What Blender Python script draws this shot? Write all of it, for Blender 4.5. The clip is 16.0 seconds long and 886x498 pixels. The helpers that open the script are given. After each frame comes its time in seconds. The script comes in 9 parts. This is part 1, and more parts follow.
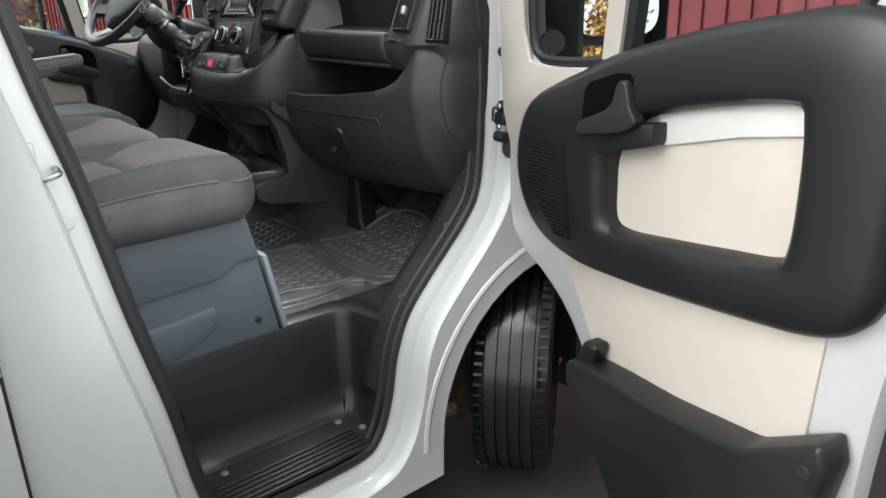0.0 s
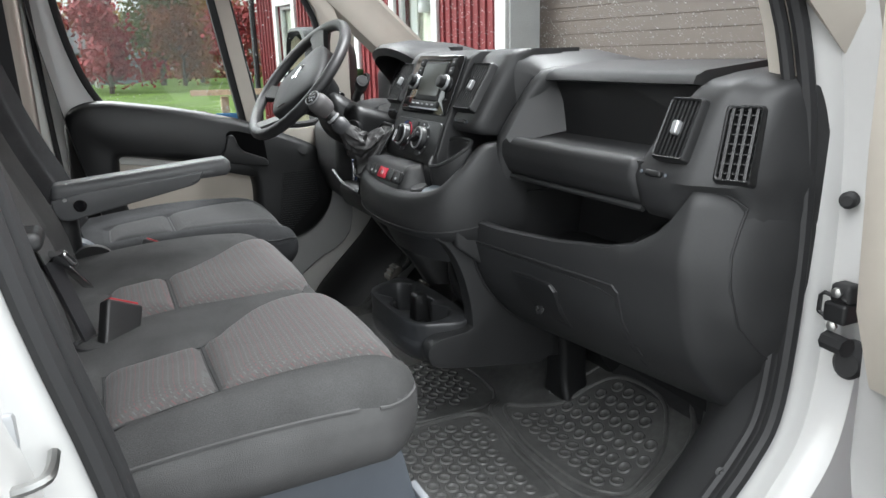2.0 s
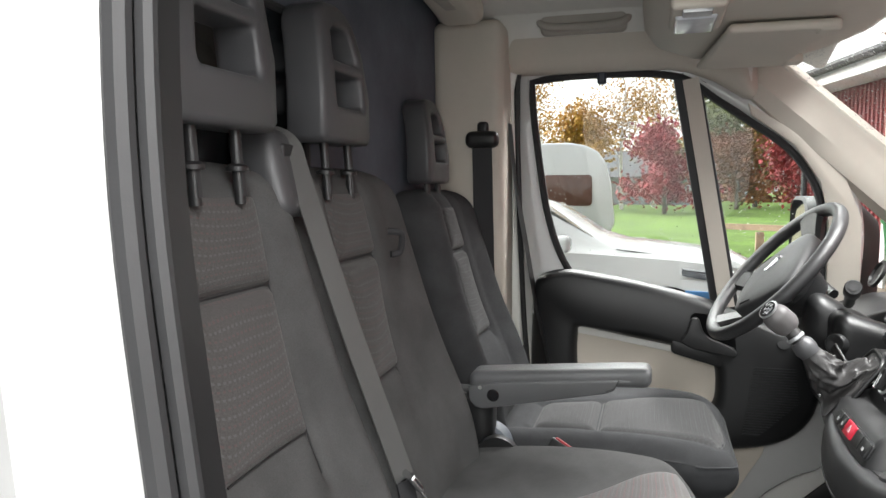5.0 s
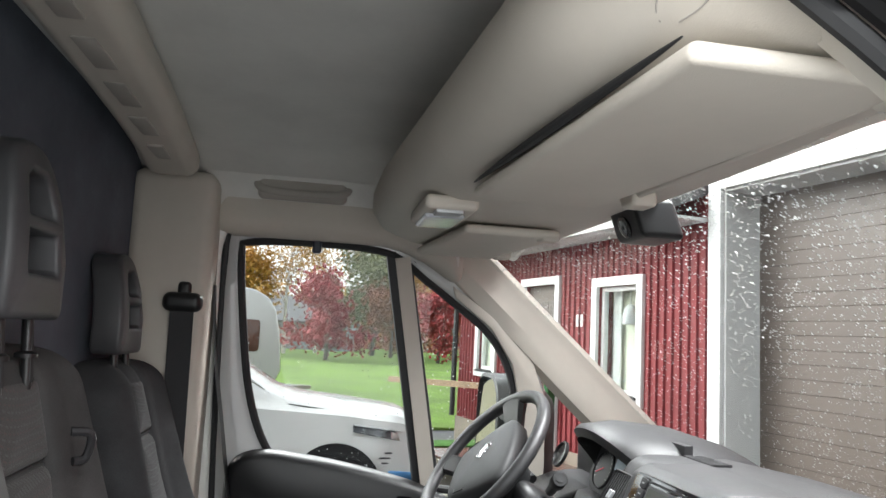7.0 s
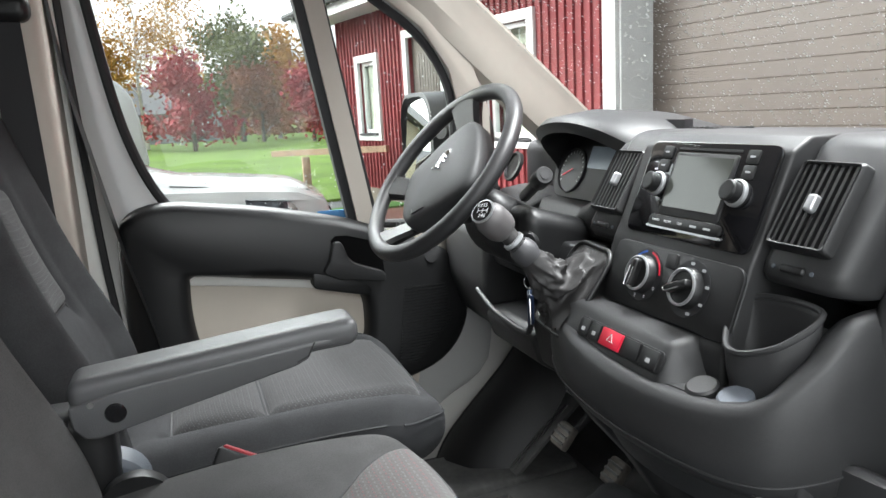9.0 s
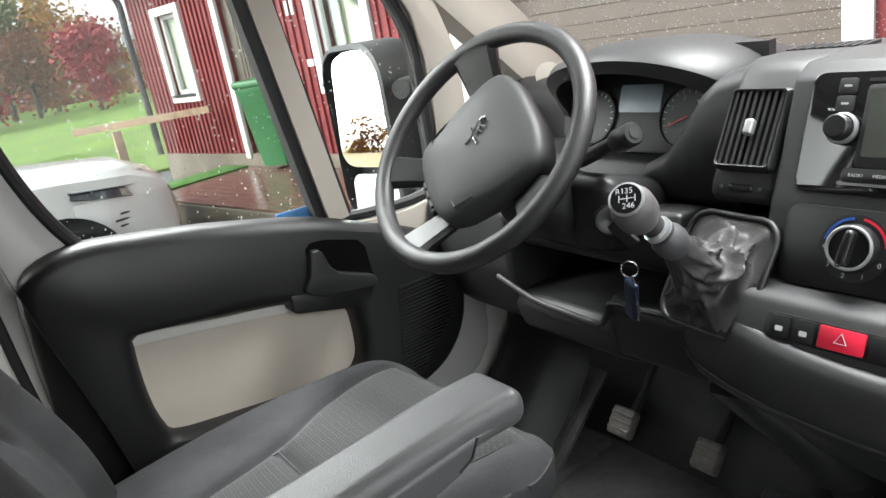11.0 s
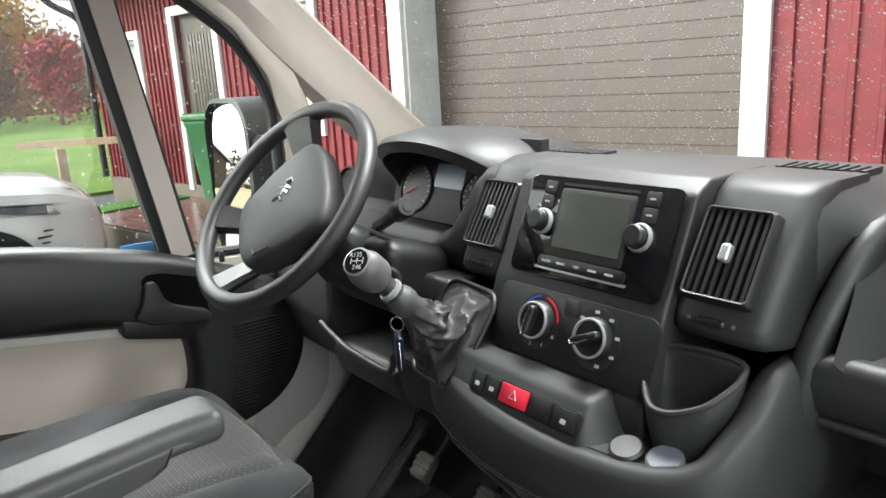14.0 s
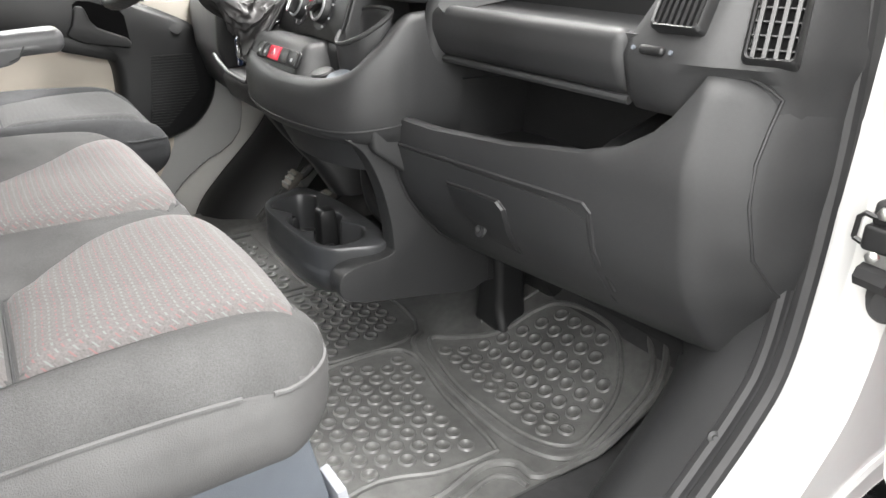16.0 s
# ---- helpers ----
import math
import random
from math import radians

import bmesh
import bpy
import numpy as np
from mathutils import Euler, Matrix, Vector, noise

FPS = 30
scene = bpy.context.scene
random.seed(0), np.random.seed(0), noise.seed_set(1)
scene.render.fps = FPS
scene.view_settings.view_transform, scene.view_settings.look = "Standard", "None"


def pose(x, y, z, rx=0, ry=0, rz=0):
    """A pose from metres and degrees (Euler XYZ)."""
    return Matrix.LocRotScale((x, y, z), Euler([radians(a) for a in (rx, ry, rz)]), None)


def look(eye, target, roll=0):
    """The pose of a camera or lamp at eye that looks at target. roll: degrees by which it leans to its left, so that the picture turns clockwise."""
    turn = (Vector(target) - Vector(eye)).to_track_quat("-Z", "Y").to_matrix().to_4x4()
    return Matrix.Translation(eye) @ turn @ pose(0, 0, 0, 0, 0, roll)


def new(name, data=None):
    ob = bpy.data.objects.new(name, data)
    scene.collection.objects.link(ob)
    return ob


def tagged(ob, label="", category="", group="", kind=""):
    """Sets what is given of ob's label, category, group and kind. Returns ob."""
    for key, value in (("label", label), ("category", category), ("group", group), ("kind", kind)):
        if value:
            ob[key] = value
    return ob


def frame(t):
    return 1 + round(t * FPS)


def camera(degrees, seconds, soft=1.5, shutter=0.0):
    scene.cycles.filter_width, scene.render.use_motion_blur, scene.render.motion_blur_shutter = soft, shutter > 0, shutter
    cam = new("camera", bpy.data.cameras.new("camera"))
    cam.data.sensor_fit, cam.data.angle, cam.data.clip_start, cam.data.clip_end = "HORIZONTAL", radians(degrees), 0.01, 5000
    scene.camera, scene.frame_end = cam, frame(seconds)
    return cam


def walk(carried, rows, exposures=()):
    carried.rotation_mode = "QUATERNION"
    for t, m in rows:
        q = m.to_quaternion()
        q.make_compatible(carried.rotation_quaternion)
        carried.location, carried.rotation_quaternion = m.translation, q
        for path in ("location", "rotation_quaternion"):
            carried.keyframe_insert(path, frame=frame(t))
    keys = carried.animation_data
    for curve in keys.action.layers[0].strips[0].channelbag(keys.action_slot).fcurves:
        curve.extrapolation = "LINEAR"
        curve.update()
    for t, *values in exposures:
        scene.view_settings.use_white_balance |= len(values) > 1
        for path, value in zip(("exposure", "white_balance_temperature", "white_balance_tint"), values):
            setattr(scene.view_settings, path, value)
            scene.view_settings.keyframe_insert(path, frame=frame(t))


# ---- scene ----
cam = camera(63.5, 16.0)
PATH = [
    (0, (2.302, -0.274, 1.461), (0.854, 0.937, 0.8), -1.4),
    (0.5, (2.126, -0.226, 1.481), (0.647, 0.971, 0.863), -1.2),
    (1, (1.956, -0.184, 1.519), (0.44, 0.988, 0.948), -1.1),
    (1.5, (1.806, -0.091, 1.529), (0.193, 0.97, 1.006), -1.0),
    (2, (1.647, 0.075, 1.551), (-0.102, 0.894, 1.03), -1.5),
    (2.5, (1.495, 0.149, 1.55), (-0.338, 0.728, 0.999), -1.7),
    (3, (1.382, 0.187, 1.568), (-0.522, 0.473, 1.028), -2.6),
    (3.5, (1.398, 0.254, 1.589), (-0.54, 0.18, 1.099), -3.4),
    (4, (1.428, 0.333, 1.608), (-0.491, -0.056, 1.199), -3.8),
    (4.2, (1.427, 0.349, 1.621), (-0.481, -0.138, 1.267), -4.0),
    (6.3, (1.29, 0.272, 1.819), (-0.677, 0.036, 2.091), 5.2),
    (6.5, (1.282, 0.245, 1.818), (-0.696, 0.184, 2.109), 5.2),
    (7, (1.26, 0.195, 1.792), (-0.697, 0.531, 2.033), 3.0),
    (7.1, (1.253, 0.182, 1.778), (-0.693, 0.59, 2.0), 2.3),
    (7.5, (1.22, 0.171, 1.751), (-0.695, 0.743, 1.824), 0.3),
    (8, (1.152, 0.177, 1.695), (-0.738, 0.821, 1.578), -1.0),
    (8.5, (1.038, 0.161, 1.645), (-0.832, 0.81, 1.357), -2.1),
    (9, (0.866, 0.133, 1.62), (-0.984, 0.788, 1.235), -3.2),
    (9.2, (0.796, 0.129, 1.614), (-1.041, 0.811, 1.209), -3.5),
    (11.3, (0.346, -0.071, 1.714), (-1.211, 1.018, 1.09), -10.5),
    (11.5, (0.326, -0.076, 1.728), (-1.202, 1.057, 1.108), -10.3),
    (12, (0.278, -0.077, 1.734), (-1.163, 1.163, 1.113), -9.1),
    (12.5, (0.297, -0.071, 1.74), (-1.141, 1.171, 1.116), -8.6),
    (13, (0.37, -0.061, 1.763), (-1.12, 1.137, 1.175), -7.9),
    (13.5, (0.492, -0.005, 1.753), (-1.034, 1.179, 1.233), -5.6),
    (14, (0.667, 0.088, 1.704), (-0.883, 1.258, 1.226), -3.3),
    (14.5, (0.821, 0.169, 1.635), (-0.747, 1.31, 1.144), -1.7),
    (15, (1.01, 0.2, 1.546), (-0.558, 1.319, 1.009), 0.0),
    (15.5, (1.2, 0.223, 1.498), (-0.358, 1.294, 0.846), 0.6),
    (16, (1.35, 0.196, 1.471), (-0.192, 1.202, 0.689), 0.7),
]
walk(cam, [(t, look(eye, target, roll)) for t, eye, target, roll in PATH],
     [(0, 0.08, 6250, 8), (1.5, 0.22, 6250, 8), (2, 0.27, 6300, 8), (2.5, 0.74, 6500, 9), (3, 0.92, 6600, 9), (4, 0.83, 6600, 9), (6.5, 0.7, 6450, 9), (8, 0.4, 6300, 8), (9, 0.75, 6350, 8), (12.5, 0.75, 6500, 7), (14, 0.65, 6500, 7), (15, 1.05, 6500, 8), (15.5, 1.4, 6500, 9), (16, 1.47, 6700, 10)])


# ---- world and light ----
world = bpy.data.worlds.new("sky")
scene.world = world
world.use_nodes = True
wn = world.node_tree.nodes
wl = world.node_tree.links
sky = wn.new("ShaderNodeTexSky")
sky.sky_type = "NISHITA"
sky.sun_disc = False
sky.sun_elevation, sky.sun_rotation = radians(32), radians(200)
sky.air_density, sky.dust_density, sky.ozone_density = 1.0, 4.0, 1.0
cloud = wn.new("ShaderNodeHueSaturation")
cloud.inputs["Saturation"].default_value = 0.12
cloud.inputs["Value"].default_value = 2.3
wl.new(sky.outputs[0], cloud.inputs["Color"])
wl.new(cloud.outputs[0], wn["Background"].inputs["Color"])
wn["Background"].inputs["Strength"].default_value = 0.15
sun = new("sun", bpy.data.lights.new("sun", "SUN"))
sun.data.energy, sun.data.angle, sun.data.color = 0.25, radians(60), (1.0, 0.98, 0.96)
sun.matrix_world = look((6, -6, 9), (0, 0, 0))
# Added fill lamp in the door opening, on top of the sky.
door_fill = new("door_opening_fill", bpy.data.lights.new("door_opening_fill", "AREA"))
door_fill.data.shape, door_fill.data.size, door_fill.data.size_y, door_fill.data.energy = "RECTANGLE", 0.9, 1.3, 3.7
door_fill.data.color = (0.98, 1.0, 1.0)
# Three more added fill lamps, hung outside the openings to brighten the cab.
for lname, w, h, watts, cone, eye, aim_at in (("door_sky_fill", 0.9, 0.5, 7.6, 150, (1.16, 0.45, 2.12), (0.50, 0.45, 0.90)), ("windscreen_sky_fill", 0.9, 0.45, 15.0, 85, (-0.05, 1.20, 2.62), (-0.05, 0.76, 1.3)), ("driver_window_sky_fill", 1.0, 0.7, 20.0, 100, (-1.55, 0.45, 2.62), (-0.6, 0.45, 1.3))):
    lamp_ob = new(lname, bpy.data.lights.new(lname, "AREA"))
    lamp_ob.data.shape, lamp_ob.data.size, lamp_ob.data.size_y, lamp_ob.data.energy = "RECTANGLE", w, h, watts
    lamp_ob.data.spread = radians(cone)
    lamp_ob.matrix_world = look(eye, aim_at)
door_fill.matrix_world = look((1.04, 0.40, 1.40), (0.0, 0.35, 1.10))

# ---- materials ----
def nodes_of(name):
    m = bpy.data.materials.new(name)
    m.use_nodes = True
    return m, m.node_tree.nodes, m.node_tree.links, m.node_tree.nodes["Principled BSDF"]


def surface(name, col, rough=0.5, metal=0.0, var=0.12, vscale=6.0, grain=0.0, bump=0.05, rvar=0.1, coat=0.0, spec=0.5, var2=0.0, scale2=60.0):
    """A procedural surface: base colour varied at two scales, uneven gloss and a fine grain."""
    m, n, l, p = nodes_of(name)
    tc = n.new("ShaderNodeTexCoord")
    big = n.new("ShaderNodeTexNoise")
    big.inputs["Scale"].default_value, big.inputs["Detail"].default_value = vscale, 5
    l.new(tc.outputs["Object"], big.inputs["Vector"])
    ramp = n.new("ShaderNodeMapRange")
    ramp.inputs["From Min"].default_value, ramp.inputs["From Max"].default_value = 0.3, 0.7
    ramp.inputs["To Min"].default_value, ramp.inputs["To Max"].default_value = 1 - var, 1 + var
    l.new(big.outputs[0], ramp.inputs["Value"])
    fine = n.new("ShaderNodeTexNoise")
    fine.inputs["Scale"].default_value, fine.inputs["Detail"].default_value = scale2, 3
    l.new(tc.outputs["Object"], fine.inputs["Vector"])
    r2 = n.new("ShaderNodeMapRange")
    r2.inputs["To Min"].default_value, r2.inputs["To Max"].default_value = 1 - (var2 or var * 0.5), 1 + (var2 or var * 0.5)
    l.new(fine.outputs[0], r2.inputs["Value"])
    mul = n.new("ShaderNodeMath")
    mul.operation = "MULTIPLY"
    l.new(ramp.outputs[0], mul.inputs[0])
    l.new(r2.outputs[0], mul.inputs[1])
    vec = n.new("ShaderNodeVectorMath")
    vec.operation = "SCALE"
    vec.inputs[0].default_value = col
    l.new(mul.outputs[0], vec.inputs["Scale"])
    l.new(vec.outputs[0], p.inputs["Base Color"])
    rr = n.new("ShaderNodeMapRange")
    rr.inputs["To Min"].default_value, rr.inputs["To Max"].default_value = max(0.02, rough - rvar), min(1, rough + rvar)
    l.new(big.outputs[0], rr.inputs["Value"])
    l.new(rr.outputs[0], p.inputs["Roughness"])
    p.inputs["Metallic"].default_value = metal
    p.inputs["Specular IOR Level"].default_value = spec
    p.inputs["Coat Weight"].default_value = coat
    p.inputs["Coat Roughness"].default_value = 0.08
    if grain:
        g = n.new("ShaderNodeTexNoise")
        g.inputs["Scale"].default_value, g.inputs["Detail"].default_value = grain, 2
        l.new(tc.outputs["Object"], g.inputs["Vector"])
        b = n.new("ShaderNodeBump")
        b.inputs["Strength"].default_value, b.inputs["Distance"].default_value = bump, 0.002
        l.new(g.outputs[0], b.inputs["Height"])
        l.new(b.outputs[0], p.inputs["Normal"])
    return m


def woven(name, base, thread_a, thread_b, cell=0.0105):
    """Seat cloth with short raised dashes in two thread colours."""
    m, n, l, p = nodes_of(name)
    tc = n.new("ShaderNodeTexCoord")
    sep = n.new("ShaderNodeSeparateXYZ")
    l.new(tc.outputs["Object"], sep.inputs[0])

    def op(kind, a, b=None):
        k = n.new("ShaderNodeMath")
        k.operation = kind
        for i, v in ((0, a), (1, b)):
            if v is None:
                continue
            if isinstance(v, (int, float)):
                k.inputs[i].default_value = v
            else:
                l.new(v, k.inputs[i])
        return k.outputs[0]

    along = op("ADD", sep.outputs["Y"], sep.outputs["Z"])
    u = op("DIVIDE", along, cell * 0.8)
    row = op("FLOOR", u)
    v = op("ADD", op("DIVIDE", sep.outputs["X"], cell * 1.15), op("MULTIPLY", row, 0.5))
    inside = op("MULTIPLY", op("LESS_THAN", op("FRACT", u), 0.30), op("LESS_THAN", op("FRACT", v), 0.50))
    comb = n.new("ShaderNodeCombineXYZ")
    l.new(row, comb.inputs[0])
    l.new(op("FLOOR", v), comb.inputs[1])
    wnz = n.new("ShaderNodeTexWhiteNoise")
    l.new(comb.outputs[0], wnz.inputs[0])
    pick = op("GREATER_THAN", op("ADD", op("FRACT", op("MULTIPLY", row, 0.5)), op("MULTIPLY", wnz.outputs["Value"], 0.3)), 0.4)
    mix = n.new("ShaderNodeMix")
    mix.data_type = "RGBA"
    mix.inputs["A"].default_value, mix.inputs["B"].default_value = (*thread_a, 1), (*thread_b, 1)
    l.new(pick, mix.inputs["Factor"])
    weave = n.new("ShaderNodeTexNoise")
    weave.inputs["Scale"].default_value, weave.inputs["Detail"].default_value = 420, 3
    l.new(tc.outputs["Object"], weave.inputs["Vector"])
    wr = n.new("ShaderNodeMapRange")
    wr.inputs["To Min"].default_value, wr.inputs["To Max"].default_value = 0.55, 1.5
    l.new(weave.outputs[0], wr.inputs["Value"])
    ground = n.new("ShaderNodeVectorMath")
    ground.operation = "SCALE"
    ground.inputs[0].default_value = base
    l.new(wr.outputs[0], ground.inputs["Scale"])
    out = n.new("ShaderNodeMix")
    out.data_type = "RGBA"
    l.new(inside, out.inputs["Factor"])
    l.new(ground.outputs[0], out.inputs["A"])
    l.new(mix.outputs["Result"], out.inputs["B"])
    l.new(out.outputs["Result"], p.inputs["Base Color"])
    p.inputs["Roughness"].default_value = 0.92
    p.inputs["Specular IOR Level"].default_value = 0.2
    p.inputs["Sheen Weight"].default_value = 0.1
    b = n.new("ShaderNodeBump")
    b.inputs["Strength"].default_value, b.inputs["Distance"].default_value = 0.35, 0.002
    l.new(op("ADD", weave.outputs[0], inside), b.inputs["Height"])
    l.new(b.outputs[0], p.inputs["Normal"])
    return m


def glass(name, tint=(0.93, 0.97, 0.95), gloss=0.0):
    """A clear pane: see-through, with a mirror gloss that grows at grazing angles."""
    m, n, l, p = nodes_of(name)
    n.remove(p)
    tr = n.new("ShaderNodeBsdfTransparent")
    tr.inputs[0].default_value = (*tint, 1)
    gl = n.new("ShaderNodeBsdfGlossy")
    gl.inputs["Roughness"].default_value = gloss
    fr = n.new("ShaderNodeLayerWeight")
    fr.inputs["Blend"].default_value = 0.5
    pw = n.new("ShaderNodeMath")
    pw.operation, pw.inputs[1].default_value = "POWER", 4.5
    l.new(fr.outputs["Facing"], pw.inputs[0])
    rng = n.new("ShaderNodeMapRange")
    rng.inputs["To Min"].default_value, rng.inputs["To Max"].default_value = 0.03, 0.8
    l.new(pw.outputs[0], rng.inputs["Value"])
    mx = n.new("ShaderNodeMixShader")
    l.new(rng.outputs[0], mx.inputs[0])
    l.new(tr.outputs[0], mx.inputs[1])
    l.new(gl.outputs[0], mx.inputs[2])
    l.new(mx.outputs[0], n["Material Output"].inputs["Surface"])
    return m


WHITE = surface("white_paint", (0.51, 0.51, 0.50), 0.25, var=0.04, coat=0.6, vscale=2, rvar=0.05)
WHITE_IN = surface("white_paint_inner", (0.74, 0.73, 0.69), 0.4, var=0.05, vscale=4)
BLACK = surface("black_plastic", (0.0115, 0.0117, 0.0122), 0.42, var=0.18, grain=900, bump=0.12, spec=0.5)
DASH = surface("dash_plastic", (0.0250, 0.0253, 0.0260), 0.49, var=0.2, vscale=4, grain=900, bump=0.14, spec=0.42, var2=0.15, scale2=240)
GLOSS = surface("gloss_black", (0.008, 0.008, 0.009), 0.06, var=0.1, rvar=0.02, coat=0.5)
RUBBER = surface("black_rubber", (0.105, 0.105, 0.102), 0.38, var=0.3, vscale=9, grain=300, bump=0.2, var2=0.35)
SEAL = surface("rubber_seal", (0.018, 0.018, 0.019), 0.6, var=0.2, grain=200, bump=0.1)
BOXGREY = surface("seat_box_plastic", (0.10, 0.113, 0.132), 0.5, var=0.1, grain=700, bump=0.3)
BEIGE = surface("beige_plastic", (0.52, 0.48, 0.42), 0.6, var=0.05, grain=600, bump=0.2)
TAUPE = surface("taupe_plastic", (0.36, 0.335, 0.30), 0.6, var=0.06, grain=600, bump=0.2)
CREAM = surface("cream_vinyl", (0.62, 0.56, 0.48), 0.6, var=0.04, grain=500, bump=0.2)
LINER = surface("headliner_cloth", (0.66, 0.65, 0.615), 0.95, var=0.06, grain=800, bump=0.4, spec=0.1)
BULK = surface("bulkhead_cloth", (0.10, 0.112, 0.135), 0.9, var=0.2, grain=500, bump=0.4, spec=0.2)
FLOOR_RUBBER = surface("dark_floor_rubber", (0.035, 0.035, 0.036), 0.45, var=0.3, vscale=9, grain=300, bump=0.2, var2=0.3)
CLOTH = surface("seat_cloth", (0.073, 0.0728, 0.0725), 0.95, var=0.18, vscale=12, grain=900, bump=0.7, spec=0.15, var2=0.3, scale2=500)
CLOTH_SIDE = surface("seat_side_cloth", (0.088, 0.087, 0.087), 0.6, var=0.15, vscale=10, grain=700, bump=0.5, spec=0.3)
INSERT = woven("seat_insert_cloth", (0.092, 0.086, 0.085), (0.140, 0.079, 0.081), (0.122, 0.130, 0.127), 0.0088)
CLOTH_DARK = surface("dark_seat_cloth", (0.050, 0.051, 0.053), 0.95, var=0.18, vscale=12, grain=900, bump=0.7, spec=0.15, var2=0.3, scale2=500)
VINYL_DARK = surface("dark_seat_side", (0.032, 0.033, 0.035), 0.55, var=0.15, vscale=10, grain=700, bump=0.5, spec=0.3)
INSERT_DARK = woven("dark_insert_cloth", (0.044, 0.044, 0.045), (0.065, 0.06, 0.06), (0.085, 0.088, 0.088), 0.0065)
HEAD = surface("headrest_plastic", (0.052, 0.052, 0.055), 0.45, var=0.1, grain=700, bump=0.2)
# Insert cloth again, with the backrests' shade put into its colours.
INSERT_SHADED = woven("shaded_backrest_insert", (0.060, 0.057, 0.056), (0.080, 0.058, 0.058), (0.082, 0.084, 0.082), 0.0085)
BELT_DARK = surface("dark_webbing", (0.016, 0.016, 0.018), 0.6, var=0.1, grain=800, bump=0.4)
BELT = surface("belt_webbing", (0.075, 0.075, 0.074), 0.55, var=0.1, grain=800, bump=0.4)
LEATHER = surface("gaiter_leather", (0.026, 0.025, 0.025), 0.52, var=0.25, vscale=20, grain=260, bump=0.2, spec=0.4)
CHROME = surface("chrome", (0.62, 0.62, 0.63), 0.2, metal=1.0, var=0.05)
STEEL = surface("dull_steel", (0.42, 0.42, 0.41), 0.38, metal=1.0, var=0.15, grain=120, bump=0.1)
ARMGREY = surface("armrest_plastic", (0.082, 0.083, 0.086), 0.38, var=0.1, grain=700, bump=0.3)
TRAY_SATIN = surface("satin_tray_plastic", (0.040, 0.041, 0.043), 0.34, var=0.1, grain=800, bump=0.08, spec=0.6)
AIRBAG = surface("airbag_skin", (0.040, 0.041, 0.042), 0.56, var=0.1, grain=700, bump=0.15, spec=0.4)
# Near-black that stands in for shade inside shallow hollows.
HOLLOW_SHADE = surface("hollow_shade_black", (0.004, 0.004, 0.0042), 0.9, var=0.1, spec=0.05)
SILVER = surface("silver_plastic", (0.45, 0.46, 0.47), 0.35, metal=0.6, var=0.05)
BUCKLE_RED = surface("buckle_red", (0.33, 0.02, 0.03), 0.5, var=0.05)
RED_BTN = surface("red_plastic", (0.62, 0.02, 0.05), 0.4, var=0.05)
GREYMARK = surface("grey_mark", (0.45, 0.46, 0.47), 0.6, var=0.03)
BLUE_MARK = surface("blue_mark", (0.03, 0.12, 0.5), 0.6, var=0.03)
# Base colour lifted to stand for sky mirrored in the radio screen.
SCREEN = surface("screen_glass_sheen", (0.072, 0.077, 0.068), 0.12, var=0.1, rvar=0.03)
LCD = surface("lcd_glass", (0.30, 0.36, 0.42), 0.25, var=0.05)
DIAL = surface("dial_face", (0.02, 0.02, 0.022), 0.5, var=0.1)
ASPHALT = surface("wet_asphalt", (0.05, 0.051, 0.053), 0.5, var=0.35, vscale=0.9, grain=110, bump=1.0, rvar=0.15, var2=0.8, scale2=160)
LAWN = surface("lawn_grass", (0.105, 0.185, 0.022), 0.9, var=0.3, vscale=0.5, grain=40, bump=0.8, var2=0.4, scale2=14)
REDWOOD = surface("red_painted_wood", (0.155, 0.017, 0.020), 0.65, var=0.2, vscale=5, grain=60, bump=0.4, var2=0.15)
TRIMWHITE = surface("white_painted_wood", (0.60, 0.61, 0.60), 0.55, var=0.06, vscale=6, grain=70, bump=0.2)
GARAGE = surface("brown_garage_panel", (0.075, 0.058, 0.047), 0.45, var=0.08, vscale=3, grain=50, bump=0.15)
DOORGREY = surface("grey_brown_door_paint", (0.10, 0.085, 0.07), 0.5, var=0.15, vscale=4)
CONCRETE = surface("concrete", (0.13, 0.11, 0.085), 0.85, var=0.25, vscale=3, grain=60, bump=0.5)
DECK = surface("wet_deck_boards", (0.13, 0.075, 0.06), 0.22, var=0.35, vscale=5, grain=40, bump=0.2, rvar=0.12)
TURF = surface("green_turf_mat", (0.055, 0.15, 0.025), 0.95, var=0.2, grain=200, bump=0.8)
BIN_GREEN = surface("green_bin_plastic", (0.035, 0.14, 0.05), 0.45, var=0.1)
TIMBER = surface("weathered_timber", (0.30, 0.21, 0.14), 0.8, var=0.25, vscale=9, grain=80, bump=0.4)
ROOFING = surface("roof_sheet", (0.11, 0.11, 0.115), 0.4, var=0.15, grain=30, bump=0.2)
YELLOW_WALL = surface("pale_yellow_boards", (0.66, 0.60, 0.42), 0.7, var=0.06, vscale=2)
BARK = surface("bark", (0.10, 0.085, 0.07), 0.9, var=0.4, vscale=12, grain=40, bump=0.8)
BIRCH = surface("birch_bark", (0.45, 0.43, 0.39), 0.8, var=0.35, vscale=7, grain=40, bump=0.5)
LEAF_RED = surface("red_leaves", (0.26, 0.03, 0.035), 0.7, var=0.5, vscale=1.3, var2=0.4, scale2=9)
LEAF_GOLD = surface("golden_leaves", (0.40, 0.22, 0.045), 0.7, var=0.4, vscale=0.9, var2=0.4, scale2=7)
LEAF_OLIVE = surface("olive_leaves", (0.11, 0.13, 0.04), 0.7, var=0.4, vscale=0.8, var2=0.4, scale2=7)
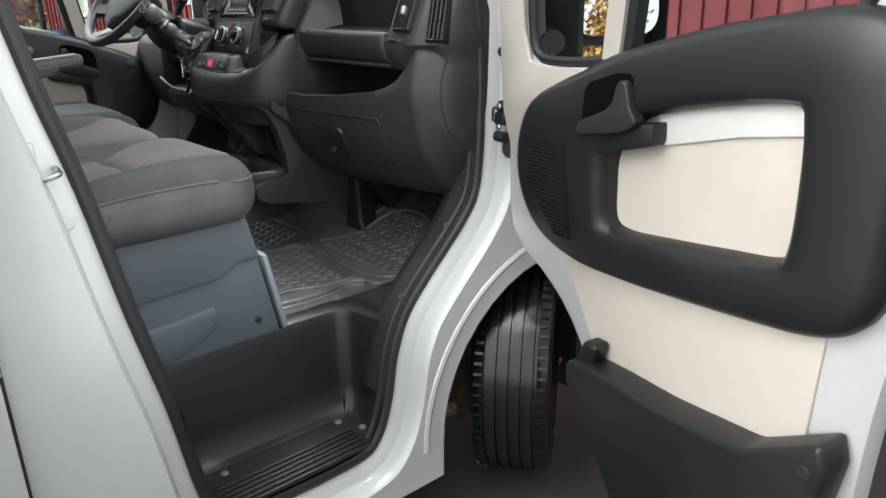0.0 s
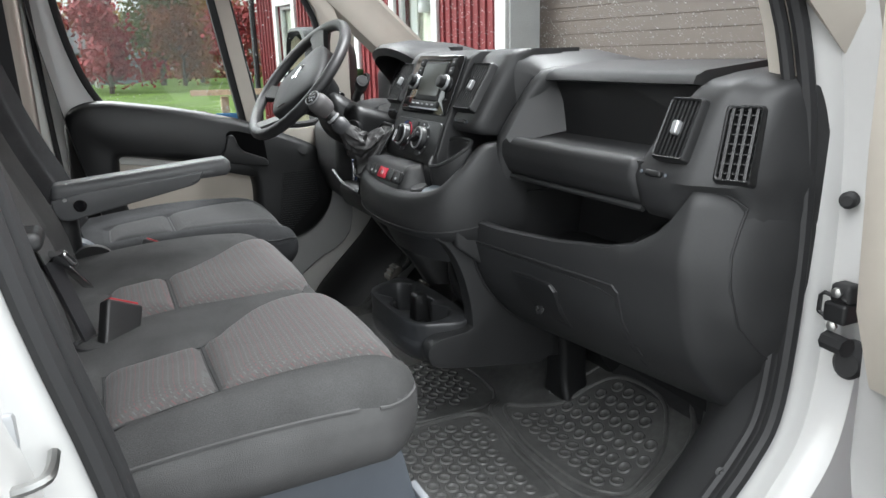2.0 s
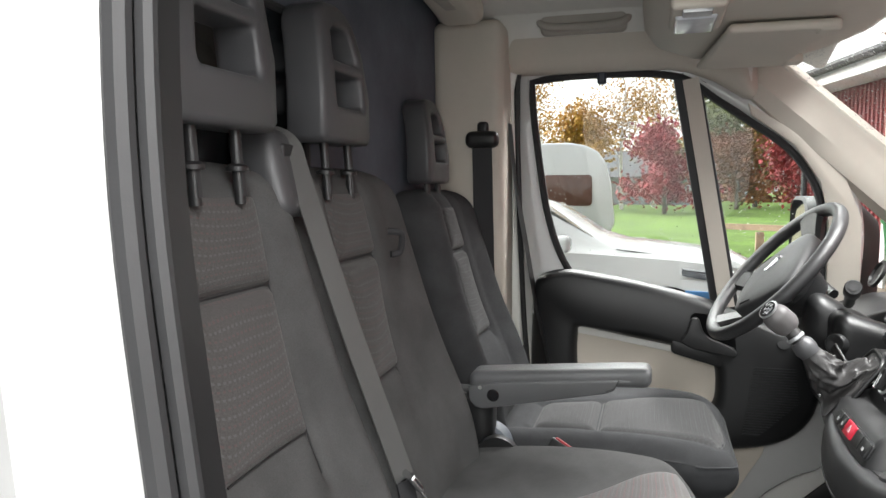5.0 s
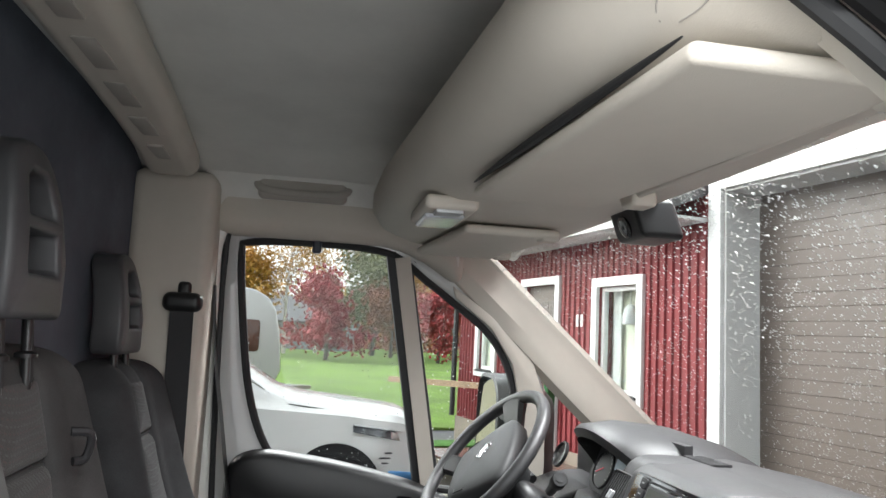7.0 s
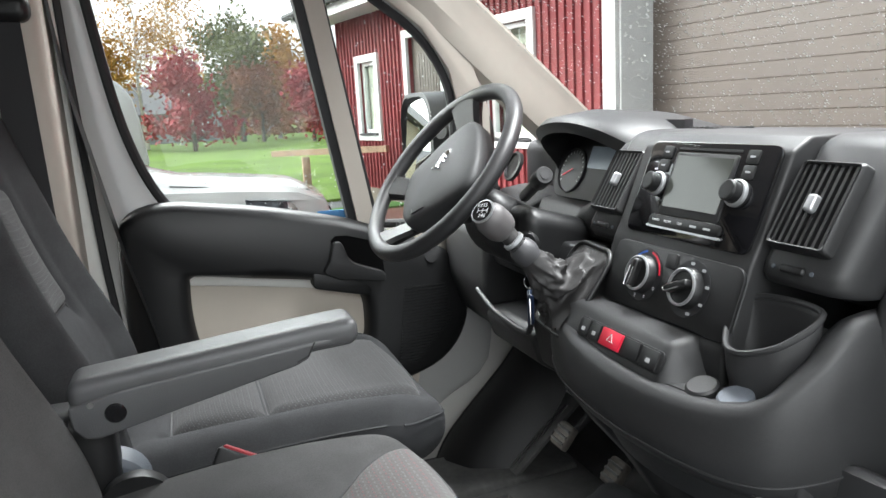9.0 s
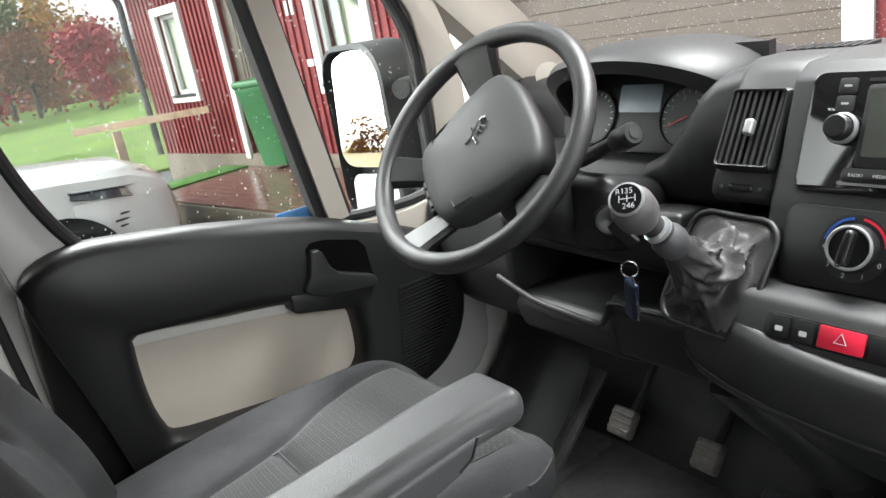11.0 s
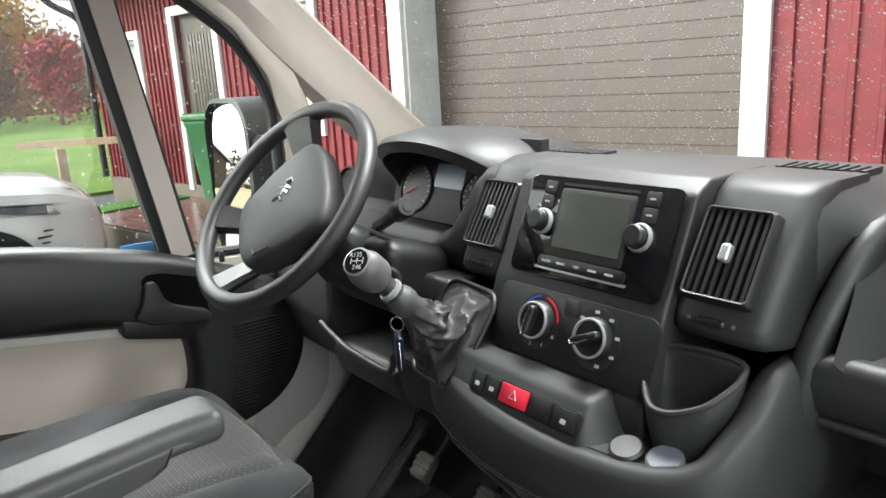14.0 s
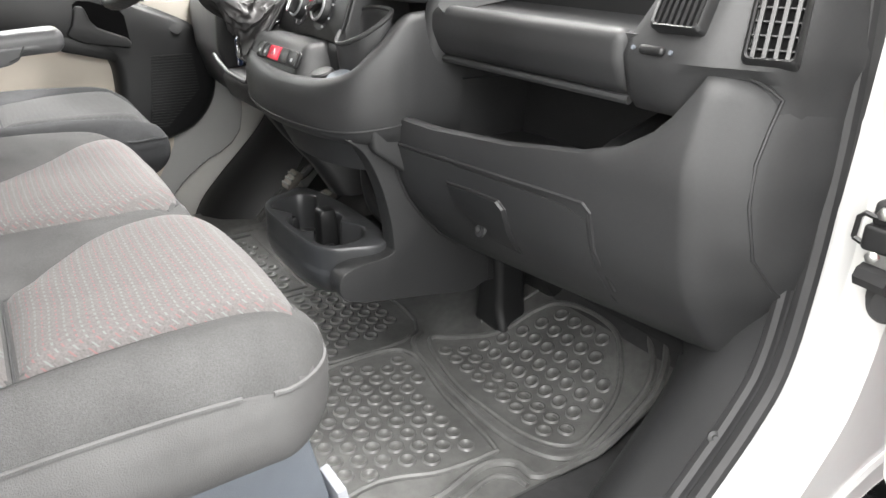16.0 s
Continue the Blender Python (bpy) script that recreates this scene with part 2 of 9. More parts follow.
LEAF_RUST = surface("rust_leaves", (0.24, 0.11, 0.06), 0.7, var=0.45, vscale=0.8, var2=0.4, scale2=7)
LEAF_FIR = surface("fir_needles", (0.035, 0.055, 0.03), 0.8, var=0.4, vscale=0.8)
TYRE = surface("wet_tyre_rubber", (0.010, 0.010, 0.011), 0.22, var=0.25, grain=60, bump=0.15, rvar=0.15)
RUST = surface("rusty_metal", (0.17, 0.11, 0.075), 0.75, var=0.4, vscale=20, grain=60, bump=0.5)
BLUE_CARD = surface("blue_card", (0.10, 0.30, 0.62), 0.6, var=0.03)
WINDOW_DARK = surface("window_room", (0.55, 0.56, 0.46), 0.9, var=0.3, vscale=2)
DARK_GLASS = surface("dark_glass", (0.012, 0.014, 0.016), 0.02, var=0.05, rvar=0.01, coat=1.0, spec=0.8)
GLASS = glass("clear_glass", (0.96, 0.985, 0.975))
MIRROR, _n, _l, _p = nodes_of("mirror_silver")
_p.inputs["Base Color"].default_value, _p.inputs["Metallic"].default_value, _p.inputs["Roughness"].default_value = (0.9, 0.91, 0.92, 1), 1.0, 0.01


# ---- builders ----
def link_mesh(name, bm, mat, parent=None, label="", angle=38.0):
    bmesh.ops.recalc_face_normals(bm, faces=bm.faces)
    me = bpy.data.meshes.new(name)
    bm.to_mesh(me)
    bm.free()
    me.materials.append(mat)
    me.shade_smooth()
    me.set_sharp_from_angle(angle=radians(angle))
    ob = new(name, me)
    if parent is not None:
        ob.parent = parent
    if label:
        ob["label"] = label
    return ob


def part(name, bm, mat, parent, label="", angle=38.0):
    return link_mesh(name, bm, mat, parent, label, angle)


def piece(name, me, parent, m):
    """A repeat piece that shares its mesh."""
    ob = new(name, me)
    ob.parent = parent
    ob.matrix_local = m
    return ob


def thing(name, label, category, at=(0, 0, 0), group="", kind=""):
    ob = new(name)
    ob.empty_display_size = 0.05
    ob.matrix_basis = Matrix.Translation(at)
    return tagged(ob, label, category, group, kind)


def solo(name, bm, mat, label, category, group="", kind="", angle=38.0):
    return tagged(link_mesh(name, bm, mat, None, "", angle), label, category, group, kind)


def setting(name, bm, mat, label, category="", angle=38.0):
    return tagged(link_mesh(name, bm, mat, None, "", angle), label, category or name.split("_")[0], "", "structure")


AX = {"x": (1, 2, 0), "y": (0, 2, 1), "z": (0, 1, 2)}


def prism(pts, lo, hi, axis="x", bevel=0.0, seg=2, bm=None):
    """A polygon in the two other axes, in order, drawn out along one axis."""
    own = bmesh.new()
    a, b, c = AX[axis]
    rings = []
    for d in (lo, hi):
        ring = []
        for p in pts:
            v = [0, 0, 0]
            v[a], v[b], v[c] = p[0], p[1], d
            ring.append(own.verts.new(v))
        rings.append(ring)
    own.faces.new(rings[0])
    own.faces.new(rings[1])
    n = len(pts)
    for i in range(n):
        own.faces.new((rings[0][i], rings[0][(i + 1) % n], rings[1][(i + 1) % n], rings[1][i]))
    bmesh.ops.recalc_face_normals(own, faces=own.faces)
    if bevel:
        bmesh.ops.bevel(own, geom=list(own.edges), offset=bevel, segments=seg, affect="EDGES", profile=0.5, clamp_overlap=True)
    if bm is None:
        return own
    add(bm, own)
    return bm


def add(bm, other, m=None):
    """Adds another bmesh, moved by m, and frees it."""
    me = bpy.data.meshes.new("t")
    other.to_mesh(me)
    other.free()
    if m is not None:
        me.transform(m)
    bm.from_mesh(me)
    bpy.data.meshes.remove(me)
    return bm


def rbox(lo, hi, bevel=0.004, seg=2, bm=None):
    return prism([(lo[0], lo[1]), (hi[0], lo[1]), (hi[0], hi[1]), (lo[0], hi[1])], lo[2], hi[2], "z", bevel, seg, bm)


def soft(lo, hi, r, n=(6, 6, 6), shape=None, bm=None, arc=4):
    """A rounded block with a dense skin; shape(v) may move each point."""
    lo, hi = Vector(lo), Vector(hi)
    mid, half = (lo + hi) / 2, (hi - lo) / 2
    r = min(r, *(h * 0.98 for h in half))
    axes = []
    for k in range(3):
        inner = half[k] - r
        s = [inner * (2 * i / n[k] - 1) for i in range(n[k] + 1)]
        e = [r * math.tan(radians(45 * i / arc)) for i in range(1, arc + 1)]
        axes.append([-inner - q for q in reversed(e)] + s + [inner + q for q in e])
    own = bmesh.new()
    seen = {}

    def vert(p):
        key = tuple(round(c, 6) for c in p)
        if key not in seen:
            c = Vector([max(-(half[k] - r), min(half[k] - r, p[k])) for k in range(3)])
            d = Vector(p) - c
            q = mid + c + (d.normalized() * r if d.length > 1e-9 else d)
            seen[key] = own.verts.new(shape(q) if shape else q)
        return seen[key]

    for k in range(3):
        a, b = (k + 1) % 3, (k + 2) % 3
        for side in (-half[k], half[k]):
            for i in range(len(axes[a]) - 1):
                for j in range(len(axes[b]) - 1):
                    quad = []
                    for da, db in ((0, 0), (1, 0), (1, 1), (0, 1)):
                        p = [0, 0, 0]
                        p[k], p[a], p[b] = side, axes[a][i + da], axes[b][j + db]
                        quad.append(vert(p))
                    if len(set(quad)) == 4:
                        own.faces.new(quad)
    if bm is None:
        return own
    add(bm, own)
    return bm


def spline(pts, k=6, closed=False):
    """A smooth line through points."""
    P = [Vector(p) for p in pts]
    n = len(P)
    out = []
    last = n if closed else n - 1
    for i in range(last):
        a, b, c, d = (P[(i - 1) % n], P[i], P[(i + 1) % n], P[(i + 2) % n]) if closed else (P[max(i - 1, 0)], P[i], P[i + 1], P[min(i + 2, n - 1)])
        for j in range(k):
            t = j / k
            out.append(0.5 * ((2 * b) + (c - a) * t + (2 * a - 5 * b + 4 * c - d) * t * t + (3 * b - a - 3 * c + d) * t**3))
    if not closed:
        out.append(P[-1])
    return out


def sweep(path, profile, closed=False, up=None, bm=None, ends=True, scale=None):
    """Draws a closed 2D profile along a path."""
    own = bmesh.new()
    P = [Vector(p) for p in path]
    n = len(P)
    rings = []
    side = None
    for i in range(n):
        a, b = (P[(i - 1) % n], P[(i + 1) % n]) if closed else (P[max(i - 1, 0)], P[min(i + 1, n - 1)])
        t = (b - a).normalized()
        if up is not None:
            s = Vector(up).cross(t).normalized()
        elif side is None:
            s = t.orthogonal().normalized()
        else:
            s = (side - t * side.dot(t)).normalized()
        side = s
        w = t.cross(s)
        k = scale[i] if scale else 1.0
        rings.append([own.verts.new(P[i] + s * (u * k) + w * (v * k)) for u, v in profile])
    m = len(profile)
    for i in range(n if closed else n - 1):
        for j in range(m):
            own.faces.new((rings[i][j], rings[i][(j + 1) % m], rings[(i + 1) % n][(j + 1) % m], rings[(i + 1) % n][j]))
    if ends and not closed:
        own.faces.new(rings[0])
        own.faces.new(rings[-1])
    if bm is None:
        return own
    add(bm, own)
    return bm


def circle(r, n=12, rx=None):
    return [(r * math.cos(2 * math.pi * i / n), (rx or r) * math.sin(2 * math.pi * i / n)) for i in range(n)]


def tube(path, r, n=10, closed=False, bm=None, scale=None):
    return sweep(path, circle(r, n), closed, None, bm, True, scale)


def band(path, w, t, up, closed=False, bm=None):
    return sweep(path, [(-w / 2, -t / 2), (w / 2, -t / 2), (w / 2, t / 2), (-w / 2, t / 2)], closed, up, bm)


def loft(rings, cap=True, closed=True, bm=None):
    own = bmesh.new()
    R = [[own.verts.new(p) for p in ring] for ring in rings]
    for a, b in zip(R, R[1:]):
        for j in range(len(a) if closed else len(a) - 1):
            k = (j + 1) % len(a)
            own.faces.new((a[j], a[k], b[k], b[j]))
    if cap:
        own.faces.new(R[0])
        own.faces.new(R[-1])
    if bm is None:
        return own
    add(bm, own)
    return bm


def turned(profile, n=32, m=None, bm=None):
    """A body of revolution about z from (radius, height) pairs."""
    rings = [[(r * math.cos(2 * math.pi * i / n), r * math.sin(2 * math.pi * i / n), z) for i in range(n)] for r, z in profile]
    own = loft(rings, cap=True)
    if m is not None:
        own.transform(m)
    if bm is None:
        return own
    add(bm, own)
    return bm


def aim(at, normal, roll=0.0):
    """A pose whose z looks along normal."""
    q = Vector(normal).to_track_quat("Z", "Y").to_matrix().to_4x4()
    return Matrix.Translation(at) @ q @ Matrix.Rotation(radians(roll), 4, "Z")


def facing(at, normal):
    """A pose on a tilted face: z out of the face, x to the right of a viewer, y up the face."""
    z = Vector(normal).normalized()
    x = Vector((0, 0, 1)).cross(z).normalized()
    y = z.cross(x)
    return Matrix.Translation(at) @ Matrix((x, y, z)).transposed().to_4x4()


def moved(bm, m):
    bm.transform(m)
    return bm


def panel(loop, thick, m=None, bevel=0.0, bm=None):
    """A flat plate from a 2D loop, its face at z = thick."""
    own = prism(loop, 0.0, thick, "z", bevel)
    if m is not None:
        own.transform(m)
    if bm is None:
        return own
    add(bm, own)
    return bm


def rrect(w, h, r, n=4, cx=0.0, cy=0.0):
    out = []
    for sx, sy, a0 in ((1, 1, 0), (-1, 1, 90), (-1, -1, 180), (1, -1, 270)):
        for i in range(n + 1):
            a = radians(a0 + 90 * i / n)
            out.append((cx + sx * (w / 2 - r) + r * math.cos(a), cy + sy * (h / 2 - r) + r * math.sin(a)))
    return out


def words(text, size, mat, parent, m, name="lettering"):
    """Raised lettering in the built-in font, as a mesh."""
    cu = bpy.data.curves.new("t", "FONT")
    cu.body, cu.size, cu.extrude, cu.align_x, cu.align_y = text, size, 0.0004, "CENTER", "CENTER"
    tmp = bpy.data.objects.new("t", cu)
    me = bpy.data.meshes.new_from_object(tmp)
    bpy.data.objects.remove(tmp)
    bpy.data.curves.remove(cu)
    me.materials.append(mat)
    me.transform(m)
    ob = new(name, me)
    ob.parent = parent
    return ob


def offset_loop(loop, d):
    """Moves a closed 2D loop outwards by d."""
    n = len(loop)
    area = sum(loop[i][0] * loop[(i + 1) % n][1] - loop[(i + 1) % n][0] * loop[i][1] for i in range(n))
    s = 1 if area > 0 else -1
    out = []
    for i in range(n):
        ax, ay = loop[(i - 1) % n]
        bx, by = loop[(i + 1) % n]
        tx, ty = bx - ax, by - ay
        q = math.hypot(tx, ty) or 1
        out.append((loop[i][0] + s * d * ty / q, loop[i][1] - s * d * tx / q))
    return out


# ---- ground and distance ----
def ground_sheet():
    bm = bmesh.new()
    xs = [-600, -200, -80, -40, -20, -10, -4, 0, 4, 10, 20, 40, 80, 200, 600]
    V = [[bm.verts.new((x, y, 0)) for y in xs] for x in xs]
    for i in range(len(xs) - 1):
        for j in range(len(xs) - 1):
            bm.faces.new((V[i][j], V[i + 1][j], V[i + 1][j + 1], V[i][j + 1]))
    return bm


setting("ground", ground_sheet(), ASPHALT, "wet dark asphalt yard reaching the distance", "ground")
bm = prism([(-13, -26), (-12.2, -2), (-12.6, 3.2), (-13.5, 14), (-70, 40), (-160, 30), (-160, -60), (-40, -40)], 0.0, 0.05, "z")
setting("lawn", bm, LAWN, "bright green mown lawn beside the yard", "lawn")
bm = prism([(-30, -22), (60, -22), (160, -90), (-110, -120)], 0.0, 0.06, "z")
setting("field", bm, surface("dry_grass", (0.33, 0.25, 0.10), 0.95, var=0.3, vscale=0.4, grain=20, bump=0.8), "dry yellow grass field behind the yard", "field")


def tree(at, height, crown_r, leaf, bark, seed, n=2600, trunk=0.16, low=0.25, size=0.2, squeeze=1.0, label="", airy=1.0):
    rnd = random.Random(seed)
    t = thing("tree", label, "tree", at)
    tb = bmesh.new()
    tips = []
    top = height * 0.92
    spine = [(0, 0, -0.1)]
    for i in range(1, 7):
        z = top * i / 6
        spine.append((rnd.uniform(-1, 1) * 0.03 * z, rnd.uniform(-1, 1) * 0.03 * z, z))
    path = spline(spine, 3)
    tube(path, trunk, 7, bm=tb, scale=[max(0.12, 1 - i / len(path)) for i in range(len(path))])
    for k in range(16):
        f = rnd.uniform(low, 0.9)
        b = Vector(path[int(f * (len(path) - 1))])
        a = rnd.uniform(0, 6.283)
        reach = crown_r * rnd.uniform(0.5, 1.0) * (1.15 - 0.6 * f)
        e = b + Vector((math.cos(a) * reach, math.sin(a) * reach, reach * rnd.uniform(0.3, 1.0) * squeeze))
        mid = (b + e) / 2 + Vector((0, 0, 0.12 * reach))
        lp = spline([b, mid, e], 3)
        tube(lp, trunk * 0.35, 5, bm=tb, scale=[1 - 0.8 * i / len(lp) for i in range(len(lp))])
        tips += [mid, e, (mid + e) / 2, b + (e - b) * 0.75]
    tips += [Vector(p) for p in path[len(path) // 2:]]
    part("trunk", tb, bark, t)
    verts, faces = [], []
    for i in range(n):
        c = rnd.choice(tips) + Vector((rnd.gauss(0, 1), rnd.gauss(0, 1), rnd.gauss(0, 1))) * crown_r * 0.17 * airy
        u = Vector((rnd.gauss(0, 1), rnd.gauss(0, 1), rnd.gauss(0, 1))).normalized() * size * rnd.uniform(0.5, 1.1)
        w = u.orthogonal().normalized() * size * rnd.uniform(0.35, 0.8)
        b = len(verts)
        verts += [c - u, c + w, c + u, c - w]
        faces.append((b, b + 1, b + 2, b + 3))
    me = bpy.data.meshes.new("crown")
    me.from_pydata(verts, [], faces)
    me.materials.append(leaf)
    crown = new("crown", me)
    crown.parent = t
    crown["kind"] = "stuff"
    return t


LR, LG, LO = "small tree with dense dark red autumn leaves", "tall thin birch with sparse golden autumn leaves", "broad tree with olive green and gold autumn leaves"
tree((-41, 0.9, 0), 5.2, 2.3, LEAF_RED, BARK, 1, 4200, 0.14, 0.1, 0.16, 0.7, LR)
tree((-44, 8.0, 0), 4.6, 2.2, LEAF_RED, BARK, 2, 2600, 0.14, 0.12, 0.16, 0.7, LR)
tree((-47, -4.2, 0), 7.2, 2.9, LEAF_GOLD, BARK, 3, 4200, 0.16, 0.1, 0.17, 0.8, "bushy tree with golden brown autumn leaves")
tree((-49, -1.8, 0), 13, 2.6, LEAF_GOLD, BIRCH, 4, 2600, 0.15, 0.3, 0.13, 1.4, LG, 1.3)
tree((-54, 0.3, 0), 14, 2.8, LEAF_GOLD, BIRCH, 5, 2400, 0.16, 0.3, 0.13, 1.4, LG, 1.3)
tree((-53, 4.5, 0), 9.2, 3.4, LEAF_OLIVE, BARK, 6, 4000, 0.22, 0.2, 0.2, 1.0, LO)
tree((-50, 5.6, 0), 5.0, 2.5, LEAF_RUST, BARK, 13, 3000, 0.16, 0.08, 0.17, 0.75, "low bushy tree with rust brown leaves")
tree((-56, 7.5, 0), 8.6, 3.0, LEAF_GOLD, BARK, 7, 2800, 0.2, 0.2, 0.2, 1.0, LO)
tree((-58, 11, 0), 6.0, 3.2, LEAF_RUST, BARK, 8, 2600, 0.2, 0.15, 0.2, 0.8, "low tree with rust brown leaves")
tree((-52, -8.5, 0), 12, 3.0, LEAF_GOLD, BIRCH, 9, 2600, 0.16, 0.25, 0.14, 1.3, LG, 1.3)
tree((-60, -14, 0), 10, 3.4, LEAF_OLIVE, BARK, 10, 2600, 0.22, 0.2, 0.22, 1.0, LO)
tree((-56, 16, 0), 12, 2.8, LEAF_RUST, BIRCH, 11, 1200, 0.16, 0.3, 0.14, 1.3, "tall bare birch with a few rust leaves", 1.3)
tree((-40, -11, 0), 7, 2.4, LEAF_RUST, BARK, 12, 2000, 0.16, 0.15, 0.17, 0.8, "bushy tree with rust brown leaves")
tree((-38, -62, 0), 9, 2.4, LEAF_GOLD, BARK, 21, 1500, 0.2, 0.15, 0.25, 1.0, "golden tree beyond the field")
tree((-30, -66, 0), 12, 2.2, LEAF_FIR, BARK, 22, 1800, 0.2, 0.1, 0.25, 0.6, "dark fir beyond the field")
tree((-24, -64, 0), 10, 2.0, LEAF_FIR, BARK, 23, 1500, 0.2, 0.1, 0.25, 0.6, "dark fir beyond the field")
tree((8, -70, 0), 11, 2.6, LEAF_RUST, BARK, 24, 1500, 0.2, 0.15, 0.25, 1.0, "rust brown tree beyond the field")
tree((30, -50, 0), 12, 3, LEAF_OLIVE, BARK, 25, 1800, 0.2, 0.15, 0.3, 1.0, "olive tree beyond the yard")
tree((45, 10, 0), 12, 3.4, LEAF_GOLD, BARK, 26, 1800, 0.2, 0.15, 0.3, 1.0, "golden tree beyond the yard")


def hedge(ends=None, seed=77, tall=6.5):
    """A far belt of mixed autumn bushes, built of loose leaves."""
    rnd = random.Random(seed)
    mats = [LEAF_RUST, LEAF_GOLD, LEAF_OLIVE, LEAF_RED if ends is None else LEAF_FIR]
    verts, faces, idx = [], [], []
    for k in range(130):
        f = k / 129
        cx, cy = -70 + 14 * math.sin(f * 9) * 0.3, -45 + 85 * f + rnd.uniform(-1, 1)
        if ends:
            cx, cy = ends[0] + (ends[2] - ends[0]) * f, ends[1] + (ends[3] - ends[1]) * f + rnd.uniform(-3, 3)
        h, r, mi = rnd.uniform(2.5, tall) * (1.0 if ends is None else rnd.choice((0.4, 0.6, 1.0))), rnd.uniform(1.3, 2.4), rnd.choice((0, 0, 1, 1, 2, 3))
        for i in range(130):
            a, q = rnd.uniform(0, 6.283), rnd.random() ** 0.5
            z = rnd.random()
            s = r * q * (1.1 - 0.7 * z)
            c = Vector((cx + math.cos(a) * s, cy + math.sin(a) * s, 0.1 + h * z))
            u = Vector((rnd.gauss(0, 1), rnd.gauss(0, 1), rnd.gauss(0, 1))).normalized() * rnd.uniform(0.16, 0.36)
            w = u.orthogonal().normalized() * rnd.uniform(0.12, 0.28)
            b = len(verts)
            verts += [c - u, c + w, c + u, c - w]
            faces.append((b, b + 1, b + 2, b + 3))
            idx.append(mi)
    me = bpy.data.meshes.new("far_bushes")
    me.from_pydata(verts, [], faces)
    for m in mats:
        me.materials.append(m)
    me.polygons.foreach_set("material_index", idx)
    return tagged(new("far_bushes", me), "far belt of autumn bushes in rust, gold and red" if ends is None else "far belt of golden and dark trees beyond the field", "bushes", "", "stuff")


hedge()
hedge((-95, -50, 30, -100), 78, 5.0)

# ---- the red house with the garage ----
WX, WY = 0.98094, 0.19428
HOUSE = Matrix(((WX, -WY, 0, -9.469), (WY, WX, 0, 2.657), (0, 0, 1, 0), (0, 0, 0, 1)))  # x along the wall, y into the house
red_house = thing("red_house", "red wooden house with white trim and a brown garage door", "house")
red_house.matrix_basis = HOUSE


def hpart(name, bm, mat, label="", parent=None, angle=38.0):
    return part(name, bm, mat, parent or red_house, label, angle)


W1, W2, DR, GA = (0.06, 0.58, 1.33, 2.31), (3.24, 3.96, 1.28, 2.42), (1.52, 2.32, 0.5, 2.5), (5.15, 7.92, 0.1, 3.2)


def wallbox(a, b, z0, z1):
    hpart("wall", rbox((a, 0.0, z0), (b, 0.18, z1), 0.0), REDWOOD, "red painted board wall")


for a, b, z0, z1, hole in ((-0.72, 0.06, 0.5, 3.2, 0), (0.58, 1.52, 0.5, 3.2, 0), (2.32, 3.24, 0.5, 3.2, 0), (3.96, 4.95, 0.5, 3.2, 0), (4.95, 5.15, 0.0, 4.6, 0), (7.92, 14.0, 0.0, 4.6, 0)):
    wallbox(a, b, z0, z1)
for w, top in ((W1, 3.2), (W2, 3.2), (DR, 3.2), (GA, 4.6)):
    wallbox(w[0], w[1], w[3], top)
    if w is not DR and w is not GA:
        wallbox(w[0], w[1], 0.5, w[2])
bm = bmesh.new()
rbox((-0.74, -0.02, 0.0), (4.95, 0.2, 0.55), 0.01, bm=bm)
hpart("plinth", bm, CONCRETE, "grey concrete plinth")
bm = bmesh.new()
rbox((-0.74, 0.18, 0.0), (-0.7, 7.0, 3.2), 0.0, bm=bm)
rbox((13.96, 0.18, 0.0), (14.0, 7.0, 4.6), 0.0, bm=bm)
rbox((-0.74, 6.9, 0.0), (14.0, 7.0, 3.2), 0.0, bm=bm)
hpart("rear_wall", bm, REDWOOD)
bm = bmesh.new()
prism([(-0.5, 2.98), (-0.5, 3.1), (3.3, 4.7), (7.5, 3.1), (7.5, 2.98), (3.3, 4.55)], -1.15, 4.94, "x", bm=bm)
prism([(-0.45, 4.35), (-0.45, 4.5), (3.3, 6.0), (7.5, 4.5), (7.5, 4.35), (3.3, 5.85)], 4.7, 14.3, "x", bm=bm)
hpart("roof", bm, ROOFING, "grey roof")
bm = bmesh.new()
rbox((-1.15, -0.53, 2.92), (4.94, -0.49, 3.13), 0.004, bm=bm)
rbox((-1.15, -0.5, 2.94), (4.94, 0.0, 2.97), 0.0, bm=bm)
hpart("fascia", bm, TRIMWHITE, "white eaves board")
bm = bmesh.new()
tube([(-1.2, -0.6, 3.08), (4.95, -0.6, 3.1)], 0.055, 8, bm=bm)
tube(spline([(-0.8, -0.58, 3.04), (-0.8, -0.4, 2.85), (-0.78, -0.08, 2.65), (-0.78, -0.06, 2.3)], 5) + [(-0.78, -0.06, 0.55)], 0.045, 8, bm=bm)
hpart("gutter", bm, SEAL, "dark gutter and downpipe")


def casing(w, width=0.1, bottom=True):
    bm = bmesh.new()
    a, b, z0, z1 = w
    rbox((a - width, -0.045, z0 - (width if bottom else 0)), (a, 0.0, z1 + width), 0.004, bm=bm)
    rbox((b, -0.045, z0 - (width if bottom else 0)), (b + width, 0.0, z1 + width), 0.004, bm=bm)
    rbox((a, -0.047, z1), (b, 0.0, z1 + width), 0.004, bm=bm)
    if bottom:
        rbox((a, -0.047, z0 - width), (b, 0.0, z0), 0.004, bm=bm)
    return bm


